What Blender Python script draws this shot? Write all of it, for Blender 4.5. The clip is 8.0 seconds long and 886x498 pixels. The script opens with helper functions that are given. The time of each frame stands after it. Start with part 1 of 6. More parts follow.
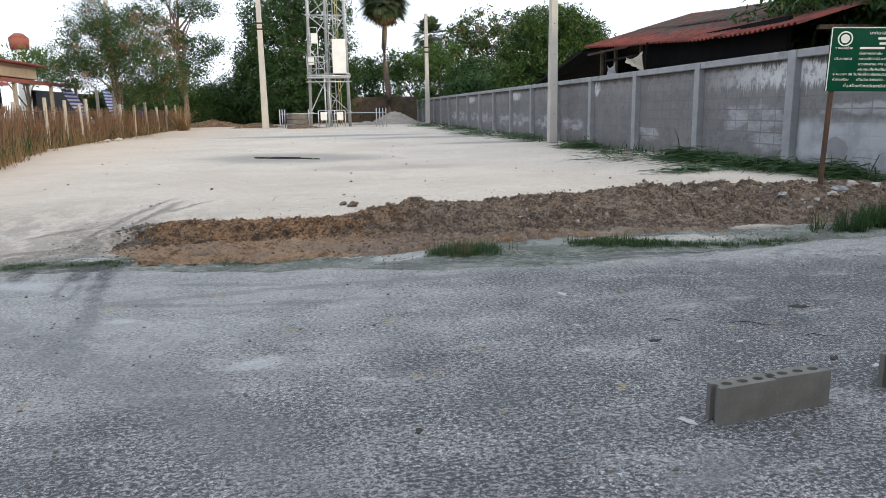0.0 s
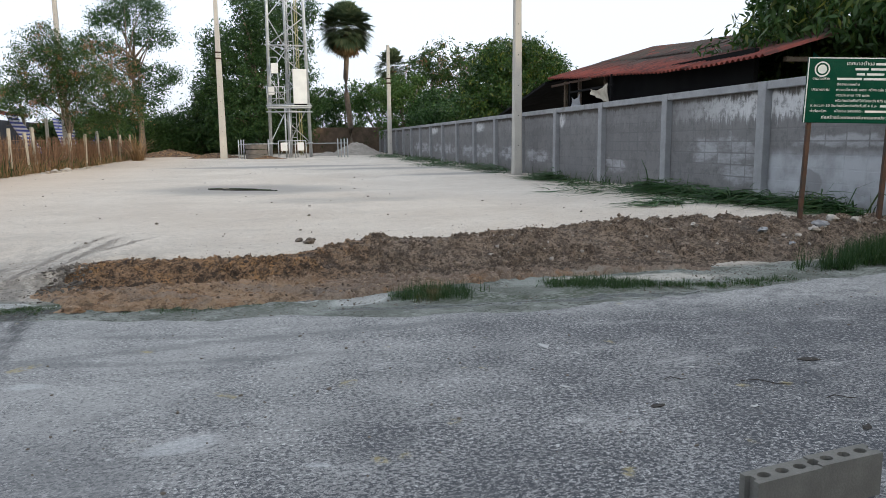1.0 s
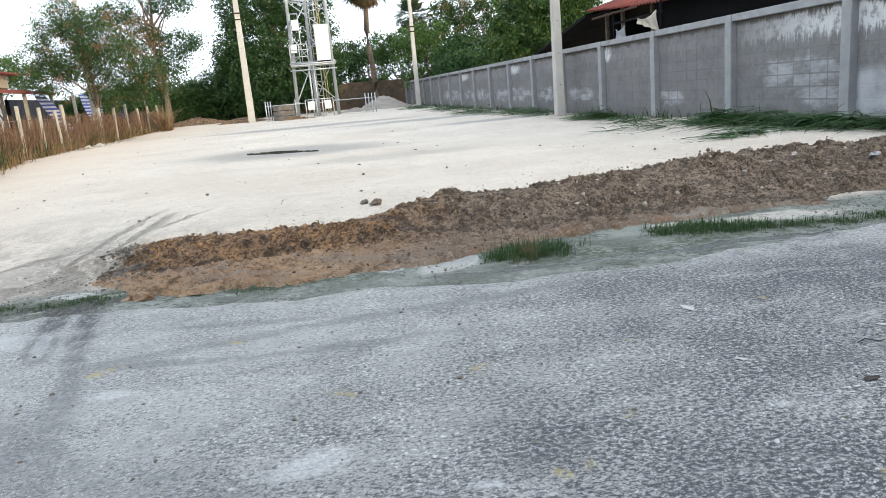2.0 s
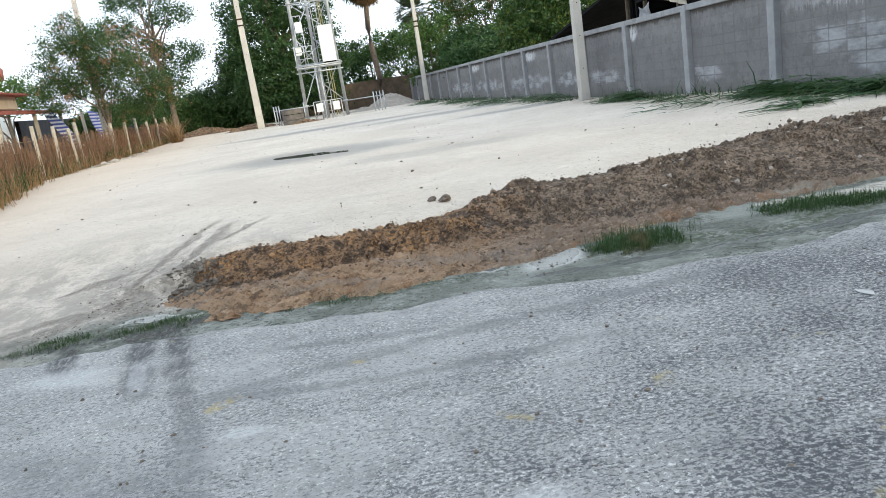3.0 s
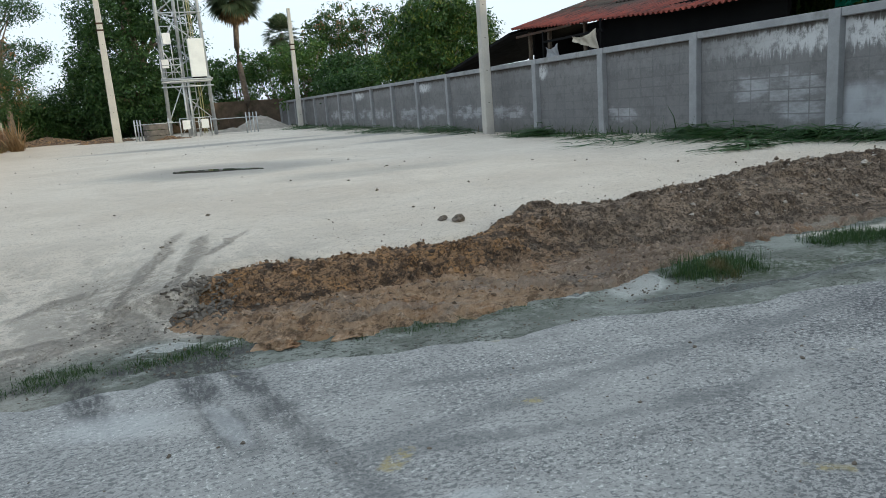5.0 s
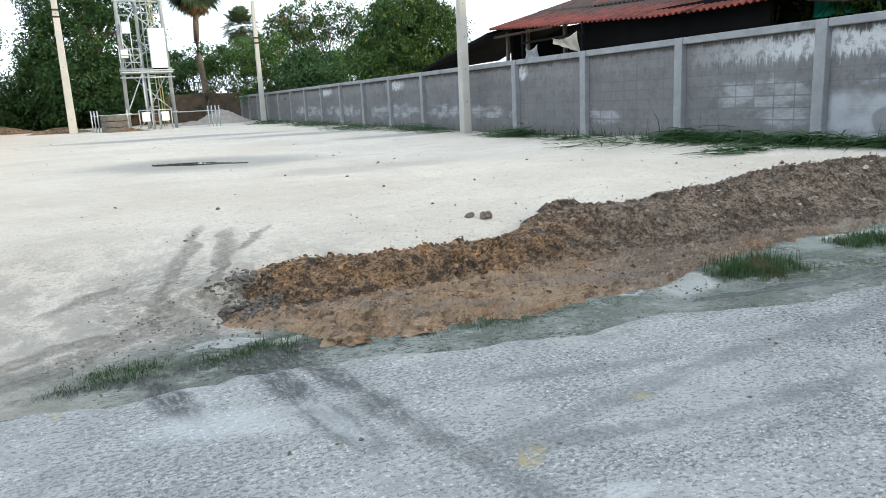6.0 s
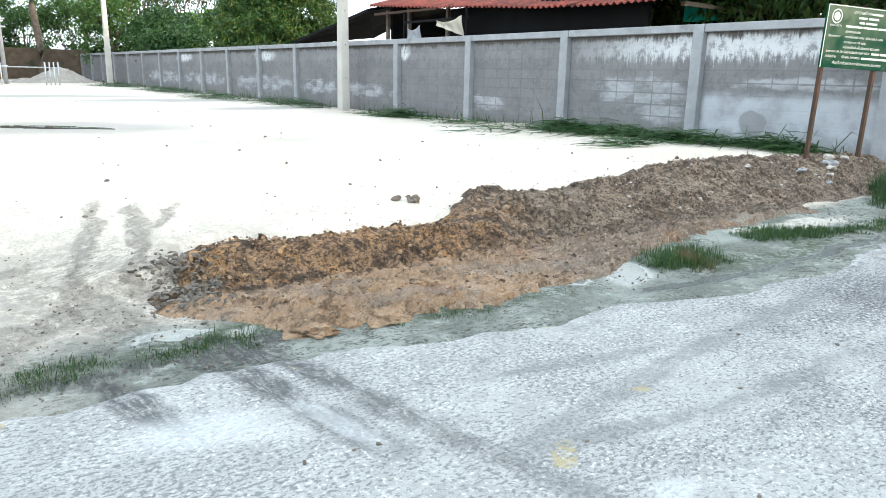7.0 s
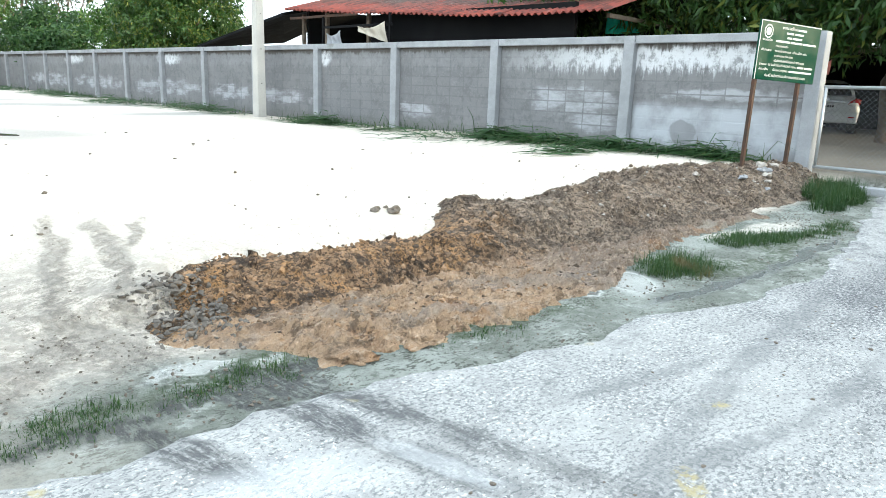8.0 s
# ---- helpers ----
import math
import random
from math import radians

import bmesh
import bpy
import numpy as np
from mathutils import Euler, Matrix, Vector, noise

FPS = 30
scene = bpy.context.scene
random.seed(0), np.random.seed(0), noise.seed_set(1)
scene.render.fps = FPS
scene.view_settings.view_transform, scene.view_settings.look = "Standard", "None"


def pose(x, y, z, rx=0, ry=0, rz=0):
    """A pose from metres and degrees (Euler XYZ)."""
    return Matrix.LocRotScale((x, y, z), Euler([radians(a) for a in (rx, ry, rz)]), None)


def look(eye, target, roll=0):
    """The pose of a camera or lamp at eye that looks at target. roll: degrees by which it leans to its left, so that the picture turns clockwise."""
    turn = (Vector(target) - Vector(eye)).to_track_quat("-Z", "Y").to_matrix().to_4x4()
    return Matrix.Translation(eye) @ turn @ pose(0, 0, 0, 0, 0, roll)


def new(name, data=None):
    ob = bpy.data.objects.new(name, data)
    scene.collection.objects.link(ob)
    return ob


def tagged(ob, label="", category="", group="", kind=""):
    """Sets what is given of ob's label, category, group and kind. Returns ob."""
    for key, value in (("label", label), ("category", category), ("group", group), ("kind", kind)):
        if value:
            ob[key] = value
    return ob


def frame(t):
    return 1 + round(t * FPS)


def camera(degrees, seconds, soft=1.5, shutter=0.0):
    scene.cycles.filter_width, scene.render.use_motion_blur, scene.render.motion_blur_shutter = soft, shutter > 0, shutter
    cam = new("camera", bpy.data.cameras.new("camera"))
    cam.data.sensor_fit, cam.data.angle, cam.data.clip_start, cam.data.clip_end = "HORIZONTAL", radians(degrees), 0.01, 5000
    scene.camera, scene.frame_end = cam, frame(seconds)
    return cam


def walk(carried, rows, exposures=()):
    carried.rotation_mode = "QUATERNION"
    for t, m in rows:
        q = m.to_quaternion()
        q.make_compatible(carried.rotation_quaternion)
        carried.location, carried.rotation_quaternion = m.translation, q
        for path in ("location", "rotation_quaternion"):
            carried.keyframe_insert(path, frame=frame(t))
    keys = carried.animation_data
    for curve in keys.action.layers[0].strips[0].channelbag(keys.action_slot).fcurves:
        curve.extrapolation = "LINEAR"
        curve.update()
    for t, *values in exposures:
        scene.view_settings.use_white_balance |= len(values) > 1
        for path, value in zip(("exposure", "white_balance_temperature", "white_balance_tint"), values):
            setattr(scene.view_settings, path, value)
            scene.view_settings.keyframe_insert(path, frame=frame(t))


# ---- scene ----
cam = camera(64.1, 8.0, soft=0.9)
PATH = [
    (0, (-2.518, 1.243, 1.323), (-2.206, 3.181, 0.939), -1.0),
    (0.5, (-2.488, 1.486, 1.343), (-2.13, 3.411, 0.935), -3.7),
    (1, (-2.44, 1.854, 1.31), (-2.02, 3.786, 1.009), -0.7),
    (1.5, (-2.603, 2.189, 1.292), (-2.245, 4.119, 0.908), -3.0),
    (2, (-2.804, 2.562, 1.288), (-2.479, 4.487, 0.853), -5.1),
    (2.2, (-2.89, 2.753, 1.3), (-2.672, 4.7, 0.898), -7.3),
    (3.3, (-3.603, 3.234, 1.282), (-3.267, 5.152, 0.826), -8.7),
    (3.5, (-3.746, 3.372, 1.271), (-3.382, 5.302, 0.896), -8.2),
    (4, (-4.076, 3.586, 1.269), (-3.547, 5.484, 0.926), -4.8),
    (4.5, (-4.395, 3.827, 1.251), (-3.583, 5.623, 0.912), -5.4),
    (5, (-4.69, 4.096, 1.24), (-3.966, 5.916, 0.837), -4.3),
    (5.2, (-4.807, 4.141, 1.252), (-4.099, 5.966, 0.845), -2.2),
    (6.3, (-5.441, 4.536, 1.257), (-4.577, 6.288, 0.829), -3.2),
    (6.5, (-5.534, 4.649, 1.264), (-4.705, 6.405, 0.786), -1.0),
    (7, (-5.734, 4.861, 1.27), (-4.548, 6.4, 0.795), 1.2),
    (7.5, (-5.924, 5.146, 1.24), (-4.471, 6.443, 0.786), 2.9),
    (8, (-6.121, 5.5, 1.238), (-4.718, 6.854, 0.791), 2.0),
]
walk(cam, [(t, look(eye, target, roll)) for t, eye, target, roll in PATH], exposures=((0, 1.35, 5850, 7), (0.5, 1.75, 5850, 6), (1, 1.15, 5800, 6), (1.5, 1.25, 5800, 5), (2, 1.8, 5800, 4), (3.4, 1.62, 5700, 2), (4.0, 1.4, 5700, 1), (4.5, 0.85, 5650, 0), (5.0, 1.05, 5650, -1), (6.5, 2.1, 5650, 1), (7.5, 2.6, 5750, -3), (8.0, 2.6, 5750, -2)))

# ---- light: low veiled sun to the south-east behind an added wall, pale hazy sky ----
SUN_DIR = Vector((0.50, -0.84, 0.17)).normalized()
world = bpy.data.worlds.new("world")
scene.world = world
world.use_nodes = True
wnt = world.node_tree
sky = wnt.nodes.new("ShaderNodeTexSky")
sky.sky_type = "NISHITA"
sky.sun_disc = False
sky.sun_elevation = math.asin(SUN_DIR.z)
sky.sun_rotation = math.atan2(SUN_DIR.x, SUN_DIR.y)
sky.air_density, sky.dust_density, sky.ozone_density = 0.8, 7.0, 1.0
veil = wnt.nodes.new("ShaderNodeMix")  # thin white cloud over the whole sky
veil.data_type = "RGBA"
veil.inputs[0].default_value = 0.82
veil.inputs[7].default_value = (3.75, 3.7, 3.78, 1)
wnt.links.new(sky.outputs[0], veil.inputs[6])
wnt.links.new(veil.outputs[2], wnt.nodes["Background"].inputs[0])
wnt.nodes["Background"].inputs[1].default_value = 0.15
sun = new("sun", bpy.data.lights.new("sun", "SUN"))
sun.data.energy, sun.data.angle, sun.data.color = 0.7, radians(3), (1.0, 0.76, 0.48)
sun.matrix_world = look(SUN_DIR * 60, (0, 0, 0))


# ---- helpers ----
def part(name, data, material, parent=None, label=""):
    """Link a bmesh or a mesh as one object under a thing."""
    if isinstance(data, bmesh.types.BMesh):
        me = bpy.data.meshes.new(name)
        data.to_mesh(me)
        data.free()
    else:
        me = data
    if material is not None and not me.materials:
        me.materials.append(material)
    ob = new(name, me)
    if parent is not None:
        ob.parent = parent
    if label:
        ob["label"] = label
    return ob


def thing(name, label, category, at=(0, 0, 0), turn=0.0, group="", kind=""):
    ob = new(name)
    ob.empty_display_size = 0.2
    ob.matrix_world = pose(*at, 0, 0, turn)
    return tagged(ob, label, category, group, kind)


def mesh(name, verts, faces, smooth=False):
    me = bpy.data.meshes.new(name)
    me.from_pydata([tuple(v) for v in verts], [], [tuple(int(i) for i in f) for f in faces])
    if smooth:
        me.polygons.foreach_set("use_smooth", [True] * len(me.polygons))
    me.update()
    return me


def quads(name, verts):
    """A mesh of loose quads from an (n, 4, 3) array."""
    n = len(verts)
    me = bpy.data.meshes.new(name)
    me.vertices.add(4 * n)
    me.vertices.foreach_set("co", np.asarray(verts, np.float32).ravel())
    me.loops.add(4 * n)
    me.loops.foreach_set("vertex_index", np.arange(4 * n, dtype=np.int32))
    me.polygons.add(n)
    me.polygons.foreach_set("loop_start", np.arange(0, 4 * n, 4, dtype=np.int32))
    me.update(calc_edges=True)
    return me


def add_box(bm, lo, hi, m=None):
    vs = [bm.verts.new((x, y, z)) for z in (lo[2], hi[2]) for y in (lo[1], hi[1]) for x in (lo[0], hi[0])]
    for f in ((0, 2, 3, 1), (4, 5, 7, 6), (0, 1, 5, 4), (2, 6, 7, 3), (0, 4, 6, 2), (1, 3, 7, 5)):
        bm.faces.new([vs[i] for i in f])
    if m is not None:
        bmesh.ops.transform(bm, matrix=m, verts=vs)
    return vs


def box(lo, hi, bevel=0.0, segments=2):
    bm = bmesh.new()
    add_box(bm, lo, hi)
    if bevel:
        bmesh.ops.bevel(bm, geom=bm.edges[:], offset=bevel, segments=segments, affect="EDGES", profile=0.6)
    return bm


def add_tube(bm, a, b, r0, r1=None, sides=8, caps=True):
    a, b = Vector(a), Vector(b)
    r1 = r0 if r1 is None else r1
    q = (b - a).to_track_quat("Z", "Y")
    ra = [bm.verts.new(a + q @ Vector((r0 * math.cos(t), r0 * math.sin(t), 0))) for t in (2 * math.pi * i / sides for i in range(sides))]
    rb = [bm.verts.new(b + q @ Vector((r1 * math.cos(t), r1 * math.sin(t), 0))) for t in (2 * math.pi * i / sides for i in range(sides))]
    for i in range(sides):
        f = bm.faces.new((ra[i], ra[(i + 1) % sides], rb[(i + 1) % sides], rb[i]))
        f.smooth = sides > 5
    if caps:
        bm.faces.new(ra[::-1])
        bm.faces.new(rb)


def tube(a, b, r0, r1=None, sides=8):
    bm = bmesh.new()
    add_tube(bm, a, b, r0, r1, sides)
    return bm


def add_path(bm, pts, radii, sides=7):
    """A tapered limb along points."""
    rings = []
    for i, p in enumerate(pts):
        d = (pts[min(i + 1, len(pts) - 1)] - pts[max(i - 1, 0)]).normalized()
        q = d.to_track_quat("Z", "Y")
        rings.append([bm.verts.new(p + q @ Vector((radii[i] * math.cos(t), radii[i] * math.sin(t), 0))) for t in (2 * math.pi * k / sides for k in range(sides))])
    for ra, rb in zip(rings, rings[1:]):
        for k in range(sides):
            bm.faces.new((ra[k], ra[(k + 1) % sides], rb[(k + 1) % sides], rb[k])).smooth = True
    bm.faces.new(rings[-1])
    bm.faces.new(rings[0][::-1])


# ---- materials ----
class Nodes:
    """A short way to wire a principled material."""

    def __init__(self, name):
        self.mat = bpy.data.materials.new(name)
        self.mat.use_nodes = True
        self.t = self.mat.node_tree
        self.b = self.t.nodes["Principled BSDF"]
        self.pos = self.t.nodes.new("ShaderNodeTexCoord").outputs["Object"]

    def put(self, socket, value):
        if isinstance(value, bpy.types.NodeSocket):
            self.t.links.new(value, socket)
        elif isinstance(value, (tuple, list)) and len(value) == 3 and socket.type == "RGBA":
            socket.default_value = (*value, 1)
        else:
            socket.default_value = value

    def noise(self, scale, detail=4.0, rough=0.55, at=None, colour=False, stretch=None):
        n = self.t.nodes.new("ShaderNodeTexNoise")
        n.inputs["Scale"].default_value, n.inputs["Detail"].default_value, n.inputs["Roughness"].default_value = scale, detail, rough
        at = self.pos if at is None else at
        if stretch:
            mp = self.t.nodes.new("ShaderNodeMapping")
            mp.inputs["Scale"].default_value = stretch
            self.t.links.new(at, mp.inputs["Vector"])
            at = mp.outputs[0]
        self.t.links.new(at, n.inputs["Vector"])
        return n.outputs["Color" if colour else "Fac"]

    def voronoi(self, scale, feature="F1", out="Distance", at=None, rand=1.0):
        n = self.t.nodes.new("ShaderNodeTexVoronoi")
        n.feature = feature
        n.inputs["Scale"].default_value, n.inputs["Randomness"].default_value = scale, rand
        self.t.links.new(self.pos if at is None else at, n.inputs["Vector"])
        return n.outputs[out]

    def math(self, op, a, b=0.0, clamp=False):
        n = self.t.nodes.new("ShaderNodeMath")
        n.operation, n.use_clamp = op, clamp
        self.put(n.inputs[0], a)
        self.put(n.inputs[1], b)
        return n.outputs[0]

    def ramp(self, v, a, b, c=0.0, d=1.0):
        n = self.t.nodes.new("ShaderNodeMapRange")
        n.interpolation_type = "SMOOTHSTEP"
        self.put(n.inputs["Value"], v)
        for k, x in (("From Min", a), ("From Max", b), ("To Min", c), ("To Max", d)):
            n.inputs[k].default_value = x
        return n.outputs[0]

    def mix(self, f, a, b, mode="MIX"):
        n = self.t.nodes.new("ShaderNodeMix")
        n.data_type, n.blend_type = "RGBA", mode
        self.put(n.inputs[0], f)
        self.put(n.inputs[6], a)
        self.put(n.inputs[7], b)
        return n.outputs[2]

    def split(self, v):
        n = self.t.nodes.new("ShaderNodeSeparateXYZ")
        self.t.links.new(v, n.inputs[0])
        return n.outputs

    def warp(self, scale, amount):
        """World place, stirred by noise."""
        c = self.noise(scale, 3.0, 0.6, colour=True)
        s = self.t.nodes.new("ShaderNodeVectorMath")
        s.operation = "MULTIPLY_ADD"
        self.t.links.new(c, s.inputs[0])
        s.inputs[1].default_value = (amount * 2,) * 3
        a = self.t.nodes.new("ShaderNodeVectorMath")
        a.operation = "SUBTRACT"
        self.t.links.new(self.pos, a.inputs[0])
        a.inputs[1].default_value = (amount,) * 3
        self.t.links.new(a.outputs[0], s.inputs[2])
        return s.outputs[0]

    def spot(self, at, cx, cy, rx, ry, turn=0.0, hard=0.4):
        """A soft elliptic patch on the ground: 1 inside, 0 outside."""
        mp = self.t.nodes.new("ShaderNodeMapping")
        mp.vector_type = "TEXTURE"
        mp.inputs["Location"].default_value = (cx, cy, 0)
        mp.inputs["Rotation"].default_value = (0, 0, radians(turn))
        mp.inputs["Scale"].default_value = (rx, ry, 1000)
        self.t.links.new(at, mp.inputs["Vector"])
        n = self.t.nodes.new("ShaderNodeVectorMath")
        n.operation = "LENGTH"
        self.t.links.new(mp.outputs[0], n.inputs[0])
        return self.ramp(n.outputs["Value"], 1.0 + (1 - hard) * 0.5, 1.0 - (1 - hard) * 0.5)

    def stroke(self, at, pts, half, hard=0.2):
        """A soft band along a line of ground points."""
        out = []
        for (x0, y0), (x1, y1) in zip(pts, pts[1:]):
            out.append(self.spot(at, (x0 + x1) / 2, (y0 + y1) / 2, math.hypot(x1 - x0, y1 - y0) / 2 + half, half, math.degrees(math.atan2(y1 - y0, x1 - x0)), hard))
        return self.any_of(out)

    def any_of(self, masks):
        out = masks[0]
        for m in masks[1:]:
            out = self.math("MAXIMUM", out, m)
        return out

    def rand(self):
        return self.t.nodes.new("ShaderNodeObjectInfo").outputs["Random"]

    def island(self):
        return self.t.nodes.new("ShaderNodeNewGeometry").outputs["Random Per Island"]

    def bump(self, height, strength, distance=0.01):
        n = self.t.nodes.new("ShaderNodeBump")
        n.inputs["Strength"].default_value, n.inputs["Distance"].default_value = strength, distance
        self.t.links.new(height, n.inputs["Height"])
        old = self.b.inputs["Normal"].links
        if old:
            self.t.links.new(old[0].from_socket, n.inputs["Normal"])
        self.t.links.new(n.outputs[0], self.b.inputs["Normal"])

    def done(self, colour, rough=0.8, metal=0.0, spec=0.4):
        self.put(self.b.inputs["Base Color"], colour)
        self.put(self.b.inputs["Roughness"], rough)
        self.b.inputs["Metallic"].default_value = metal
        self.b.inputs["Specular IOR Level"].default_value = spec
        return self.mat


def plain(name, a, b, scale=6.0, rough=0.7, metal=0.0, bump=0.2, fine=90.0, dirt=None, dist=0.004, spec=0.4):
    """Two tones at two scales, with an optional dirt colour in blotches."""
    n = Nodes(name)
    c = n.mix(n.ramp(n.noise(scale, 5), 0.3, 0.7), a, b)
    c = n.mix(n.math("MULTIPLY", n.ramp(n.noise(fine, 3), 0.35, 0.75), 0.35), c, tuple(0.55 * v for v in a))
    if dirt:
        c = n.mix(n.ramp(n.noise(scale * 0.45, 6, 0.7), 0.52, 0.72), c, dirt)
    n.bump(n.noise(fine, 4), bump, dist)
    return n.done(c, n.ramp(n.noise(scale * 2), 0.2, 0.8, rough - 0.1, min(1.0, rough + 0.1)), metal, spec)


def leafy(name, a, b, c, rough=0.45, brown=None, share=0.08):
    n = Nodes(name)
    r = n.island()
    col = n.mix(n.ramp(r, 0.0, 0.6), a, b)
    col = n.mix(n.ramp(r, 0.75, 1.0), col, c)
    col = n.mix(n.ramp(n.noise(0.9, 3), 0.35, 0.7, 0.0, 0.6), col, a)
    if brown:
        col = n.mix(n.ramp(n.noise(1.3, 2), 0.66 - share, 0.72 - share), col, brown)
    mat = n.done(col, rough, 0.0, 0.3)
    tr = n.t.nodes.new("ShaderNodeBsdfTranslucent")
    n.put(tr.inputs[0], col)
    ad = n.t.nodes.new("ShaderNodeMixShader")
    ad.inputs[0].default_value = 0.35
    out = n.t.nodes["Material Output"]
    n.t.links.new(n.b.outputs[0], ad.inputs[1])
    n.t.links.new(tr.outputs[0], ad.inputs[2])
    n.t.links.new(ad.outputs[0], out.inputs[0])
    return mat


CONCRETE = plain("concrete", (0.33, 0.335, 0.345), (0.25, 0.255, 0.265), 3.0, 0.85, 0, 0.3, 60, (0.19, 0.19, 0.185))
POLE = plain("spun_concrete", (0.50, 0.48, 0.43), (0.42, 0.40, 0.37), 1.2, 0.85, 0, 0.15, 70, (0.36, 0.35, 0.33))
GALV = plain("galvanised_steel", (0.55, 0.57, 0.58), (0.42, 0.44, 0.46), 3.0, 0.45, 0.6, 0.1, 60)
WHITE = plain("white_enamel", (0.75, 0.76, 0.74), (0.66, 0.67, 0.66), 2.0, 0.4, 0, 0.05, 60)
WIRE = plain("dull_wire", (0.26, 0.27, 0.28), (0.18, 0.19, 0.20), 3.0, 0.5, 0.5, 0.1, 60)
RUST = plain("rusty_steel", (0.045, 0.032, 0.024), (0.09, 0.045, 0.027), 9.0, 0.8, 0.2, 0.4, 80)
# near-black: shade under roofs put into the colour; also serves small black parts
SHADEBLACK = plain("shade_black", (0.007, 0.007, 0.008), (0.012, 0.012, 0.012), 2.0, 0.9, 0, 0.2, 40, spec=0.1)
BARK = plain("bark", (0.13, 0.10, 0.075), (0.2, 0.16, 0.12), 7.0, 0.95, 0, 0.8, 30, None, 0.02)
STICKS = plain("dry_brush", (0.20, 0.12, 0.07), (0.13, 0.08, 0.05), 4.0, 0.9, 0, 0.3, 40)
LEAF_DARK = leafy("dark_leaves", (0.030, 0.068, 0.022), (0.052, 0.105, 0.030), (0.10, 0.16, 0.045))
LEAF_MANGO = leafy("mango_leaves", (0.030, 0.070, 0.018), (0.060, 0.115, 0.026), (0.19, 0.21, 0.04), 0.35)
LEAF_NEEM = leafy("neem_leaves", (0.036, 0.072, 0.022), (0.062, 0.108, 0.03), (0.11, 0.14, 0.04), 0.5, (0.24, 0.13, 0.055), 0.06)
LEAF_LIGHT = leafy("fresh_leaves", (0.055, 0.115, 0.028), (0.09, 0.16, 0.04), (0.17, 0.22, 0.06))
PALM = leafy("palm_fronds", (0.055, 0.085, 0.045), (0.10, 0.135, 0.07), (0.19, 0.20, 0.11))
PALM_DRY = leafy("dry_fronds", (0.22, 0.14, 0.07), (0.30, 0.20, 0.10), (0.38, 0.27, 0.15), 0.8)
GRASS = leafy("grass_blades", (0.022, 0.055, 0.016), (0.042, 0.085, 0.022), (0.09, 0.12, 0.04), 0.55, (0.12, 0.10, 0.045), 0.03)
CUT = leafy("cut_stalks", (0.025, 0.065, 0.018), (0.045, 0.10, 0.03), (0.10, 0.13, 0.05), 0.5)


# ---- the lie of the land ----
def sstep(v, a, b):
    t = np.clip((np.asarray(v, float) - a) / (b - a), 0, 1)
    return t * t * (3 - 2 * t)


def edge_y(x):
    """Where the road's broken edge runs."""
    return np.interp(x, (-60, -8, -5.6, -4.6, -3.7, -2.6, -1.7, -0.65, 0.5, 1.9, 3.1, 4.9, 6), (9.5, 8.0, 7.8, 7.75, 7.5, 7.3, 7.15, 7.0, 7.12, 7.38, 7.55, 7.95, 8.2))


def foot_y(x):
    return np.interp(x, (-5.2, -4.6, -4.27, -3.9, -3.4, -2.77, -2.3, -1.84, -0.8, 0.4, 1.34, 2.4, 3.5, 5), (9.1, 8.93, 8.85, 8.73, 8.70, 8.62, 8.52, 8.55, 8.75, 8.75, 8.60, 8.50, 8.45, 8.5))


def crest_y(x):
    return np.interp(x, (-5, -4.5, -4.0, -3.7, -3.0, -2.6, -2.2, -1.6, -0.8, 0.2, 1.4, 2.8, 3.6, 5), (9.2, 9.10, 9.32, 9.12, 9.10, 9.0, 9.15, 9.60, 9.42, 9.47, 9.90, 9.75, 9.5, 9.3))


def crest_z(x):
    return np.interp(x, (-5.0, -4.5, -3.6, -2.5, -1.9, -0.9, 0.8, 2.4, 3.6, 4.9), (0.03, 0.15, 0.18, 0.19, 0.24, 0.25, 0.27, 0.31, 0.31, 0.30))


def lot_z(x, y):
    return 0.20 + 0.055 * sstep(y, 9.2, 10.8) + 0.10 * sstep(x, 1.5, 5.0) * sstep(y, 21.0, 12.5) + 0.0062 * np.clip(np.asarray(y) - 20, 0, 45)


def ground_z(x, y):
    x, y = np.asarray(x, float), np.asarray(y, float)
    e = edge_y(x)
    top = lot_z(x, y)
    bank = top * sstep((y - foot_y(x)) / (crest_y(x) - foot_y(x)), 0.0, 0.9)
    ramp = top * sstep(y, 8.2, 11.6)
    z = np.where(y < e - 0.12, -0.05, -0.018) + np.where(y < e - 0.12, 0, ramp + (bank - ramp) * sstep(x, -5.4, -4.3))
    yard = sstep(x, 5.05, 5.3) * (0.22 + 0.012 * np.clip(x - 5, 0, 10))
    return np.where(x > 5.0, np.where(y > 9.0, np.maximum(z, 0.25), yard * 1.0), z)


def fbm(x, y, z=0.0, octaves=4, scale=1.0):
    return noise.fractal(Vector((x * scale, y * scale, z)), 1.0, 2.0, octaves)


def spread(dense, ends, steps):
    """Grid lines: dense in the middle, wider and wider outwards."""
    lo, hi, d = dense
    mid = list(np.arange(lo, hi + d / 2, d))
    up, v, g = [], hi, d
    while v < ends[1]:
        g *= steps
        v += g
        up.append(v)
    down, v, g = [], lo, d
    while v > ends[0]:
        g *= steps
        v -= g
        down.append(v)
    return np.array(down[::-1] + mid + up)


def sheet(name, xs, ys, zf, smooth=True):
    gx, gy = np.meshgrid(xs, ys)
    gz = zf(gx, gy)
    v = np.stack([gx, gy, gz], -1).reshape(-1, 3)
    n, w = len(ys), len(xs)
    i = (np.arange(n - 1)[:, None] * w + np.arange(w - 1)[None]).ravel()
    return mesh(name, v, np.stack([i, i + 1, i + w + 1, i + w], -1), smooth)


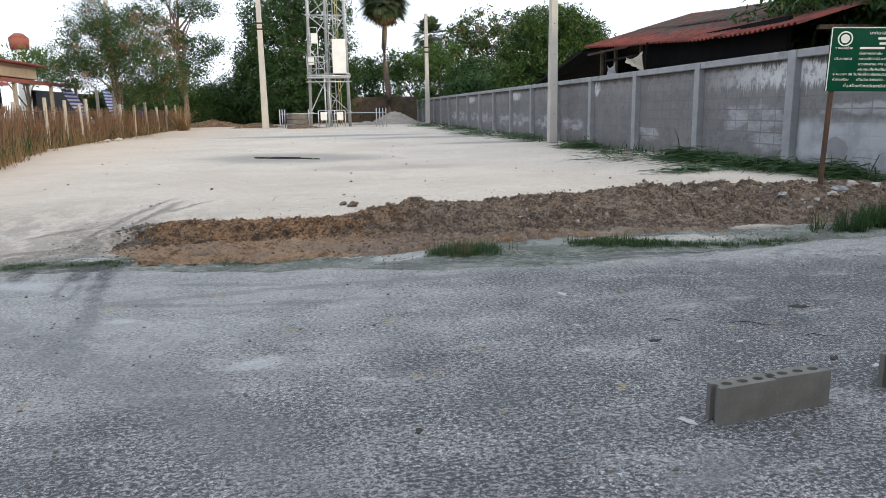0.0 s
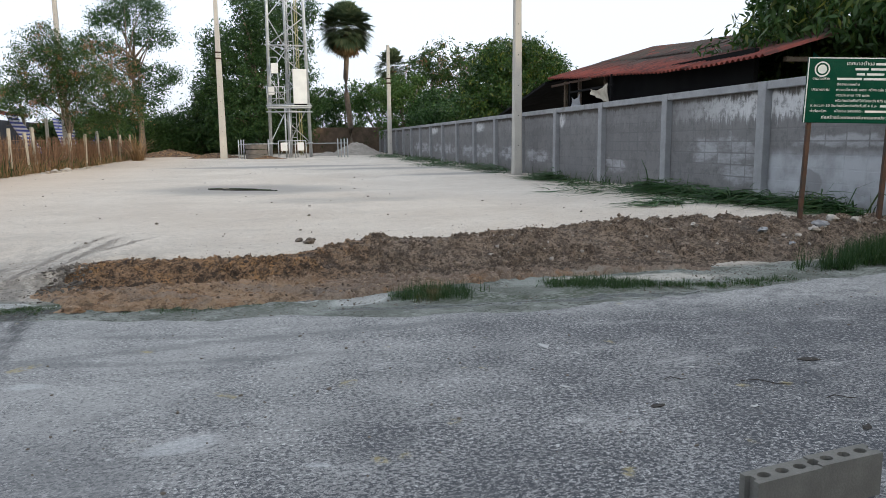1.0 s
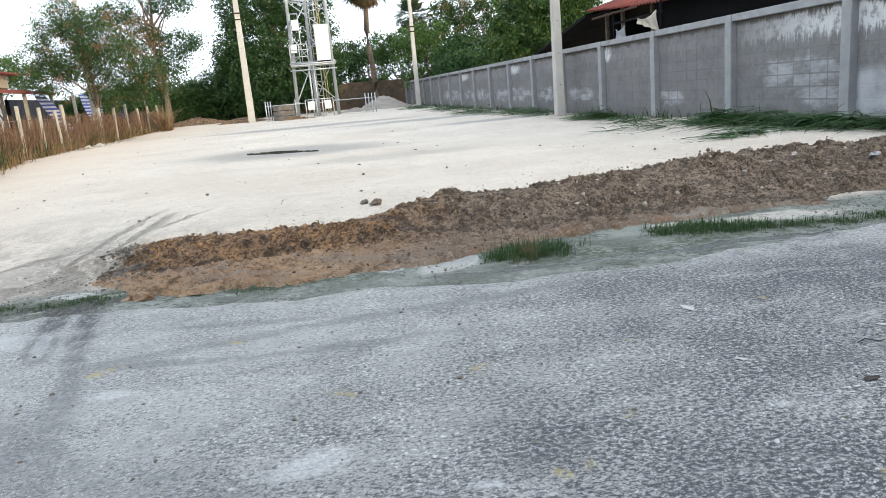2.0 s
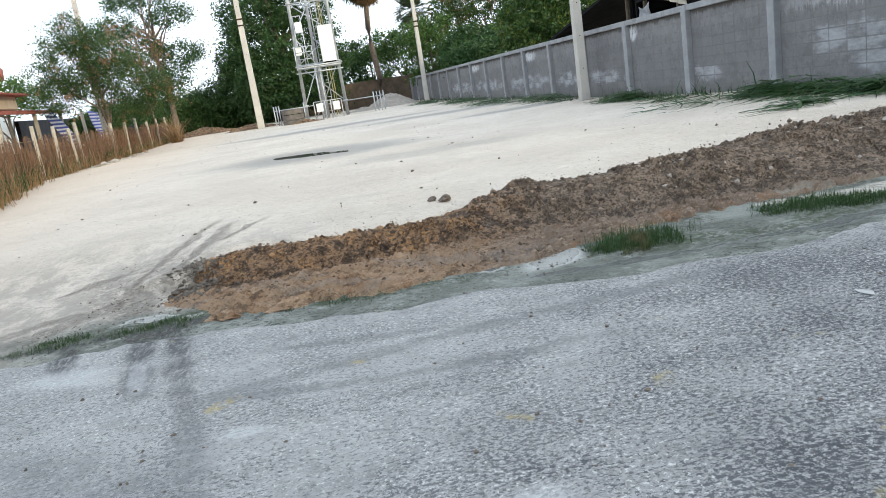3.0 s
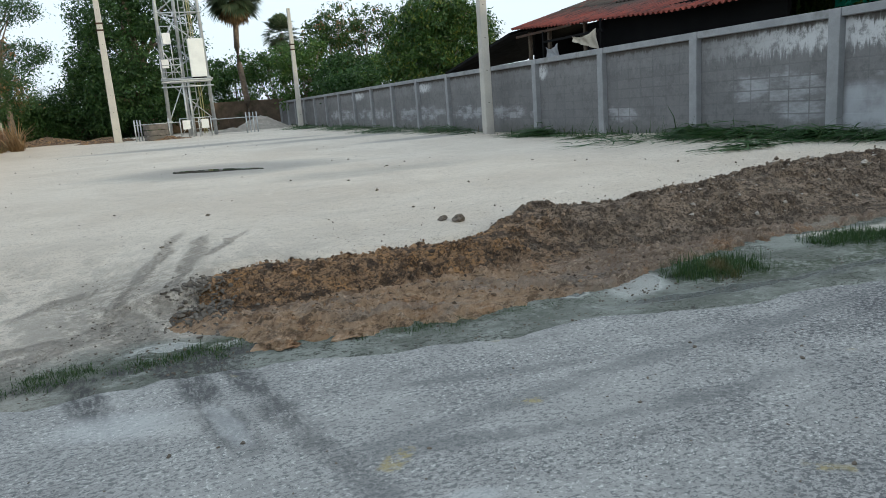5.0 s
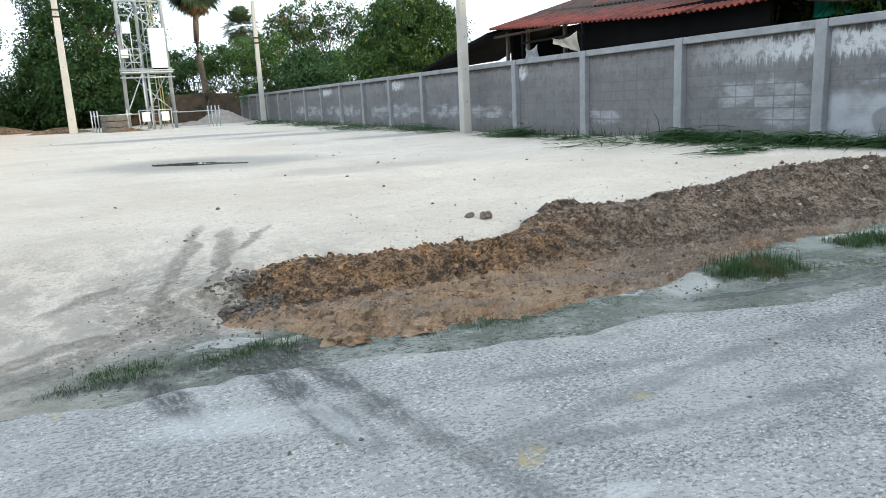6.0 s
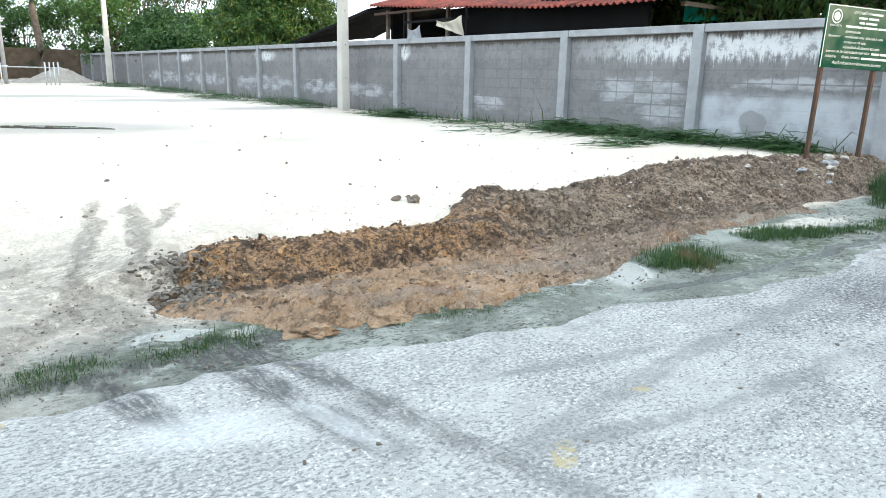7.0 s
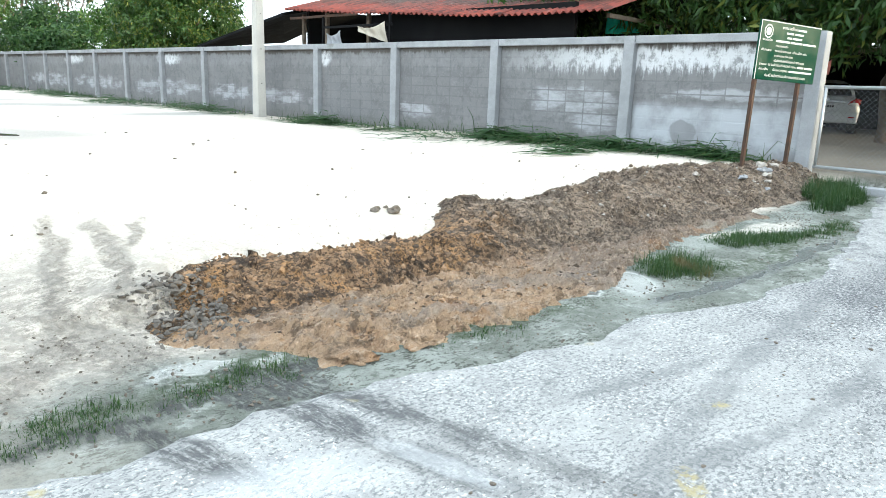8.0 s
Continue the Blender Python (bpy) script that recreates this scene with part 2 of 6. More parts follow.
def world_nodes(name):
    n = Nodes(name)
    n.pos = n.t.nodes.new("ShaderNodeNewGeometry").outputs["Position"]
    return n


# where wheels have run out of the plot and over the road
WHEEL_LEFT = [(-4.80, 8.05), (-4.69, 7.80), (-4.60, 7.20), (-4.50, 6.70)]
WHEEL_RIGHT = [(-4.62, 8.13), (-4.46, 7.74), (-4.38, 7.20), (-4.30, 6.80), (-4.17, 6.30)]
WHEEL_SHORT = [(-5.24, 7.95), (-5.07, 7.40)]
WHEEL_EDGE = [(-6.4, 7.82), (-5.95, 7.84), (-5.62, 7.83), (-5.28, 7.79)]
WHEEL_CORNER = [(-5.95, 7.55), (-6.05, 8.30)]
TURN_OUT = [(-4.13, 6.47), (-3.60, 6.55), (-3.10, 6.64), (-2.30, 6.72), (-1.20, 6.78)]
OLD_ARC = [(-4.9, 6.1), (-4.54, 5.78), (-3.89, 5.23), (-3.21, 4.47), (-2.73, 3.66)]


def ribbing(n):
    """Pressed tread: broken streaks along the track."""
    a = n.ramp(n.noise(34, 4, 0.7, at=n.warp(2.5, 0.05), stretch=(1.0, 0.22, 1)), 0.40, 0.56, 0.35, 1.0)
    return n.math("MULTIPLY", a, n.ramp(n.noise(9, 6, 0.8), 0.32, 0.54, 0.5, 1.0))


def lot_material():
    n = world_nodes("compacted_pale_fill")
    w = n.warp(0.8, 0.5)
    w2 = n.warp(3.0, 0.15)
    x, y, z = n.split(n.pos)
    c = n.mix(n.ramp(n.noise(0.35, 5, 0.6), 0.3, 0.7), (0.53, 0.47, 0.40), (0.63, 0.575, 0.50))
    c = n.mix(n.ramp(n.noise(3.0, 6, 0.65), 0.45, 0.75, 0, 0.45), c, (0.47, 0.415, 0.345))
    c = n.mix(n.ramp(n.noise(55, 3, 0.7), 0.54, 0.62, 0, 0.6), c, (0.27, 0.24, 0.205))
    c = n.mix(n.ramp(n.noise(14, 6, 0.8), 0.57, 0.63, 0, 0.6), c, (0.25, 0.225, 0.195))
    c = n.mix(n.ramp(n.noise(5, 7, 0.8, stretch=(0.7, 1.3, 1)), 0.58, 0.66, 0, 0.45), c, (0.76, 0.72, 0.65))
    c = n.mix(n.ramp(n.noise(1.1, 6, 0.7, stretch=(0.6, 1.6, 1)), 0.52, 0.66, 0, 0.35), c, (0.42, 0.385, 0.34))
    # fill tinted warmer along the fence and at the back: low sunlight in the colour
    c = n.mix(n.ramp(x, -5.5, -10.5, 0, 0.6), c, (0.60, 0.48, 0.36))
    # damp grey patches
    damp = n.any_of([n.spot(w, -3.4, 19.2, 2.2, 1.7, -30, 0.1), n.math("MULTIPLY", n.spot(w, -1.4, 15.4, 1.6, 0.6, -5, 0.0), 0.5), n.spot(w, 1.8, 29.5, 3.2, 1.0, 2, 0.1),
                     n.spot(w, -2.5, 33, 4.5, 1.0, 0, 0.1), n.spot(w, 3.0, 24.5, 2.0, 0.7, 10, 0.1)])
    c = n.mix(n.math("MULTIPLY", damp, 0.8), c, (0.25, 0.24, 0.222))
    # cleated wheel tracks over the ramp, grey churned fill
    cleat = n.math("SINE", n.math("MULTIPLY", n.math("ADD", n.math("MULTIPLY", n.math("ABSOLUTE", n.math("SUBTRACT", x, n.math("MULTIPLY", y, 0.25))), 0.7), y), 62.0))
    cleat = n.math("MULTIPLY", n.ramp(cleat, -0.8, 0.9, 0.78, 1.0), n.ramp(n.noise(9, 7, 0.8, at=w2, stretch=(1.4, 0.5, 1)), 0.40, 0.56, 0.2, 1.0))
    ruts = n.any_of([n.stroke(w2, [(-5.12, 8.83), (-4.99, 9.30), (-4.55, 10.9)], 0.07, 0.2), n.stroke(w2, [(-4.72, 9.0), (-4.34, 10.57)], 0.07, 0.2), n.stroke(w2, [(-4.43, 9.81), (-4.03, 10.61)], 0.045, 0.2),
                     n.stroke(w2, [(-5.68, 9.38), (-5.22, 9.72)], 0.08, 0.2), n.stroke(w2, [(-4.95, 8.98), (-4.87, 8.05)], 0.12, 0.2), n.stroke(w2, [(-6.9, 8.0), (-6.06, 8.12), (-5.80, 8.24), (-5.50, 8.50), (-5.03, 9.03)], 0.10, 0.25),
                     n.stroke(w2, [(-7.2, 8.75), (-6.10, 8.48), (-5.80, 8.41), (-5.3, 8.6)], 0.08, 0.2), n.stroke(w2, WHEEL_CORNER, 0.12, 0.2), n.stroke(w2, [(-6.08, 8.50), (-5.16, 8.90)], 0.06, 0.1)])
    ruts = n.math("MULTIPLY", ruts, cleat)
    c = n.mix(n.math("MULTIPLY", ruts, 0.75), c, (0.23, 0.20, 0.17))
    churn = n.any_of([n.spot(w2, -4.95, 9.1, 0.55, 0.8, 10, 0.1), n.spot(w2, -4.85, 8.35, 0.75, 0.32, 0, 0.1)])
    c = n.mix(n.math("MULTIPLY", churn, n.ramp(n.noise(15, 6, 0.8), 0.42, 0.58, 0.05, 0.75)), c, (0.13, 0.115, 0.098))
    worked = n.math("MULTIPLY", n.spot(w, -5.5, 9.2, 1.8, 1.5, 0, -0.3), n.ramp(n.noise(3.4, 7, 0.75, at=w2, stretch=(1.3, 0.7, 1)), 0.40, 0.58, 0.05, 0.75))
    c = n.mix(worked, c, (0.31, 0.285, 0.25))
    # verge along the road: grey damp mud with moss, scraps and silt
    v = n.split(w2)[1]
    verge = n.math("MULTIPLY", n.ramp(v, 8.6, 8.25), n.ramp(x, -6.4, -4.9, 0.25, 1.0))
    mud = n.mix(n.ramp(n.noise(2.4, 6, 0.7), 0.36, 0.62), (0.26, 0.275, 0.25), (0.13, 0.14, 0.12))
    mud = n.mix(n.ramp(n.noise(5, 6, 0.75), 0.56, 0.66, 0, 0.6), mud, (0.40, 0.42, 0.39))
    scraps = n.math("MULTIPLY", n.ramp(n.noise(30, 5, 0.8, stretch=(0.8, 1.3, 1)), 0.51, 0.57), n.ramp(n.noise(2.2, 4, 0.65), 0.36, 0.58, 0.15, 1.0))
    mud = n.mix(n.math("MULTIPLY", scraps, 0.9), mud, (0.045, 0.047, 0.036))
    mossy = n.any_of([n.spot(w, -3.35, 7.85, 0.85, 0.16, -6, 0.0), n.spot(w, -4.5, 8.12, 0.5, 0.14, 0, 0.0), n.spot(w, 0.3, 7.5, 1.5, 0.14, 3, 0.0), n.spot(w, -1.0, 7.62, 0.6, 0.14, 0, 0.0)])
    mud = n.mix(n.math("MULTIPLY", mossy, n.ramp(n.noise(18, 6, 0.8), 0.42, 0.56, 0.0, 0.85)), mud, (0.045, 0.062, 0.03))
    c = n.mix(verge, c, mud)
    # flat silt and standing water, the sky's reflection painted in as a pale tone
    silt_sheen = n.any_of([n.spot(w2, -1.86, 7.80, 0.30, 0.17, 40, 0.3), n.spot(w2, -2.3, 7.85, 0.13, 0.05, 10, 0.4), n.spot(w2, -4.44, 8.17, 0.10, 0.06, 20, 0.4), n.spot(w2, -4.75, 8.3, 0.2, 0.06, 0, 0.3), n.spot(w2, -3.7, 8.12, 0.22, 0.05, 0, 0.4)])
    c = n.mix(n.math("MULTIPLY", silt_sheen, 0.85), c, (0.46, 0.47, 0.45))
    # wheel marks pressed black over the road's edge
    press = n.math("MULTIPLY", n.any_of([n.stroke(w2, WHEEL_LEFT, 0.10, 0.15), n.stroke(w2, WHEEL_RIGHT, 0.10, 0.1), n.stroke(w2, WHEEL_SHORT, 0.085, 0.3), n.stroke(w2, [(-5.6, 7.98), (-5.1, 8.0), (-4.6, 8.08), (-4.2, 7.95)], 0.09, 0.0)]), ribbing(n))
    c = n.mix(n.math("MULTIPLY", press, 0.9), c, (0.055, 0.055, 0.055))
    ruts = n.any_of([ruts, n.math("MULTIPLY", verge, n.noise(9, 6, 0.75)), press])
    pale = n.any_of([n.spot(w2, 1.0, 8.0, 0.7, 0.13, -4, 0.3), n.spot(w2, 0.2, 8.13, 0.25, 0.06, 0, 0.3)])
    c = n.mix(n.math("MULTIPLY", pale, n.ramp(n.noise(9, 5, 0.75), 0.35, 0.5, 0.3, 1.0)), c, (0.46, 0.435, 0.385))
    wet = n.any_of([n.spot(w2, 0.2, 7.32, 1.1, 0.07, 3, 0.4), n.spot(w2, -1.5, 7.38, 0.8, 0.06, -6, 0.4), n.spot(w2, -2.3, 7.86, 0.1, 0.04, 10, 0.5)])
    c = n.mix(n.math("MULTIPLY", wet, 0.75), c, (0.10, 0.108, 0.105))
    # bare yard earth behind the wall and gate, darkened for the foliage shade overhead
    c = n.mix(n.ramp(x, 5.1, 5.3), c, n.mix(n.noise(3.5, 6, 0.75), (0.085, 0.075, 0.06), (0.20, 0.175, 0.14)))
    far = n.any_of([n.ramp(x, -12.5, -14.5), n.ramp(y, 57, 62)])
    c = n.mix(far, c, (0.12, 0.10, 0.06))
    h = n.math("ADD", n.math("MULTIPLY", n.noise(14, 6, 0.65), 0.6), n.math("MULTIPLY", ruts, 0.8))
    n.bump(h, 0.7, 0.04)
    n.bump(n.noise(60, 5, 0.8), 0.8, 0.02)
    return n.done(c, n.math("SUBTRACT", n.math("SUBTRACT", 0.95, n.math("MULTIPLY", damp, 0.2)), n.math("MULTIPLY", n.math("MAXIMUM", wet, silt_sheen), 0.75)), 0, 0.4)


def road_material():
    n = world_nodes("worn_chip_seal")
    w = n.warp(1.2, 0.35)
    w2 = n.warp(4.0, 0.07)
    x, y, z = n.split(n.pos)
    # pale dust carried out of the plot, thickest by the entrance
    near = n.math("ADD", n.split(w)[1], n.math("MULTIPLY", x, 0.06))
    dust = n.math("MULTIPLY", n.ramp(n.split(w)[0], 1.5, -4.5, 0.05, 1.0), n.ramp(near, 2.2, 6.6, 0.1, 1.0))
    dust = n.math("MULTIPLY", dust, n.ramp(n.noise(2.2, 7, 0.72), 0.25, 0.55, 0.45, 1.0))
    edge = n.math("MULTIPLY", n.ramp(n.math("ADD", y, n.math("MULTIPLY", x, 0.10)), 6.2, 7.3), n.ramp(n.noise(3, 6, 0.7), 0.34, 0.58, 0.3, 1.0))
    dusty = n.math("MAXIMUM", dust, edge)
    # chips, darker towards the right
    cv = n.t.nodes.new("ShaderNodeSeparateColor")
    n.t.links.new(n.voronoi(105, "F1", "Color"), cv.inputs[0])
    chip = n.mix(n.ramp(cv.outputs[0], 0.1, 0.95), (0.088, 0.088, 0.091), (0.327, 0.325, 0.322))
    chip = n.mix(n.ramp(n.noise(0.7, 5, 0.6), 0.38, 0.66, 0, 0.45), chip, (0.207, 0.205, 0.203))
    chip = n.mix(n.ramp(x, -1.2, 1.6, 0, 0.4), chip, (0.10, 0.10, 0.104))
    c = n.mix(n.ramp(dusty, 0.05, 0.9, 0.0, 0.85), chip, n.mix(n.ramp(n.noise(6, 6, 0.75), 0.35, 0.65), (0.240, 0.239, 0.233), (0.345, 0.343, 0.331)))
    # bitumen between the chips: dark flecks, close together where no dust has filled them
    f1 = n.noise(48, 4, 0.66, stretch=(0.8, 1.2, 1))
    f2 = n.noise(100, 3, 0.68)
    patchy = n.ramp(n.noise(1.5, 5, 0.65), 0.30, 0.62, -0.035, 0.035)
    lift = n.math("ADD", n.math("MULTIPLY", n.ramp(dusty, 0.0, 0.9), -0.045), patchy)
    m1 = n.ramp(n.math("ADD", f1, lift), 0.508, 0.530)
    m2 = n.ramp(n.math("ADD", f2, lift), 0.535, 0.56, 0.0, 0.9)
    flecks = n.math("MAXIMUM", m1, m2)
    c = n.mix(n.math("MULTIPLY", flecks, n.ramp(dusty, 0.1, 0.95, 0.96, 0.75)), c, n.mix(n.ramp(dusty, 0.2, 0.9), (0.045, 0.048, 0.055), (0.10, 0.103, 0.108)))
    crumbs = n.math("MULTIPLY", n.ramp(n.noise(24, 5, 0.8), 0.60, 0.64), n.ramp(n.noise(1.3, 4, 0.6), 0.40, 0.58, 0.2, 1.0))
    c = n.mix(n.math("MULTIPLY", crumbs, 0.8), c, (0.055, 0.055, 0.054))
    bright = n.math("MULTIPLY", n.ramp(n.noise(50, 3, 0.7), 0.58, 0.63), n.ramp(n.noise(2.1, 4), 0.35, 0.6, 0.3, 0.85))
    c = n.mix(bright, c, (0.52, 0.515, 0.50))
    # streaks dragged along the road
    drag = n.noise(3.2, 6, 0.75, at=n.warp(0.8, 0.3), stretch=(0.4, 1.2, 1))
    c = n.mix(n.math("MULTIPLY", n.ramp(drag, 0.54, 0.70), n.ramp(n.noise(70, 3, 0.7), 0.38, 0.52, 0.08, 0.40)), c, (0.47, 0.465, 0.45))
    c = n.mix(n.math("MULTIPLY", n.ramp(drag, 0.46, 0.34), n.ramp(n.noise(40, 4, 0.8), 0.42, 0.54, 0.05, 0.5)), c, (0.10, 0.101, 0.105))
    # bands where tyres have rubbed the dust away
    rub = n.any_of([n.stroke(w2, TURN_OUT, 0.07, 0.0), n.stroke(w2, [(-4.1, 6.42), (-3.3, 6.25), (-2.2, 6.2)], 0.06, 0.0), n.stroke(w2, [(-4.2, 6.3), (-4.05, 5.6), (-3.9, 5.0)], 0.08, 0.0), n.math("MULTIPLY", n.stroke(w, OLD_ARC, 0.22, -0.3), 0.9), n.spot(w2, -1.18, 3.44, 0.24, 0.12, 20, 0.0), n.spot(w2, -3.35, 6.9, 0.5, 0.05, -12, 0.2)])
    c = n.mix(n.math("MULTIPLY", rub, n.ramp(n.noise(9, 6, 0.8), 0.34, 0.60, 0.15, 0.65)), c, (0.125, 0.127, 0.13))
    # black ribbed wheel tracks swinging out of the plot
    tr = n.any_of([n.stroke(w2, WHEEL_LEFT, 0.085, 0.15), n.stroke(w2, WHEEL_RIGHT, 0.075, 0.1), n.stroke(w2, WHEEL_SHORT, 0.085, 0.35), n.stroke(w2, WHEEL_EDGE, 0.045, 0.2), n.stroke(w2, WHEEL_CORNER, 0.10, 0.1)])
    tr = n.math("MULTIPLY", tr, n.ramp(n.split(w)[1], 6.1, 7.6, 0.35, 1.0))
    c = n.mix(n.math("MULTIPLY", n.math("MULTIPLY", tr, ribbing(n)), 0.92), c, (0.060, 0.061, 0.064))
    pale = n.any_of([n.spot(w2, -2.95, 4.98, 0.13, 0.07, 20, 0.2), n.spot(w2, -4.55, 7.0, 0.05, 0.25, 12, 0.2), n.spot(w2, -5.0, 7.25, 0.25, 0.14, -20, 0.0), n.spot(w2, -2.39, 4.63, 0.05, 0.03, 0, 0.3), n.spot(w2, -3.9, 6.0, 0.10, 0.05, 0, 0.2)])
    c = n.mix(n.math("MULTIPLY", pale, 0.35), c, (0.48, 0.49, 0.495))
    stains = n.math("MULTIPLY", n.ramp(n.noise(3.1, 2), 0.68, 0.74), n.ramp(n.noise(20, 4, 0.7), 0.42, 0.58, 0, 0.7))
    c = n.mix(stains, c, (0.30, 0.25, 0.11))
    n.bump(n.math("SUBTRACT", 1.0, n.voronoi(105)), 0.15, 0.004)
    n.bump(n.math("SUBTRACT", 1.0, flecks), 0.12, 0.004)
    n.bump(n.noise(17, 5, 0.75), 0.25, 0.012)
    n.bump(n.math("SUBTRACT", 1.0, n.math("MULTIPLY", tr, ribbing(n))), 0.6, 0.015)
    return n.done(c, 0.88, 0, 0.3)


def bank_material():
    n = world_nodes("dug_earth")
    w2 = n.warp(4.0, 0.12)
    x, y, z = n.split(n.warp(2.5, 0.25))
    left = n.ramp(x, -1.2, -2.7)
    c = n.mix(left, (0.30, 0.237, 0.183), (0.31, 0.20, 0.12))
    # dark earth in random blotches, also painting in shaded crevices
    c = n.mix(n.ramp(n.noise(7, 6, 0.7), 0.45, 0.57, 0, 0.85), c, n.mix(left, (0.125, 0.098, 0.077), (0.052, 0.038, 0.029)))
    c = n.mix(n.math("MULTIPLY", n.ramp(n.noise(3.6, 6, 0.72), 0.50, 0.62), n.math("ADD", n.math("MULTIPLY", left, 0.85), 0.08)), c, (0.44, 0.255, 0.115))
    c = n.mix(n.ramp(n.noise(3.0, 3), 0.58, 0.72, 0, 0.45), c, (0.25, 0.225, 0.20))
    c = n.mix(n.ramp(n.noise(18, 5, 0.75), 0.50, 0.57, 0, 0.75), c, n.mix(left, (0.08, 0.063, 0.05), (0.038, 0.029, 0.023)))
    # trodden wash in front of the foot: orange, pinkish grey where water stood
    py = n.split(w2)[1]
    foot = n.ramp(n.math("SUBTRACT", py, n.math("MULTIPLY", n.math("ADD", n.split(n.pos)[0], 3.4), -0.06)), 8.80, 8.50)
    foot = n.ramp(n.math("ADD", foot, n.math("MULTIPLY", n.math("SUBTRACT", n.noise(4.5, 6, 0.75), 0.5), 2.2)), 0.30, 0.70)
    wash = n.mix(n.ramp(x, -1.6, -2.9), (0.30, 0.235, 0.185), (0.47, 0.325, 0.21))
    wash = n.mix(n.ramp(n.noise(2.6, 6, 0.75), 0.50, 0.66, 0, 0.7), wash, (0.36, 0.20, 0.10))
    wash = n.mix(n.ramp(n.noise(6, 7, 0.8, stretch=(0.7, 1.3, 1)), 0.52, 0.60, 0, 0.8), wash, (0.10, 0.073, 0.053))
    wash = n.mix(n.ramp(n.noise(1.7, 5, 0.7), 0.52, 0.66, 0, 0.7), wash, (0.36, 0.30, 0.25))
    wash = n.mix(n.ramp(n.noise(11, 7, 0.8, at=w2, stretch=(0.55, 1.7, 1)), 0.51, 0.59, 0, 0.6), wash, (0.18, 0.12, 0.08))
    wash = n.mix(n.ramp(n.noise(17, 6, 0.8, stretch=(0.6, 1.5, 1)), 0.53, 0.61, 0, 0.6), wash, (0.58, 0.46, 0.35))
    grey = n.any_of([n.spot(w2, -2.65, 8.25, 0.4, 0.13, -25, 0.1), n.spot(w2, -3.4, 8.05, 0.4, 0.06, -6, 0.2), n.spot(w2, -2.1, 8.1, 0.3, 0.12, 0, 0.1)])
    wash = n.mix(n.math("MULTIPLY", grey, 0.4), wash, (0.33, 0.30, 0.275))
    black = n.any_of([n.spot(w2, -2.15, 8.0, 0.28, 0.10, 10, 0.1), n.spot(w2, -4.12, 8.03, 0.15, 0.06, 0, 0.2), n.spot(w2, -3.75, 8.02, 0.13, 0.05, 0, 0.2)])
    wash = n.mix(n.math("MULTIPLY", black, n.ramp(n.noise(20, 5, 0.8), 0.40, 0.60, 0.0, 0.6)), wash, (0.06, 0.052, 0.046))
    sand = n.any_of([n.spot(w2, 1.1, 8.2, 0.5, 0.08, 0, 0.2), n.spot(w2, 0.5, 8.35, 0.25, 0.05, 0, 0.2)])
    wash = n.mix(n.math("MULTIPLY", sand, 0.7), wash, (0.42, 0.38, 0.32))
    c = n.mix(foot, c, wash)
    c = n.mix(n.math("MULTIPLY", n.ramp(n.noise(60, 4, 0.75), 0.56, 0.66, 0, 0.55), n.ramp(foot, 0.3, 0.9, 1.0, 0.3)), c, (0.33, 0.26, 0.195))
    # fine dark specks, again colour in place of crevice shade
    c = n.mix(n.math("MULTIPLY", n.ramp(n.noise(42, 4, 0.8), 0.53, 0.58, 0, 0.8), n.ramp(foot, 0.3, 0.9, 1.0, 0.12)), c, (0.045, 0.034, 0.026))
    n.bump(n.noise(26, 6, 0.75), 1.0, 0.06)
    n.bump(n.noise(90, 4, 0.75), 0.9, 0.014)
    return n.done(c, 0.97, 0, 0.2)


def clod_material():
    n = world_nodes("broken_clods")
    r = n.island()
    x, y, z = n.split(n.warp(2.5, 0.25))
    left = n.ramp(x, -1.2, -2.7)
    c = n.mix(n.ramp(r, 0.0, 0.8), (0.075, 0.058, 0.046), n.mix(left, (0.28, 0.22, 0.17), (0.32, 0.205, 0.12)))
    c = n.mix(n.ramp(r, 0.95, 1.0, 0, 0.7), c, n.mix(left, (0.30, 0.25, 0.20), (0.36, 0.21, 0.095)))
    c = n.mix(n.ramp(n.noise(70, 4, 0.8), 0.52, 0.64, 0, 0.6), c, (0.065, 0.05, 0.038))
    n.bump(n.noise(70, 4, 0.7), 0.9, 0.015)
    return n.done(c, 0.97, 0, 0.2)


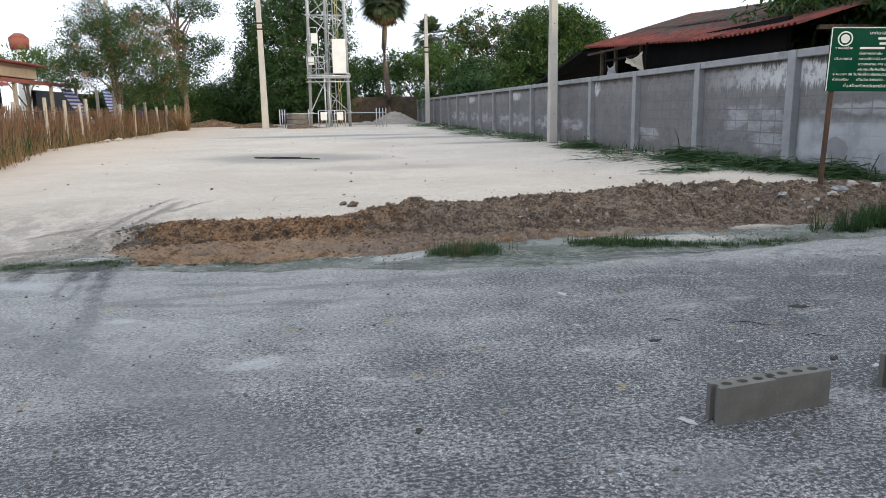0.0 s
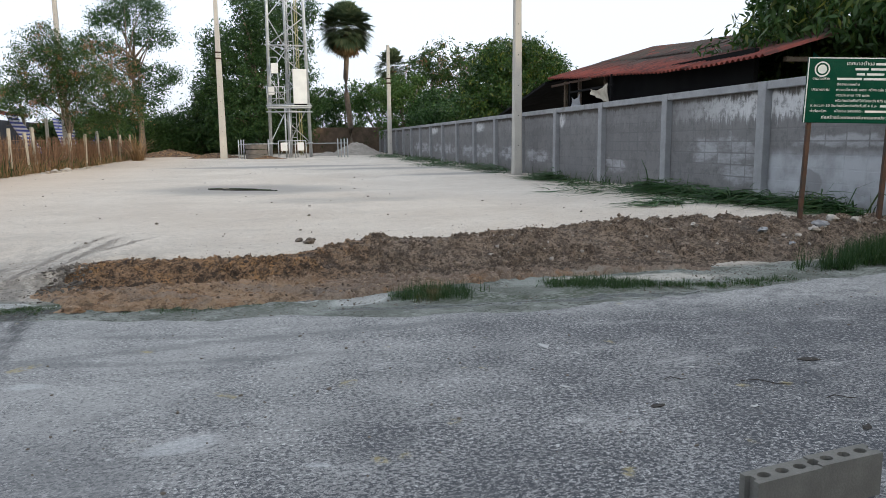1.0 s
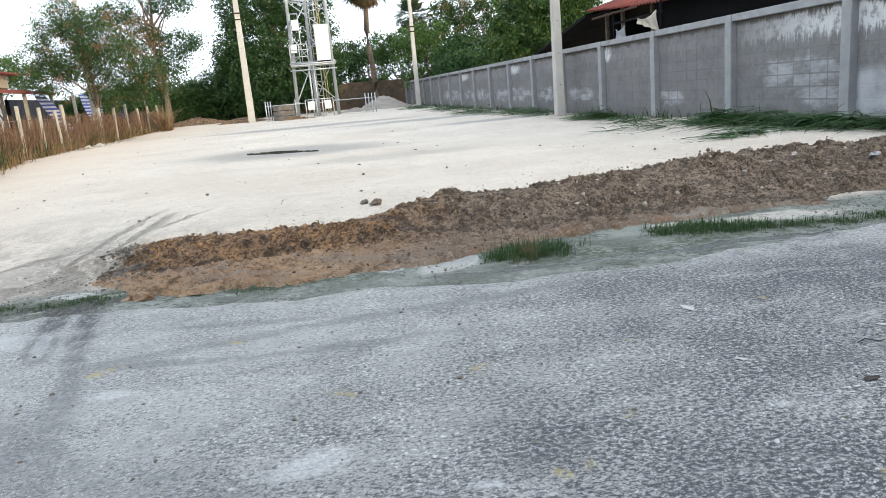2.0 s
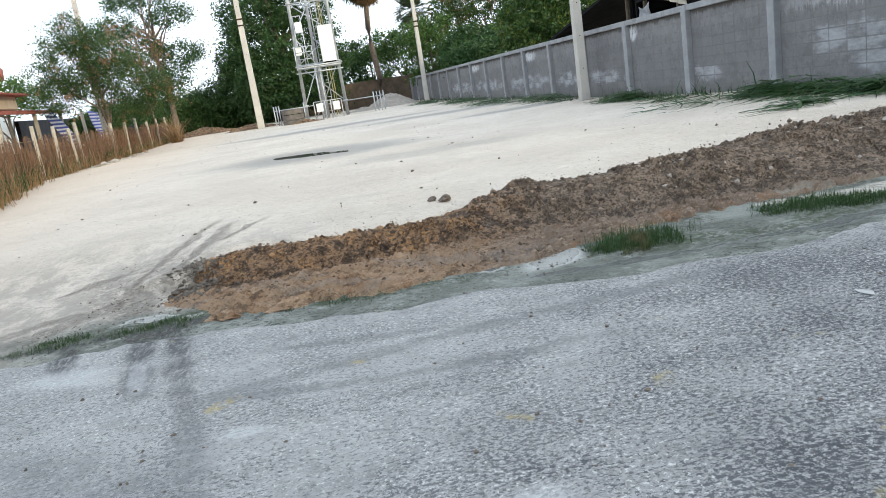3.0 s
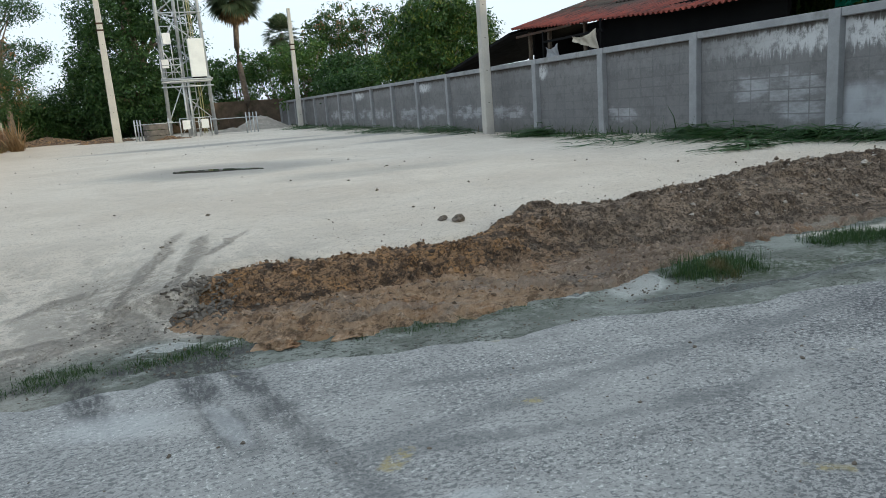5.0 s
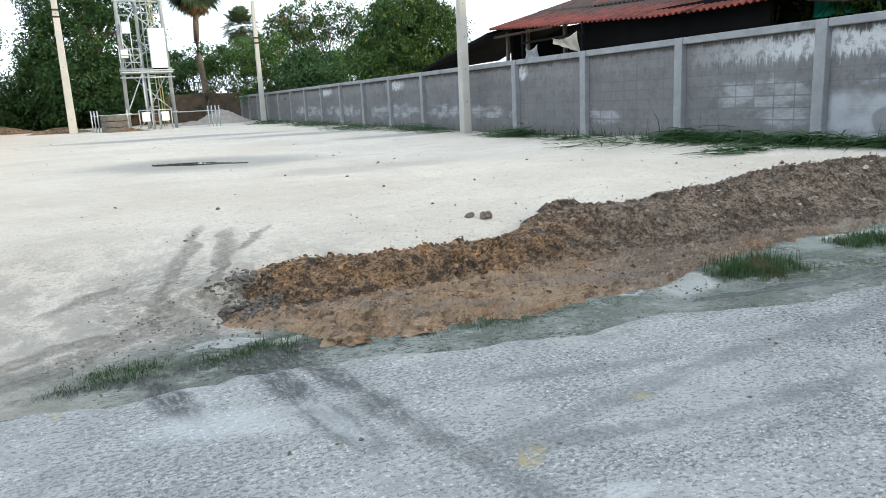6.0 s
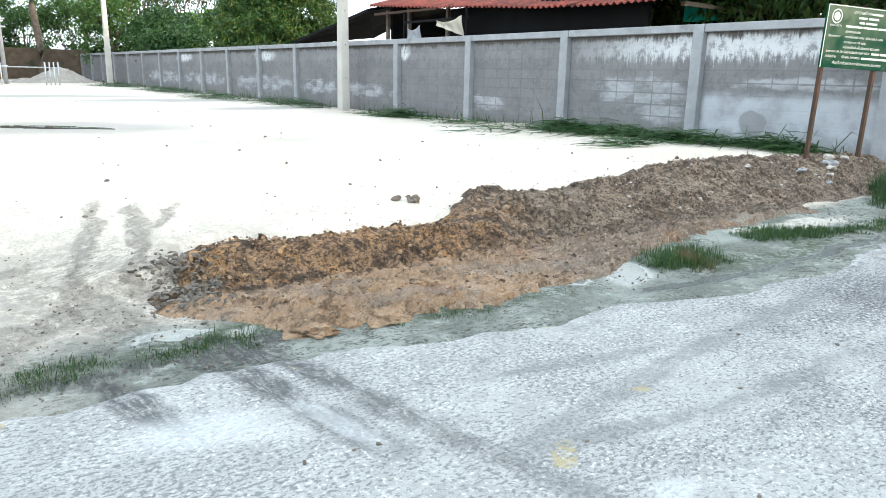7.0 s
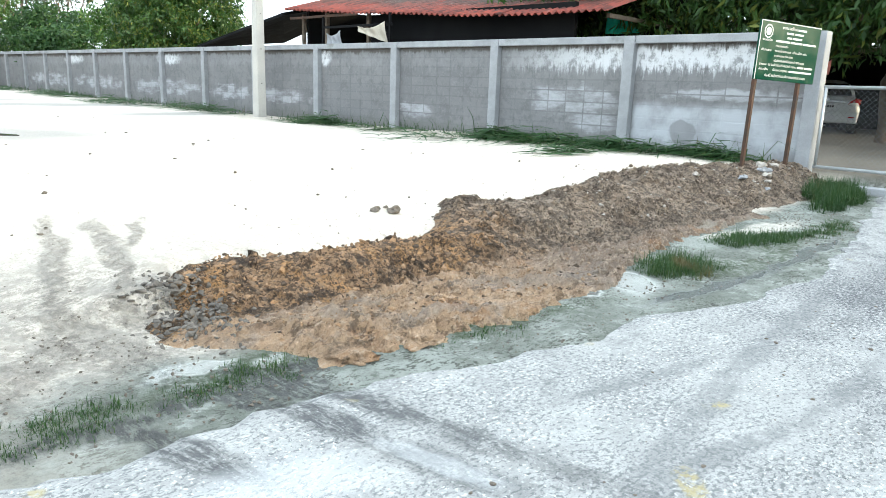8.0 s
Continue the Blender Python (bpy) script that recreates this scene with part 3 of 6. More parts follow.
def wall_material(kind):
    """kind: block (pieces of their own), far (joined blocks) or mortar."""
    blocks = kind != "mortar"
    n = world_nodes("wall_" + kind)
    own = n.island() if kind == "far" else n.rand()
    x, y, z = n.split(n.pos)
    w = n.warp(3.0, 0.10)
    wy, wz = n.split(w)[1], n.split(w)[2]
    flat = n.t.nodes.new("ShaderNodeCombineXYZ")
    n.t.links.new(wy, flat.inputs[0])
    n.t.links.new(wz, flat.inputs[1])
    flat = flat.outputs[0]
    base = n.mix(n.ramp(n.noise(0.5, 4, 0.6), 0.3, 0.7), (0.155, 0.154, 0.157), (0.205, 0.203, 0.204))
    if blocks:
        base = n.mix(n.ramp(own, 0, 1, 0.0, 0.30), base, (0.225, 0.222, 0.222))
    else:
        base = n.mix(0.12, base, (0.10, 0.098, 0.098))
    base = n.mix(n.ramp(n.noise(4, 7, 0.75), 0.46, 0.64, 0, 0.55), base, (0.118, 0.116, 0.118))
    base = n.mix(n.ramp(n.noise(22, 6, 0.8), 0.54, 0.66, 0, 0.45), base, (0.26, 0.258, 0.26))
    # lime left on single courses
    lime = [n.spot(flat, 13.3, 1.09, 1.0, 0.26, 0, 0.0), n.spot(flat, 10.3, 1.25, 1.1, 0.10, 0, 0.0), n.spot(flat, 17.4, 0.69, 0.6, 0.2, 0, 0.0), n.spot(flat, 22.6, 0.82, 1.2, 0.22, 0, 0.0), n.spot(flat, 25.6, 0.87, 1.2, 0.25, 0, 0.0),
            n.spot(flat, 30.0, 0.92, 2.6, 0.30, 0, 0.0), n.spot(flat, 36.0, 0.97, 2.6, 0.30, 0, 0.0), n.spot(flat, 42.0, 0.97, 2.8, 0.35, 0, 0.0), n.spot(flat, 12.6, 0.69, 0.6, 0.22, 0, 0.0)]
    streaky = n.math("ADD", n.math("MULTIPLY", n.noise(2.6, 6, 0.7, stretch=(1, 0.6, 1.6)), 1.6), n.math("MULTIPLY", own, 0.22 if blocks else 0.11))
    lime = n.ramp(n.math("ADD", n.math("MULTIPLY", n.any_of(lime), 0.55), streaky), 1.15, 1.70)
    base = n.mix(lime if blocks else n.math("MULTIPLY", lime, 0.35), base, (0.37, 0.375, 0.39))
    low = n.math("MULTIPLY", n.ramp(wy, 11.95, 11.8), n.ramp(wz, 1.15, 0.97))
    low = n.math("MULTIPLY", low, n.ramp(n.noise(2.4, 5, 0.6), 0.25, 0.6, 0.45, 0.95))
    base = n.mix(low, base, (0.42, 0.435, 0.46))
    base = n.mix(n.math("MULTIPLY", n.spot(flat, 10.95, 0.63, 0.24, 0.20, 0, 0.8), 0.75), base, (0.20, 0.20, 0.205))
    # white runs below the coping
    runs = n.noise(9, 6, 0.8, stretch=(1, 1, 0.14))
    span = n.any_of([n.ramp(wy, 15.2, 12.2, 0.08, 1.0), n.spot(flat, 20.8, 1.87, 0.3, 0.2, 0, 0.2), n.spot(flat, 29.6, 1.87, 0.8, 0.2, 0, 0.0), n.spot(flat, 38.5, 1.87, 1.0, 0.2, 0, 0.0)])
    edge = n.math("ADD", wz, n.math("MULTIPLY", n.math("SUBTRACT", runs, 0.5), 0.9))
    top = n.math("MULTIPLY", n.math("MULTIPLY", n.ramp(edge, 1.57, 1.73), n.ramp(edge, 2.06, 1.99)), span)
    base = n.mix(n.math("MULTIPLY", top, n.ramp(n.noise(7, 6, 0.75), 0.36, 0.54, 0.15, 0.95)), base, (0.58, 0.585, 0.595))
    # dark brown band below the coping, darker towards the foot
    base = n.mix(n.math("MULTIPLY", n.ramp(n.math("ADD", wz, n.math("MULTIPLY", runs, 0.25)), 2.07, 2.14), 0.75), base, (0.085, 0.075, 0.066))
    base = n.mix(n.ramp(n.math("ADD", wz, n.math("MULTIPLY", n.noise(6, 5, 0.7), 0.5)), 0.85, 0.55, 0, 0.6), base, (0.13, 0.13, 0.122))
    n.bump(n.noise(30, 5, 0.7), 0.5, 0.010)
    n.bump(n.noise(150, 3), 0.35, 0.004)
    return n.done(base, 0.92, 0, 0.2)


LOT, ROAD, EARTH, CLODS = lot_material(), road_material(), bank_material(), clod_material()
BLOCKFACE, FARFACE, MORTAR = wall_material("block"), wall_material("far"), wall_material("mortar")


def ground_height(gx, gy):
    z = ground_z(gx, gy)
    rough = np.vectorize(lambda a, b: fbm(a, b, 0.3, 4, 0.9))(gx, gy) * 0.018
    fine = np.vectorize(lambda a, b: fbm(a, b, 5.3, 3, 5.0))(gx, gy) * 0.012
    under = sstep((gy - foot_y(gx)) / (crest_y(gx) - foot_y(gx)), 0.1, 0.4) * sstep(gy - crest_y(gx), 0.30, 0.05) * sstep(gx, -4.7, -4.2) * (gx < 5)
    z = z - 0.12 * under
    near = (gy > edge_y(gx)) & (gy < 60) & (np.abs(gx) < 20)
    return z + np.where(near, rough + fine * (gy < 14), 0)


ground = part("ground", sheet("ground", spread((-8.0, 5.4, 0.09), (-900, 900), 1.16), spread((6.2, 13.0, 0.08), (-600, 1600), 1.11), ground_height), LOT)
tagged(ground, "pale compacted fill of an empty plot with damp grey patches", "ground", kind="structure")


def build_road():
    xs = spread((-7.5, 4.98, 0.06), (-70, 4.98), 1.15)
    ts = np.concatenate([np.linspace(0, 0.62, 26), np.linspace(0.64, 1.0, 60)])
    gx = np.repeat(xs[None], len(ts), 0)
    ends = np.array([edge_y(x) + 0.10 * fbm(x, 2.0, 0, 4, 1.4) + 0.05 * fbm(x, 7.0, 0, 3, 7) for x in xs])
    gy = -45 + (ends[None] + 45) * (1 - (1 - ts[:, None]) ** 3.0)
    lip = np.clip((ends[None] - gy) / 0.10, 0, 1)
    gz = 0.02 * np.sqrt(lip) - 0.02
    gz[-1] = -0.035
    v = np.stack([gx, gy, gz], -1).reshape(-1, 3)
    n, w = gx.shape
    i = (np.arange(n - 1)[:, None] * w + np.arange(w - 1)[None]).ravel()
    return mesh("road", v, np.stack([i, i + 1, i + w + 1, i + w], -1), True)


road = tagged(part("road", build_road(), ROAD), "worn grey chip-seal road with pale dust and a broken edge", "road", kind="structure")


def bank_height(x, y):
    """Top of the dug earth bank."""
    f, c, top = float(foot_y(x)), float(crest_y(x)), float(crest_z(x))
    under = float(ground_z(x, y))
    s = (y - f) / (c - f)
    n1 = fbm(x, y, 1.7, 3, 1.6)
    n2 = noise.noise(Vector((x * 2.4, 4.0, 0)))
    front = top * float(sstep(s, -0.10, 0.80))
    z = front if y <= c else under + (top - under) * float(sstep(y - c, 0.55, 0.05))
    cell = noise.voronoi(Vector((x * 9 + n1, y * 9, z * 6)))[0][0]
    cell2 = noise.voronoi(Vector((x * 19 + 0.4 * n1, y * 19, z * 14)))[0][0]
    cell3 = noise.voronoi(Vector((x * 40, y * 40, z * 28)))[0][0]
    lump = noise.noise(Vector((x * 4.2, y * 4.2, 3))) * 0.08 + (0.25 - cell * cell) * 0.13 + (0.25 - cell2 * cell2) * 0.10 + (0.25 - cell3 * cell3) * 0.04 + (0.25 - noise.voronoi(Vector((x * 4.5, y * 4.5, z * 3)))[0][0] ** 2) * 0.07
    fine = fbm(x, y, 9.1, 3, 34) * 0.014
    ends = float(sstep(x, -4.5 + 0.12 * n1, -4.15 + 0.12 * n1))
    inside = float(sstep(s, -0.16 + 0.10 * n1, 0.10 + 0.10 * n1)) * float(sstep(y - c, 0.22 + 0.3 * float(sstep(x, -2.6, -1.8)) + 0.25 * n1 + 0.22 * noise.noise(Vector((x * 6.0, 1.5, 0))) + 0.10 * noise.noise(Vector((x * 17.0, 4.5, 0))), -0.05)) * ends
    # trodden apron between the foot and the verge
    reach = float(np.interp(x, (-4.8, -4.5, -4.2, -3.4, -2.1, -1.0, 0.5), (8.45, 8.14, 7.95, 7.90, 7.82, 8.15, 8.25))) + 0.10 * n1 + 0.08 * n2 + 0.09 * noise.noise(Vector((x * 9, y * 5, 2.0))) + 0.04 * noise.noise(Vector((x * 31, y * 14, 2.0)))
    apron = float(sstep(y, reach - 0.05, reach + 0.05)) * float(sstep(s, 0.3, 0.0)) * float(sstep(x + 0.9 * (y - 8.2) + 0.35 * n1, -4.45, -4.25)) * float(sstep(x, -4.85, -4.6)) * float(sstep(x, 2.2, 1.4))
    flake = noise.noise(Vector((x * 7.0, y * 15.0, 6.0)))
    tread = 0.026 + 0.05 * n1 + 0.030 * max(flake - 0.05, 0.0) ** 0.5 + (0.25 - cell * cell) * 0.06 + (0.25 - cell2 * cell2) * 0.05 + (0.25 - cell3 * cell3) * 0.03 + fine
    bulk = 0.02 + 0.05 * n1 + 0.05 * n2 * float(sstep(s, 0.4, 1.0)) + lump + fine
    cover = max(inside, apron)
    return max(z, under) - 0.05 + 0.058 * cover + inside * max(bulk - 0.02, 0.0) + apron * (1 - inside) * max(tread - 0.01, 0.0)


def build_bank():
    xs, ys = np.arange(-5.3, 4.96, 0.016), np.arange(7.7, 10.7, 0.016)
    gx, gy = np.meshgrid(xs, ys)
    gz = np.vectorize(bank_height)(gx, gy)
    calm = sum(np.roll(np.roll(gz, a, 0), b, 1) for a in (-3, 0, 3) for b in (-3, 0, 3)) / 9
    gz = np.minimum(gz, calm + 0.035)
    low = np.min([np.roll(np.roll(gz, a, 0), b, 1) for a in (-3, 0, 3) for b in (-3, 0, 3)], 0)
    opened = np.max([np.roll(np.roll(low, a, 0), b, 1) for a in (-3, 0, 3) for b in (-3, 0, 3)], 0)
    gz = np.minimum(gz, opened + 0.04)
    keep = gz > ground_z(gx, gy) - 0.06
    v = np.stack([gx, gy, gz], -1).reshape(-1, 3)
    n, w = gx.shape
    i = (np.arange(n - 1)[:, None] * w + np.arange(w - 1)[None]).ravel()
    k = keep.ravel()
    ok = k[i] & k[i + 1] & k[i + w] & k[i + w + 1]
    i = i[ok]
    return mesh("earth_bank", v, np.stack([i, i + 1, i + w + 1, i + w], -1), False)


bank = tagged(part("earth_bank", build_bank(), EARTH), "long heap of freshly dug brown and orange earth beside the road", "earth bank", kind="stuff")


def lump_mesh(r, seed, flat=0.75, sub=1):
    bm = bmesh.new()
    bmesh.ops.create_icosphere(bm, subdivisions=sub, radius=r)
    for v in bm.verts:
        v.co *= 1 + 0.9 * noise.noise(v.co / r * 1.3 + Vector((seed * 3.1, seed, 0)))
        v.co.z *= flat
    return bm


def scatter_lumps(name, label, material, spots, category, sizes, seed):
    """Many small lumps joined into one mesh."""
    rng = random.Random(seed)
    shapes = []
    for k in range(6):
        bm = lump_mesh(1.0, seed + k)
        bm.verts.ensure_lookup_table()
        shapes.append((np.array([v.co[:] for v in bm.verts]), np.array([[v.index for v in f.verts] for f in bm.faces])))
        bm.free()
    vs, fs, off = [], [], 0
    for x, y, z in spots:
        v, f = shapes[rng.randrange(6)]
        s = sizes[0] * (sizes[1] / sizes[0]) ** (rng.random() ** 1.6)
        a = rng.random() * 6.283
        rot = np.array([[math.cos(a), -math.sin(a), 0], [math.sin(a), math.cos(a), 0], [0, 0, 1]])
        vs.append((v * np.array([1, rng.uniform(0.5, 1.0), rng.uniform(0.6, 1.1)])) @ rot.T * s + (x, y, z + s * 0.1))
        fs.append(f + off)
        off += len(v)
    return tagged(part(name, mesh(name, np.concatenate(vs), np.concatenate(fs)), material), label, category, kind="stuff")


# ---- the block wall ----
WALL_X, TOP, BAY, BAYS = 5.0, 2.19, 3.0, 17
wall = tagged(new("wall_east"), "long grey concrete block wall with posts and coping", "wall", kind="structure")


def rise(y):
    """The wall climbs a little with the fill towards its far end."""
    return 0.0015 * max(0.0, y - 20)


def post_mesh(w=0.2, d=0.24, h=2.3):
    bm = box((-0.02, -w / 2, -0.25), (d - 0.02, w / 2, h - 0.25), 0.012, 2)
    me = bpy.data.meshes.new("post")
    bm.to_mesh(me)
    bm.free()
    return me


POST = post_mesh(h=TOP + 0.25 - 0.004)
for k in range(BAYS + 1):
    p = part("post", POST, CONCRETE, wall)
    p.matrix_world = pose(WALL_X, 9.0 + BAY * k, rise(9.0 + BAY * k))
    if k < BAYS:
        y0, y1, up = 9.1 + BAY * k, 8.9 + BAY * (k + 1), rise(10.5 + BAY * k)
        part("coping", box((WALL_X, y0 + 0.001, TOP - 0.13 + up), (WALL_X + 0.2, y1 - 0.001, TOP - 0.003 + up), 0.008, 1), CONCRETE, wall)
        part("panel", box((WALL_X + 0.105, y0, -0.25), (WALL_X + 0.19, y1, TOP - 0.131 + up)), MORTAR, wall)


# ---- trees and palms ----
def leaf_quads(centres, size, rng, droop=0.3, long=2.2):
    """One bent, pointed leaf for each centre."""
    n = len(centres)
    d = rng.normal(size=(n, 3))
    d[:, 2] -= droop
    d /= np.linalg.norm(d, axis=1, keepdims=True)
    s = np.cross(d, rng.normal(size=(n, 3)))
    s /= np.linalg.norm(s, axis=1, keepdims=True) + 1e-9
    up = np.cross(d, s)
    L = (size * rng.uniform(0.6, 1.3, n))[:, None]
    W = L / long
    mid = centres + d * L * 0.45 + up * L * 0.08
    return np.stack([centres, mid + s * W / 2, centres + d * L, mid - s * W / 2], 1)


def crown_points(blobs, count, rng, clump=0.45, shell=0.55):
    """Leaf places: clumps set near the skin of several ellipsoids."""
    out = []
    vol = np.array([b[1][0] * b[1][1] * b[1][2] for b in blobs]) ** 0.67
    for (c, r), share in zip(blobs, vol / vol.sum()):
        per = 46
        m = max(3, int(count * share / per))
        d = rng.normal(size=(m, 3))
        d /= np.linalg.norm(d, axis=1, keepdims=True)
        rad = shell + (1.08 - shell) * rng.random(m) ** 0.6
        cc = np.array(c) + d * np.array(r) * rad[:, None]
        size = clump * rng.uniform(0.5, 1.4, m)
        p = cc[:, None] + rng.normal(size=(m, per, 3)) * size[:, None, None] * np.array([0.55, 0.55, 0.38])
        out.append(p.reshape(-1, 3))
    return np.concatenate(out)


def tree(name, label, base, blobs, leaf, count, material, trunk=0.18, seed=1, clump=0.45, droop=0.3, long=2.2, limbs=9, fork=0.35, shell=0.55, group=""):
    """A tapered trunk with limbs reaching into a crown of leaf clumps."""
    rng = np.random.default_rng(seed)
    r = random.Random(seed)
    root = thing(name, label, "tree", base, group=group)
    bm = bmesh.new()
    mean = sum((Vector(b[0]) * b[1][0] for b in blobs), Vector()) / sum(b[1][0] for b in blobs)
    top = mean + Vector((0, 0, 0.1 * mean.z))
    pts = [Vector((0, 0, -0.3))]
    for i in range(1, 7):
        t = i / 6
        pts.append(Vector((top.x * t * t + r.uniform(-0.08, 0.08) * top.z * 0.2, top.y * t * t + r.uniform(-0.05, 0.05) * top.z * 0.2, top.z * t)))
    add_path(bm, pts, [trunk * (1.25 - 0.95 * i / 6) for i in range(7)], 8)
    for k in range(limbs):
        c, rr = blobs[k % len(blobs)]
        start = pts[r.randint(2, 5)]
        d = Vector((r.gauss(0, 1), r.gauss(0, 1), r.gauss(0.2, 0.8))).normalized()
        end = Vector(c) + Vector((d.x * rr[0], d.y * rr[1], d.z * rr[2])) * 0.8
        bend = (start + end) / 2 + Vector((r.uniform(-1, 1), r.uniform(-1, 1), r.uniform(-0.2, 1))) * 0.12 * (end - start).length
        add_path(bm, [start, bend, end], [trunk * 0.42, trunk * 0.27, trunk * 0.08], 6)
    part("trunk", bm, BARK, root)
    part("crown", quads("crown", leaf_quads(crown_points(blobs, count, rng, clump, shell), leaf, rng, droop, long)), material, root)
    return root


def fan_palm(base, height, crown_r, seed, fronds=34, dry=22, trunk=0.2, name="fan_palm", label="tall sugar palm with a skirt of dry brown fronds"):
    rng = np.random.default_rng(seed)
    r = random.Random(seed)
    root = thing(name, label, "palm", base)
    bm = bmesh.new()
    add_path(bm, [Vector((0.15 * math.sin(i), 0, -0.3 + (height + 0.3) * i / 8)) for i in range(9)], [trunk * (1.15 - 0.035 * i) for i in range(9)], 10)
    part("trunk", bm, BARK, root)
    for nm, cnt, mat, lo, hi, rad in (("fronds", fronds, PALM, -48, 88, crown_r), ("dry_skirt", dry, PALM_DRY, -88, -58, crown_r * 0.85)):
        q = []
        for k in range(cnt):
            az, el = 2.39996 * k + r.uniform(-0.3, 0.3), radians(lo + (hi - lo) * (k + r.random()) / cnt)
            d = np.array([math.cos(az) * math.cos(el), math.sin(az) * math.cos(el), math.sin(el)])
            stem = np.array([0, 0, height]) + d * 0.2
            hub = stem + d * rad * r.uniform(0.34, 0.58)
            hub[2] -= 0.05 * rad
            side = np.cross(d, [0.02, 0.01, 1.0])
            side /= np.linalg.norm(side)
            nrm = np.cross(side, d)
            q.append([stem - side * 0.03, stem + side * 0.03, hub + side * 0.02, hub - side * 0.02])
            segs, half = (23, 105) if mat is PALM else (11, 50)
            for j in range(segs):
                a = radians(-half + 2 * half * j / (segs - 1))
                fold = 0.32 if j % 2 else 0.18
                e = d * math.cos(a) + side * math.sin(a) + nrm * fold * abs(math.sin(a))
                L = rad * 0.44 * (0.85 + 0.25 * math.cos(a)) * r.uniform(0.8, 1.1)
                tip = hub + e * L
                tip[2] -= 0.22 * L
                wv = (side * math.cos(a) - d * math.sin(a)) * L * 0.075
                m = hub + e * L * 0.55
                q.append([hub, m + wv, tip, m - wv])
        part(nm, quads(nm, np.array(q)), mat, root)
    return root


def feather_palm(base, height, crown_r, seed, fronds=16):
    r = random.Random(seed)
    root = thing("coconut_palm", "distant coconut palm with arching feathery fronds", "palm", base)
    bm = bmesh.new()
    add_path(bm, [Vector((0.08 * i, 0, -0.3 + (height + 0.3) * i / 6)) for i in range(7)], [0.17 - 0.008 * i for i in range(7)], 8)
    part("trunk", bm, BARK, root)
    q = []
    for k in range(fronds):
        az, el = 6.283 * k / fronds + r.uniform(-0.2, 0.2), radians(r.uniform(5, 75))
        h = np.array([math.cos(az), math.sin(az), 0])
        p = np.array([0.48, 0, height])
        side = np.array([-h[1], h[0], 0])
        for s in range(14):
            e = el - 1.5 * (s / 14) ** 1.3
            nx = p + (h * math.cos(e) + np.array([0, 0, math.sin(e)])) * crown_r / 12
            for sg in (-1, 1):
                tip = (p + nx) / 2 + side * sg * crown_r * 0.22 * math.sin(math.pi * (s + 1.5) / 16) - np.array([0, 0, crown_r * 0.10]) + h * 0.1
                q.append([p, (p + tip) / 2 + h * 0.07, tip, (nx + tip) / 2 - h * 0.05])
            p = nx
    part("fronds", quads("fronds", np.array(q)), PALM, root)
    return root


def blob(x, y, z, rx, ry=None, rz=None):
    return ((x, y, z), (rx, ry or rx, rz or rx))


tree("neem_tree", "bushy neem tree with browning tips behind the stick fence", (-11.95, 37.0, 0.2),
     [blob(-1.0, 0, 4.3, 1.6, 1.5, 1.4), blob(0.9, 0.3, 3.2, 1.7, 1.5, 1.4), blob(-0.7, 0, 5.5, 1.0, 0.9, 0.9), blob(2.2, 0.2, 2.6, 1.1, 1.0, 0.9), blob(0.6, -0.3, 4.5, 1.1, 1.0, 0.9), blob(-1.7, 0, 3.2, 1.0, 1.0, 0.9)],
     0.125, 34000, LEAF_NEEM, 0.12, 3, 0.36, 0.6, 3.4, shell=0.35)
tree("rain_tree", "tall open-crowned tree with layered foliage against the sky", (-12.6, 57, 0.3),
     [blob(-2.6, 0, 8.0, 1.7, 1.7, 0.8), blob(0.2, 0, 10.5, 2.1, 2.0, 1.0), blob(1.2, 0, 8.6, 1.5, 1.5, 0.7), blob(-1.2, 0, 6.3, 1.6, 1.6, 0.8), blob(1.4, 0.3, 6.0, 1.4, 1.4, 0.8), blob(0.3, 0.3, 4.4, 1.6, 1.6, 1.0), blob(-1.6, 0, 9.6, 1.3, 1.3, 0.7)],
     0.17, 24000, LEAF_DARK, 0.22, 5, 0.5, 0.25, 2.4, 20)
tree("shade_tree", "huge dark rounded tree behind the lattice tower", (-4.4, 60, 0.3),
     [blob(0.2, 0, 5.0, 4.2, 3.0, 3.6), blob(-1.5, 0, 8.2, 2.6, 2.4, 2.0), blob(1.6, 0, 9.0, 2.6, 2.4, 2.4), blob(-2.6, -0.5, 3.2, 2.4, 2.2, 2.4), blob(0.3, 0, 11.4, 2.0, 1.8, 1.6), blob(2.5, -0.3, 3.6, 2.2, 2.0, 2.6), blob(-0.5, -1.6, 3.0, 3.0, 1.6, 2.4), blob(3.6, 0, 11.0, 1.2, 1.2, 1.0), blob(-3.6, -0.3, 4.8, 1.5, 1.4, 1.7)],
     0.25, 60000, LEAF_DARK, 0.4, 7, 0.6, 0.4, 2.4, 14, shell=0.45)
for i, (x, y, s, mat) in enumerate(((-9.0, 61.5, 1.3, LEAF_DARK), (-11.2, 61.6, 1.1, LEAF_DARK), (-13.6, 61.4, 1.1, LEAF_DARK), (-6.5, 60.6, 1.1, LEAF_DARK), (-17.5, 61.5, 1.2, LEAF_DARK), (-15.6, 48.5, 0.8, LEAF_NEEM), (-14.6, 54.0, 0.9, LEAF_DARK))):
    tree("bush", "dense dark green bush along the back boundary", (x, y, 0.2), [blob(0, 0, 1.5 * s, 1.9 * s, 1.4, 1.6 * s), blob(0.9 * s, 0, 2.2 * s, 1.1 * s, 1.0, 1.0 * s), blob(-0.9 * s, 0, 1.9 * s, 1.1 * s, 1.0, 1.1 * s)],
         0.20, 10000, mat, 0.08, 20 + i, 0.5, 0.3, 2.2, 5, shell=0.4, group="back boundary bushes")
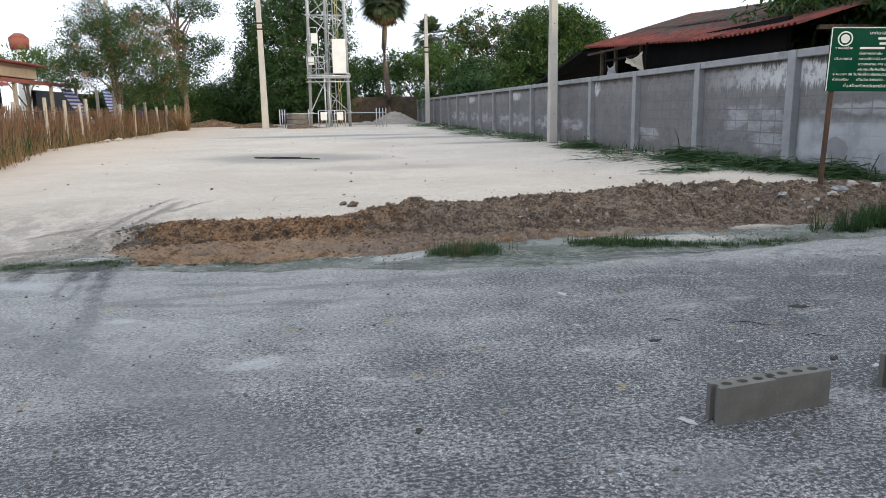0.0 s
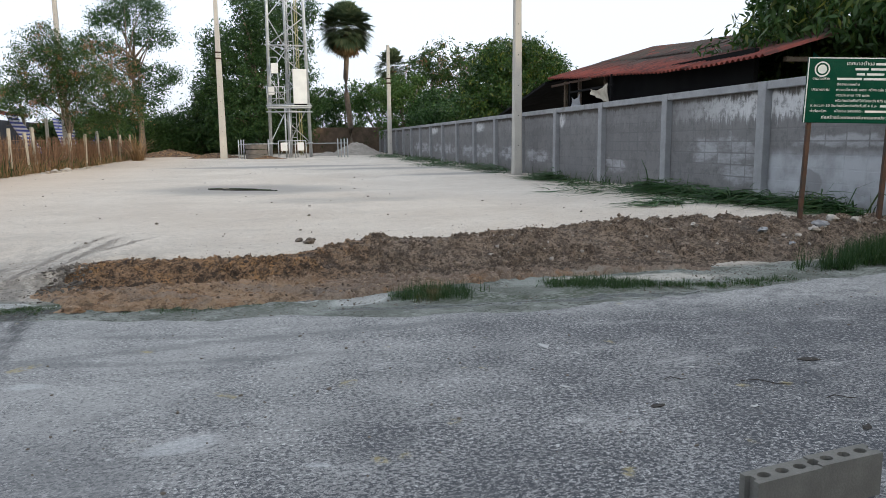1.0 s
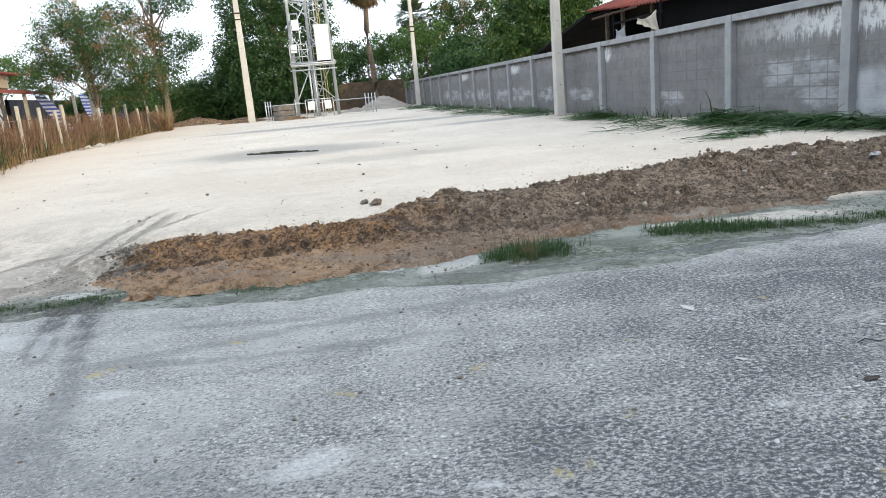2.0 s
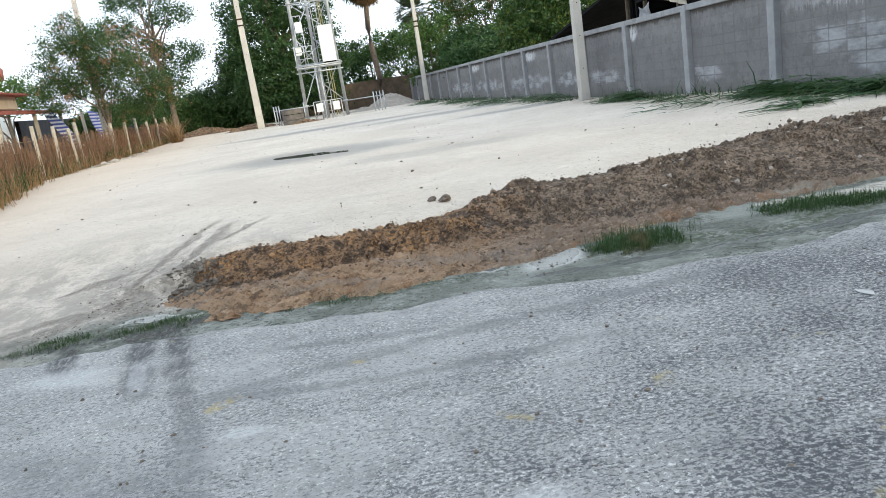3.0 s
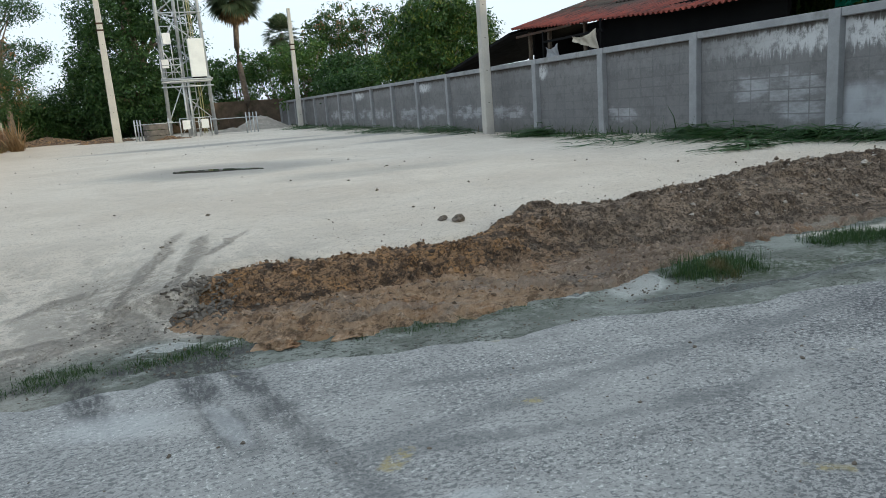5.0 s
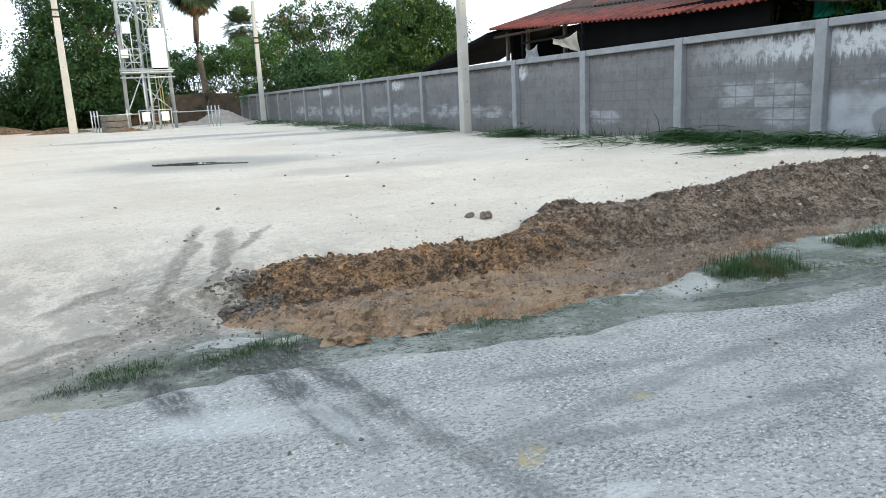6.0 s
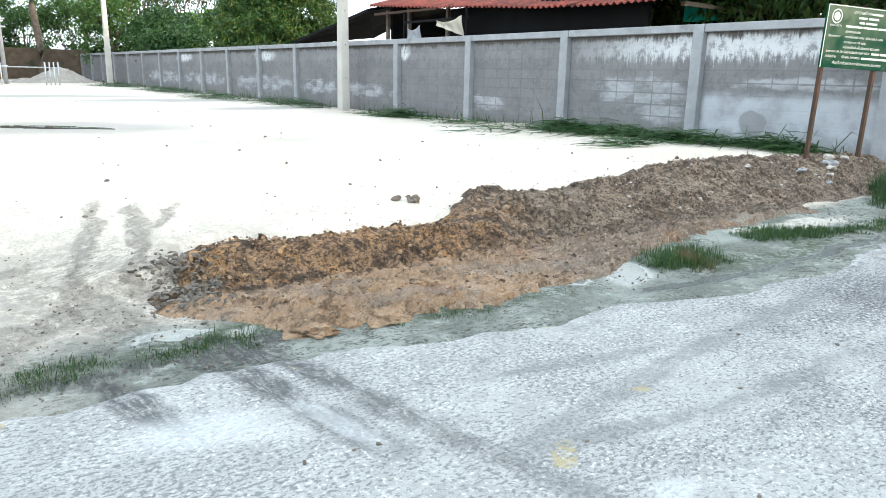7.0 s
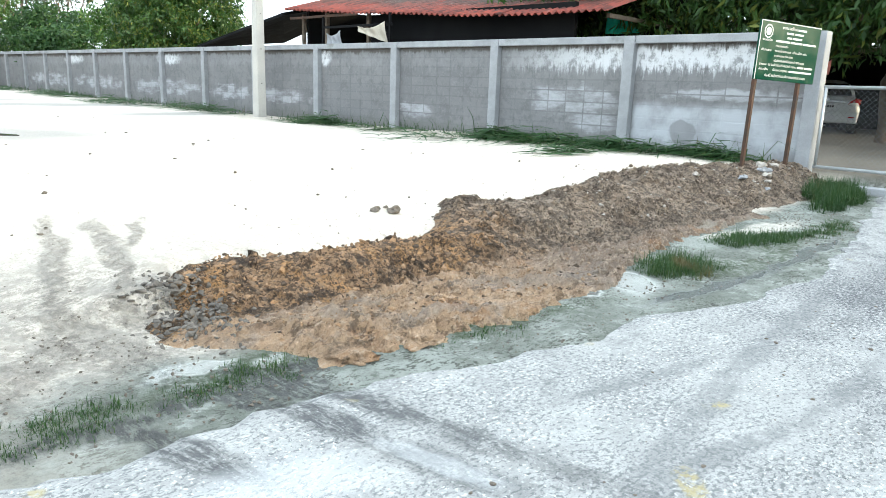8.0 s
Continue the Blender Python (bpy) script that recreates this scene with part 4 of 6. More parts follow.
for i, (x, y, s) in enumerate(((0.6, 69, 1.0), (3.2, 71, 1.1), (-1.4, 70, 1.05), (5.6, 66, 1.15))):
    tree("scrub_tree", "leafy scrub tree beyond the back wall", (x, y, 0.2), [blob(0, 0, 3.4 * s, 1.9 * s, 1.6, 1.9 * s), blob(0.8, 0, 5.0 * s, 1.2 * s, 1.2, 1.1), blob(-0.9, 0, 4.4 * s, 1.1 * s, 1.1, 1.0)],
         0.26, 5200, LEAF_LIGHT if i % 2 else LEAF_DARK, 0.12, 40 + i, 0.55, 0.3, 2.2, 7, group="trees beyond the back wall")
for i, (x, y, h, w, mat) in enumerate(((6.6, 58, 6.6, 2.0, LEAF_LIGHT), (9.4, 60, 9.2, 2.5, LEAF_NEEM), (12.6, 61, 9.6, 2.7, LEAF_NEEM), (8.2, 52, 5.0, 2.0, LEAF_DARK), (12.0, 50, 5.6, 2.4, LEAF_LIGHT), (7.2, 46.5, 3.6, 1.6, LEAF_DARK), (16.5, 56, 8.0, 2.8, LEAF_DARK))):
    tree("broadleaf_tree", "green broadleaf tree behind the block wall", (x, y, 0.2), [blob(0, 0, h * 0.55, w, w * 0.9, h * 0.30), blob(0.3 * w, 0, h * 0.82, w * 0.7, w * 0.7, h * 0.16), blob(-0.5 * w, 0, h * 0.70, w * 0.6, w * 0.6, h * 0.16), blob(0.1 * w, -0.3, h * 0.33, w * 0.9, w * 0.7, h * 0.2)],
         0.25, 8000, mat, 0.16, 60 + i, 0.5, 0.3, 2.3, 10, group="trees behind the block wall")
tree("mango_tree", "big round mango tree with dense dark foliage and yellow-green tips", (9.0, 37, 0.3),
     [blob(0, 0, 3.7, 2.5, 2.2, 2.3), blob(-1.3, -0.6, 3.0, 1.6, 1.5, 1.7), blob(1.4, -0.2, 3.4, 1.5, 1.5, 1.9), blob(0.0, 0, 5.0, 1.6, 1.5, 1.1), blob(-0.4, -1.4, 2.6, 1.5, 1.0, 1.2), blob(0.9, -1.1, 4.0, 1.3, 1.0, 1.3)],
     0.21, 34000, LEAF_MANGO, 0.25, 9, 0.34, 0.9, 3.0, 12, shell=0.72)
tree("mango_tree", "mango tree with long drooping leaves over the yard gate", (9.8, 12.4, 0.3),
     [blob(-1.3, 0.6, 3.3, 1.7, 1.6, 1.2), blob(0.0, -1.7, 3.2, 1.5, 1.5, 1.0), blob(-1.4, 2.2, 3.7, 1.5, 1.4, 1.2), blob(0.8, 0.2, 4.4, 2.2, 2.2, 1.1), blob(-0.9, -0.7, 2.5, 1.0, 0.9, 0.6), blob(0.4, -3.6, 3.1, 1.7, 1.4, 1.0), blob(1.5, 2.0, 3.2, 2.0, 2.0, 1.3), blob(0.9, -5.2, 3.4, 1.6, 1.5, 1.0), blob(-1.6, 3.4, 3.0, 1.3, 1.2, 1.0), blob(0.2, -2.4, 2.35, 1.3, 1.0, 0.5), blob(0.8, -4.2, 2.45, 1.4, 1.1, 0.5), blob(1.4, -6.2, 2.7, 1.4, 1.3, 0.7), blob(-0.3, -0.9, 1.95, 0.6, 0.5, 0.4), blob(3.5, -2.0, 3.3, 1.8, 2.4, 1.0), blob(3.4, -5.8, 3.3, 1.8, 2.2, 1.1)],
     0.25, 52000, LEAF_MANGO, 0.16, 12, 0.42, 1.0, 3.6, 14, shell=0.35)
fan_palm((2.7, 61.5, 0.2), 10.3, 2.35, 4, 150, 80, 0.22)
fan_palm((7.9, 72, 0.2), 8.4, 1.9, 6, 60, 14, 0.15, label="smaller sugar palm among the trees")
feather_palm((-14.3, 80, 0.2), 3.9, 2.2, 3)


# ---- utility poles ----
def utility_pole(x, y, z, h, w0=0.26, w1=0.16, turn=0.0, bolts=(2.9, 3.15)):
    root = thing("utility_pole", "tall square pale concrete utility pole standing on the plot", "utility pole", (x, y, z), turn, group="concrete poles")
    bm = bmesh.new()
    add_box(bm, (-w0 / 2, -w0 / 2, -0.4), (w0 / 2, w0 / 2, h))
    for v in bm.verts:
        if v.co.z > h - 0.01:
            v.co.x *= w1 / w0
            v.co.y *= w1 / w0
    bmesh.ops.bevel(bm, geom=bm.edges[:], offset=0.025, segments=1, affect="EDGES")
    part("shaft", bm, POLE, root)
    # black plugs paint the dark inside of the bolt holes
    for k in range(int(h / 0.9)):
        zz = 0.8 + 0.9 * k
        w = w0 + (w1 - w0) * zz / h
        part("bolt_hole_shade", tube((0, -w / 2 - 0.004, zz), (0, -w / 2 + 0.02, zz), 0.016, None, 6), SHADEBLACK, root)
    for zz in bolts:
        w = w0 + (w1 - w0) * zz / h
        part("clamp", box((-w / 2 - 0.03, -w / 2 - 0.03, zz), (w / 2 + 0.03, w / 2 + 0.03, zz + 0.09), 0.01, 1), RUST, root)
    return root


utility_pole(4.52, 22.95, 0.36, 8.0, 0.28, 0.18, 0, ())
utility_pole(-6.2, 47.6, 0.35, 9.6, 0.42, 0.24, 0, (6.0, 6.35))
utility_pole(4.35, 49.4, 0.4, 7.2, 0.30, 0.20, 0, (4.7, 5.0))
utility_pole(-12.8, 39.6, 0.3, 9.4, 0.30, 0.17, 0, ())


# ---- lattice tower ----
def tower():
    root = thing("lattice_tower", "galvanised triangular lattice mast with equipment platform", "telecom tower", (-2.15, 48.6, 0.42))
    s, h = 1.24, 19.0
    legs = [(-s, -0.45), (s, -0.45), (-0.05, 1.5)]

    def at(k, z):
        f = 1 - 0.012 * z
        return Vector((legs[k][0] * f, legs[k][1] * f, z))

    for k in range(3):
        part("leg", tube(at(k, -0.4), at(k, h), 0.105, 0.085, 10), GALV, root)
        for z in (0.9, 3.3, 6.9, 10.2, 13.5):
            part("flange", tube(at(k, z - 0.04), at(k, z + 0.04), 0.17, None, 10), GALV, root)
    levels = [0.9, 3.3, 5.0, 6.9, 8.6, 10.2, 11.9, 13.5, 15.2, 17.0, 18.6]
    for i, (a, b) in enumerate(zip(levels, levels[1:])):
        for k in range(3):
            j = (k + 1) % 3
            lo, hi = (k, j) if i % 2 else (j, k)
            part("brace", tube(at(lo, a), at(hi, b), 0.035, None, 6), GALV, root)
            if i % 2:
                part("strut", tube(at(k, a), at(j, a), 0.04, None, 6), GALV, root)
    # platform with rails
    part("deck", box((-1.35, -1.15, 3.05), (1.35, 0.2, 3.13), 0.01, 1), GALV, root)
    for z in (2.80, 3.18):
        part("deck_rail", tube((-1.4, -1.17, z), (1.4, -1.17, z), 0.045, None, 6), GALV, root)
    for x in (-1.3, -0.75, -0.25):
        part("rail_post", tube((x, -1.15, 3.1), (x, -1.15, 4.35), 0.028, None, 6), GALV, root)
    for z in (3.6, 4.0, 4.32):
        part("rail", tube((-1.3, -1.15, z), (-0.25, -1.15, z), 0.026, None, 6), GALV, root)
    cab = part("cabinet", box((0.28, -1.1, 3.3), (1.12, -0.62, 5.4), 0.03, 2), WHITE, root, "tall white equipment cabinet")
    part("cabinet_foot", box((0.32, -1.05, 3.13), (1.08, -0.66, 3.3), 0.01, 1), SHADEBLACK, cab)
    part("junction_box", box((-1.0, -1.0, 5.15), (-0.58, -0.7, 5.75), 0.02, 2), WHITE, root, "white junction box")
    part("meter_box", box((-1.22, -1.12, 3.85), (-0.85, -0.9, 4.3), 0.02, 2), WHITE, root)
    for x in (-1.05, -0.6):
        part("box_frame", tube((x, -0.95, 3.1), (x, -0.95, 6.1), 0.028, None, 6), GALV, root)
    part("box_frame", tube((-1.05, -0.95, 6.1), (-0.6, -0.95, 6.1), 0.028, None, 6), GALV, root)
    # ladder and cable run
    for x in (0.10, 0.42):
        part("ladder_stile", tube((x, -0.6, 0.0), (x * 0.9, -0.45, h), 0.03, None, 6), GALV, root)
    for k in range(40):
        z = 0.4 + k * 0.42
        part("rung", tube((0.10, -0.6 + 0.15 * z / h, z), (0.42, -0.6 + 0.15 * z / h, z), 0.014, None, 5), GALV, root)
    for x in (0.62, 0.75):
        part("cable", tube((x, -0.2, 0.1), (x * 0.8, 0.1, h), 0.035, None, 6), YELLOWISH, root, "bundle of cables")
    for x in (-0.28, 0.0):
        part("support_leg", tube((x, -1.12, 0), (x, -1.12, 3.1), 0.05, None, 8), GALV, root)
    return root


YELLOWISH = plain("aged_cable", (0.42, 0.40, 0.20), (0.30, 0.29, 0.16), 3, 0.6, 0, 0.1, 40)
tower()


def tower_fence():
    root = thing("pipe_fence", "low galvanised pipe fence with gate round the tower base", "fence", (-2.15, 48.6, 0.4))
    y = -1.9
    for x in (-3.1, -2.95, -2.8, -1.35, 2.85, 3.05, 3.25, 3.45):
        part("post", tube((x, y, -0.2), (x, y, 1.15), 0.035, None, 6), GALV, root)
    for a, b in ((-3.1, -0.75), (0.9, 3.45)):
        part("rail", tube((a, y, 0.88), (b, y, 0.88), 0.028, None, 6), GALV, root)
    part("gate_frame", tube((-0.75, y, 1.05), (0.9, y, 1.05), 0.03, None, 6), GALV, root)
    for x in (-0.75, -0.1, 0.25, 0.9):
        part("gate_upright", tube((x, y, -0.05), (x, y, 1.05), 0.03, None, 6), GALV, root)
    for a, b in (((-0.75, 0.1), (-0.1, 1.0)), ((0.9, 0.1), (0.25, 1.0))):
        part("gate_brace", tube((a[0], y, a[1]), (b[0], y, b[1]), 0.02, None, 6), GALV, root)
    for x in (-0.42, 0.58):
        part("notice", box((x - 0.2, y - 0.04, 0.45), (x + 0.2, y - 0.02, 0.95), 0.005, 1), WHITE, root, "white notice plate")
    return root


tower_fence()


# ---- the shed behind the wall ----
def roof_material():
    n = world_nodes("red_fibre_cement")
    c = n.mix(n.ramp(n.noise(1.6, 4), 0.3, 0.7), (0.20, 0.038, 0.028), (0.33, 0.065, 0.04))
    c = n.mix(n.ramp(n.noise(7, 6, 0.7), 0.5, 0.75), c, (0.09, 0.035, 0.03))
    x, y, z = n.split(n.warp(1.2, 0.5))
    grime = n.math("MULTIPLY", n.ramp(x, 6.1, 7.5, 0.25, 1.0), n.ramp(n.noise(1.4, 6, 0.7), 0.30, 0.48))
    c = n.mix(grime, c, (0.075, 0.062, 0.052))
    c = n.mix(n.ramp(n.noise(3.3, 5, 0.7, stretch=(1, 0.4, 1)), 0.60, 0.72, 0, 0.5), c, (0.17, 0.155, 0.135))
    c = n.mix(n.ramp(n.noise(9, 5, 0.7, stretch=(0.12, 1, 1)), 0.46, 0.62, 0, 0.75), c, (0.05, 0.03, 0.026))
    n.bump(n.noise(40, 4), 0.3, 0.006)
    return n.done(c, 0.85, 0, 0.25)


ROOF = roof_material()


def corrugated(x0, x1, y0, y1, zf, pitch=0.17, amp=0.028, rows=6, name="roof_sheet"):
    """A sheet whose ridges run up the slope, from the eave at x0 to x1."""
    ys = np.arange(y0, y1, pitch / 8)
    xs = np.linspace(x0, x1, rows)
    gx, gy = np.meshgrid(xs, ys)
    gz = np.vectorize(zf)(gx, gy) + amp * np.cos(2 * math.pi * gy / pitch)
    n, w = gx.shape
    top = np.stack([gx, gy, gz], -1).reshape(-1, 3)
    v = np.concatenate([top, top - (0, 0, 0.008)])
    i = (np.arange(n - 1)[:, None] * w + np.arange(w - 1)[None]).ravel()
    f = np.stack([i, i + 1, i + w + 1, i + w], -1)
    m = n * w
    a = np.arange(n - 1) * w
    rim = np.stack([a, a + w, a + w + m, a + m], -1)
    return mesh(name, v, np.concatenate([f, f[:, ::-1] + m, rim]), True)


def shed():
    root = thing("shed", "old shed with a red corrugated roof behind the wall", "shed")

    def eave(y):
        return float(np.interp(y, (12.5, 14.5, 16.5, 18.75, 20.5, 23.5), (2.74, 2.72, 2.76, 2.92, 3.0, 3.22)))

    slope = 0.28
    for k in range(2):
        x0 = 5.75 + 1.75 * k
        for j in range(4):
            y0, y1 = 13.0 + 2.6 * j, 13.0 + 2.6 * j + 2.66
            lift = 0.02 * ((j + k) % 2) + 0.03 * k
            part("roof_sheet", corrugated(x0 - 0.06 * (j % 2), x0 + 1.85, y0, y1, lambda x, y: eave(y) + slope * (x - 5.75) + lift), ROOF, root)
    # walls coloured near-black in place of the deep shade under the roof
    part("boarding", box((6.25, 14.0, 0.2), (6.35, 20.3, 2.98)), SHADEBLACK, root, "shed side wall coloured near-black for the shade under the eave")
    part("back_wall", box((9.2, 13.2, 0.2), (9.3, 23.4, 3.6)), SHADEBLACK, root)
    part("end_wall", box((6.35, 23.2, 0.2), (9.2, 23.3, 3.3)), SHADEBLACK, root)
    for y in (20.4, 22.2, 23.3):
        part("stud", box((6.2, y - 0.05, 0.2), (6.3, y + 0.05, 3.12), 0.01, 1), BARK, root)
    part("fascia", box((5.76, 20.3, 2.93), (5.80, 23.3, 3.0), 0.01, 1), RUST, root, "dark weathered timber fascia").rotation_euler = (0, 0, 0)
    part("batten", box((5.72, 18.9, 2.64), (5.75, 21.7, 2.70), 0.005, 1), SHADEBLACK, root)
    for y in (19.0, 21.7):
        part("batten_post", box((5.72, y - 0.03, 0.2), (5.77, y + 0.03, 2.95), 0.005, 1), SHADEBLACK, root)
    part("lean_to", mesh("lean_to", [(5.6, 23.4, 3.12), (9.0, 23.4, 3.9), (9.0, 28.5, 2.7), (5.6, 28.5, 2.3), (5.6, 23.4, 3.04), (9.0, 23.4, 3.8), (9.0, 28.5, 2.6), (5.6, 28.5, 2.22)], [(0, 1, 2, 3), (7, 6, 5, 4), (0, 3, 7, 4), (2, 6, 7, 3), (1, 5, 6, 2), (0, 4, 5, 1)]), SHADEBLACK, root, "black sagging lean-to roof")
    for i in range(5):
        part("rafter", box((6.4, 13.3 + 2.5 * i, 2.66 + 0.05 * (i % 2)), (9.15, 13.38 + 2.5 * i, 2.74 + 0.05 * (i % 2))), BARK, root)
    return root


shed()


# ---- the notice board by the road ----
GREEN = plain("green_sign_paint", (0.006, 0.045, 0.026), (0.008, 0.054, 0.031), 3, 0.21, 0, 0.02, 60, spec=0.07)
LETTER = plain("sign_lettering", (0.66, 0.68, 0.66), (0.58, 0.60, 0.58), 10, 0.6, 0, 0.0, 90, spec=0.1)


def notice_board():
    a = math.degrees(math.atan2(8.975 - 9.326, 4.763 - 3.547))
    root = thing("notice_board", "green painted metal notice board with white lettering on two rusty posts", "sign", (3.55, 9.32, 0.25), a)
    root.matrix_world = pose(3.55, 9.32, 0.25, 0, 1.7, a)
    w, lo, hi = 1.27, 1.23, 1.985
    for x in (0.09, 1.02):
        part("post", box((x - 0.025, 0.012, -0.4), (x + 0.025, 0.062, hi - 0.05), 0.004, 1), RUST, root)
    plate = part("plate", box((0, -0.02, lo), (w, 0.01, hi), 0.004, 1), GREEN, root)
    part("rim", box((0, -0.024, hi - 0.012), (w, -0.0205, hi), 0.001, 1), LETTER, plate)
    part("rim", box((0, -0.024, lo), (0.012, -0.0205, hi), 0.001, 1), LETTER, plate)
    bm = bmesh.new()
    add_ring(bm, (0.165, -0.022, hi - 0.135), 0.088, 0.072)
    add_ring(bm, (0.165, -0.022, hi - 0.135), 0.052, 0.0)
    part("crest", bm, LETTER, plate, "round white crest")
    # lines of writing: words that can be read, bars for the rest
    lines = [("\u0e40\u0e17\u0e28\u0e1a\u0e32\u0e25\u0e15\u0e33\u0e1a\u0e25", 0.42, 0.72, 0.095, 0.062), ("งานก่อสร้าง", 0.06, 0.25, 0.285, 0.045), ("ต่อจากของเดิม", 0.33, 0.58, 0.355, 0.045),
             ("ปริมาณงาน", 0.06, 0.25, 0.425, 0.045), ("หนาเฉลี่ย 0.05 เมตร  กว้างเฉลี่ย 5 เมตร", 0.33, 0.98, 0.425, 0.045), ("ยาวประมาณ 175 เมตร", 0.33, 0.70, 0.495, 0.045),
             ("หรือคิดเป็นพื้นที่ไม่น้อยกว่า 875 เมตร", 0.33, 0.95, 0.565, 0.045), ("ระยะเวลา 30 วันก่อสร้างเริ่มต้นวันที่ 4 มี.ค.", 0.06, 0.80, 0.630, 0.045),
             ("ค่าก่อสร้าง", 0.06, 0.24, 0.700, 0.045), ("เป็นเงิน 249,000.-", 0.33, 0.64, 0.700, 0.045), ("ก่อสร้างด้วยเงินภาษีอากรของประชาชน", 0.19, 1.02, 0.785, 0.055)]
    for body, x0, x1, d, size in lines:
        curve = bpy.data.curves.new("writing", "FONT")
        curve.body, curve.size, curve.extrude, curve.resolution_u = body, size, 0.001, 2
        ob = new("writing", curve)
        bpy.context.view_layer.update()
        me = bpy.data.meshes.new_from_object(ob)
        wide = max(v.co.x for v in me.vertices) - min(v.co.x for v in me.vertices)
        for v in me.vertices:
            v.co = Vector((1.04 * (x0 + v.co.x * (x1 - x0) / wide), -0.0225 - v.co.z, hi - 0.9 * d + 0.9 * v.co.y))
        bpy.data.objects.remove(ob)
        bpy.data.curves.remove(curve)
        me.materials.clear()
        part("line_of_writing", me, LETTER, plate)
    for x0, x1, d in ((0.74, 0.92, 0.095), (0.52, 0.66, 0.16), (0.69, 0.86, 0.16), (0.54, 0.63, 0.225), (0.65, 0.84, 0.225), (0.33, 0.60, 0.285), (0.62, 0.86, 0.285), (0.88, 1.15, 0.285), (0.83, 0.96, 0.63), (0.98, 1.14, 0.63), (0.67, 1.14, 0.70)):
        part("bar", box((1.04 * x0, -0.0235, hi - 0.9 * d), (1.04 * x1, -0.0205, hi - 0.9 * d + 0.025)), LETTER, plate)
    return root


def add_ring(bm, c, r0, r1, n=28):
    c = Vector(c)
    o = [bm.verts.new(c + Vector((r0 * math.cos(2 * math.pi * i / n), 0, r0 * math.sin(2 * math.pi * i / n)))) for i in range(n)]
    if r1 <= 0:
        bm.faces.new(o)
        return
    q = [bm.verts.new(c + Vector((r1 * math.cos(2 * math.pi * i / n), 0, r1 * math.sin(2 * math.pi * i / n)))) for i in range(n)]
    for i in range(n):
        bm.faces.new((o[i], o[(i + 1) % n], q[(i + 1) % n], q[i]))


notice_board()


# ---- concrete blocks left on the road ----
BLOCK = plain("hollow_block", (0.155, 0.15, 0.135), (0.115, 0.112, 0.10), 7, 0.95, 0, 0.5, 110, (0.12, 0.115, 0.10))


def hollow_block_mesh():
    """A hollow block with three round cells and notched ends."""
    L, D, H, r = 0.294, 0.085, 0.165, 0.019
    outline = [(0, 0), (L, 0), (L, D * 0.28), (L - 0.018, D * 0.34), (L - 0.018, D * 0.66), (L, D * 0.72), (L, D), (0, D), (0, D * 0.72), (0.018, D * 0.66), (0.018, D * 0.34), (0, D * 0.28)]
    bm = bmesh.new()
    for z, flip in ((H, False), (0.0, True)):
        loops = [[bm.verts.new((x, y, z)) for x, y in outline]]
        for k in range(3):
            cx = L * (0.22 + 0.28 * k)
            loops.append([bm.verts.new((cx + 1.35 * r * math.cos(t), D / 2 + r * math.sin(t), z)) for t in (2 * math.pi * i / 12 for i in range(12))])
        edges = [bm.edges.new((lp[i], lp[(i + 1) % len(lp)])) for lp in loops for i in range(len(lp))]
        bmesh.ops.triangle_fill(bm, edges=edges, use_beauty=True)
        if not flip:
            tops = loops
    for lt, lb in zip(tops, loops):
        for i in range(len(lt)):
            bm.faces.new((lt[i], lt[(i + 1) % len(lt)], lb[(i + 1) % len(lb)], lb[i]))
    bmesh.ops.recalc_face_normals(bm, faces=bm.faces[:])
    me = bpy.data.meshes.new("hollow_block")
    bm.to_mesh(me)
    bm.free()
    return me


HOLLOW = hollow_block_mesh()
for x, y, a in ((-0.945, 3.80, 9.5), (-0.646, 3.862, 8.0), (0.035, 3.97, 12.0)):
    b = tagged(part("hollow_block", HOLLOW, BLOCK), "grey hollow concrete block standing on the road", "concrete block", group="blocks on the road")
    b.matrix_world = pose(x, y, 0.0, 0, 0, a)


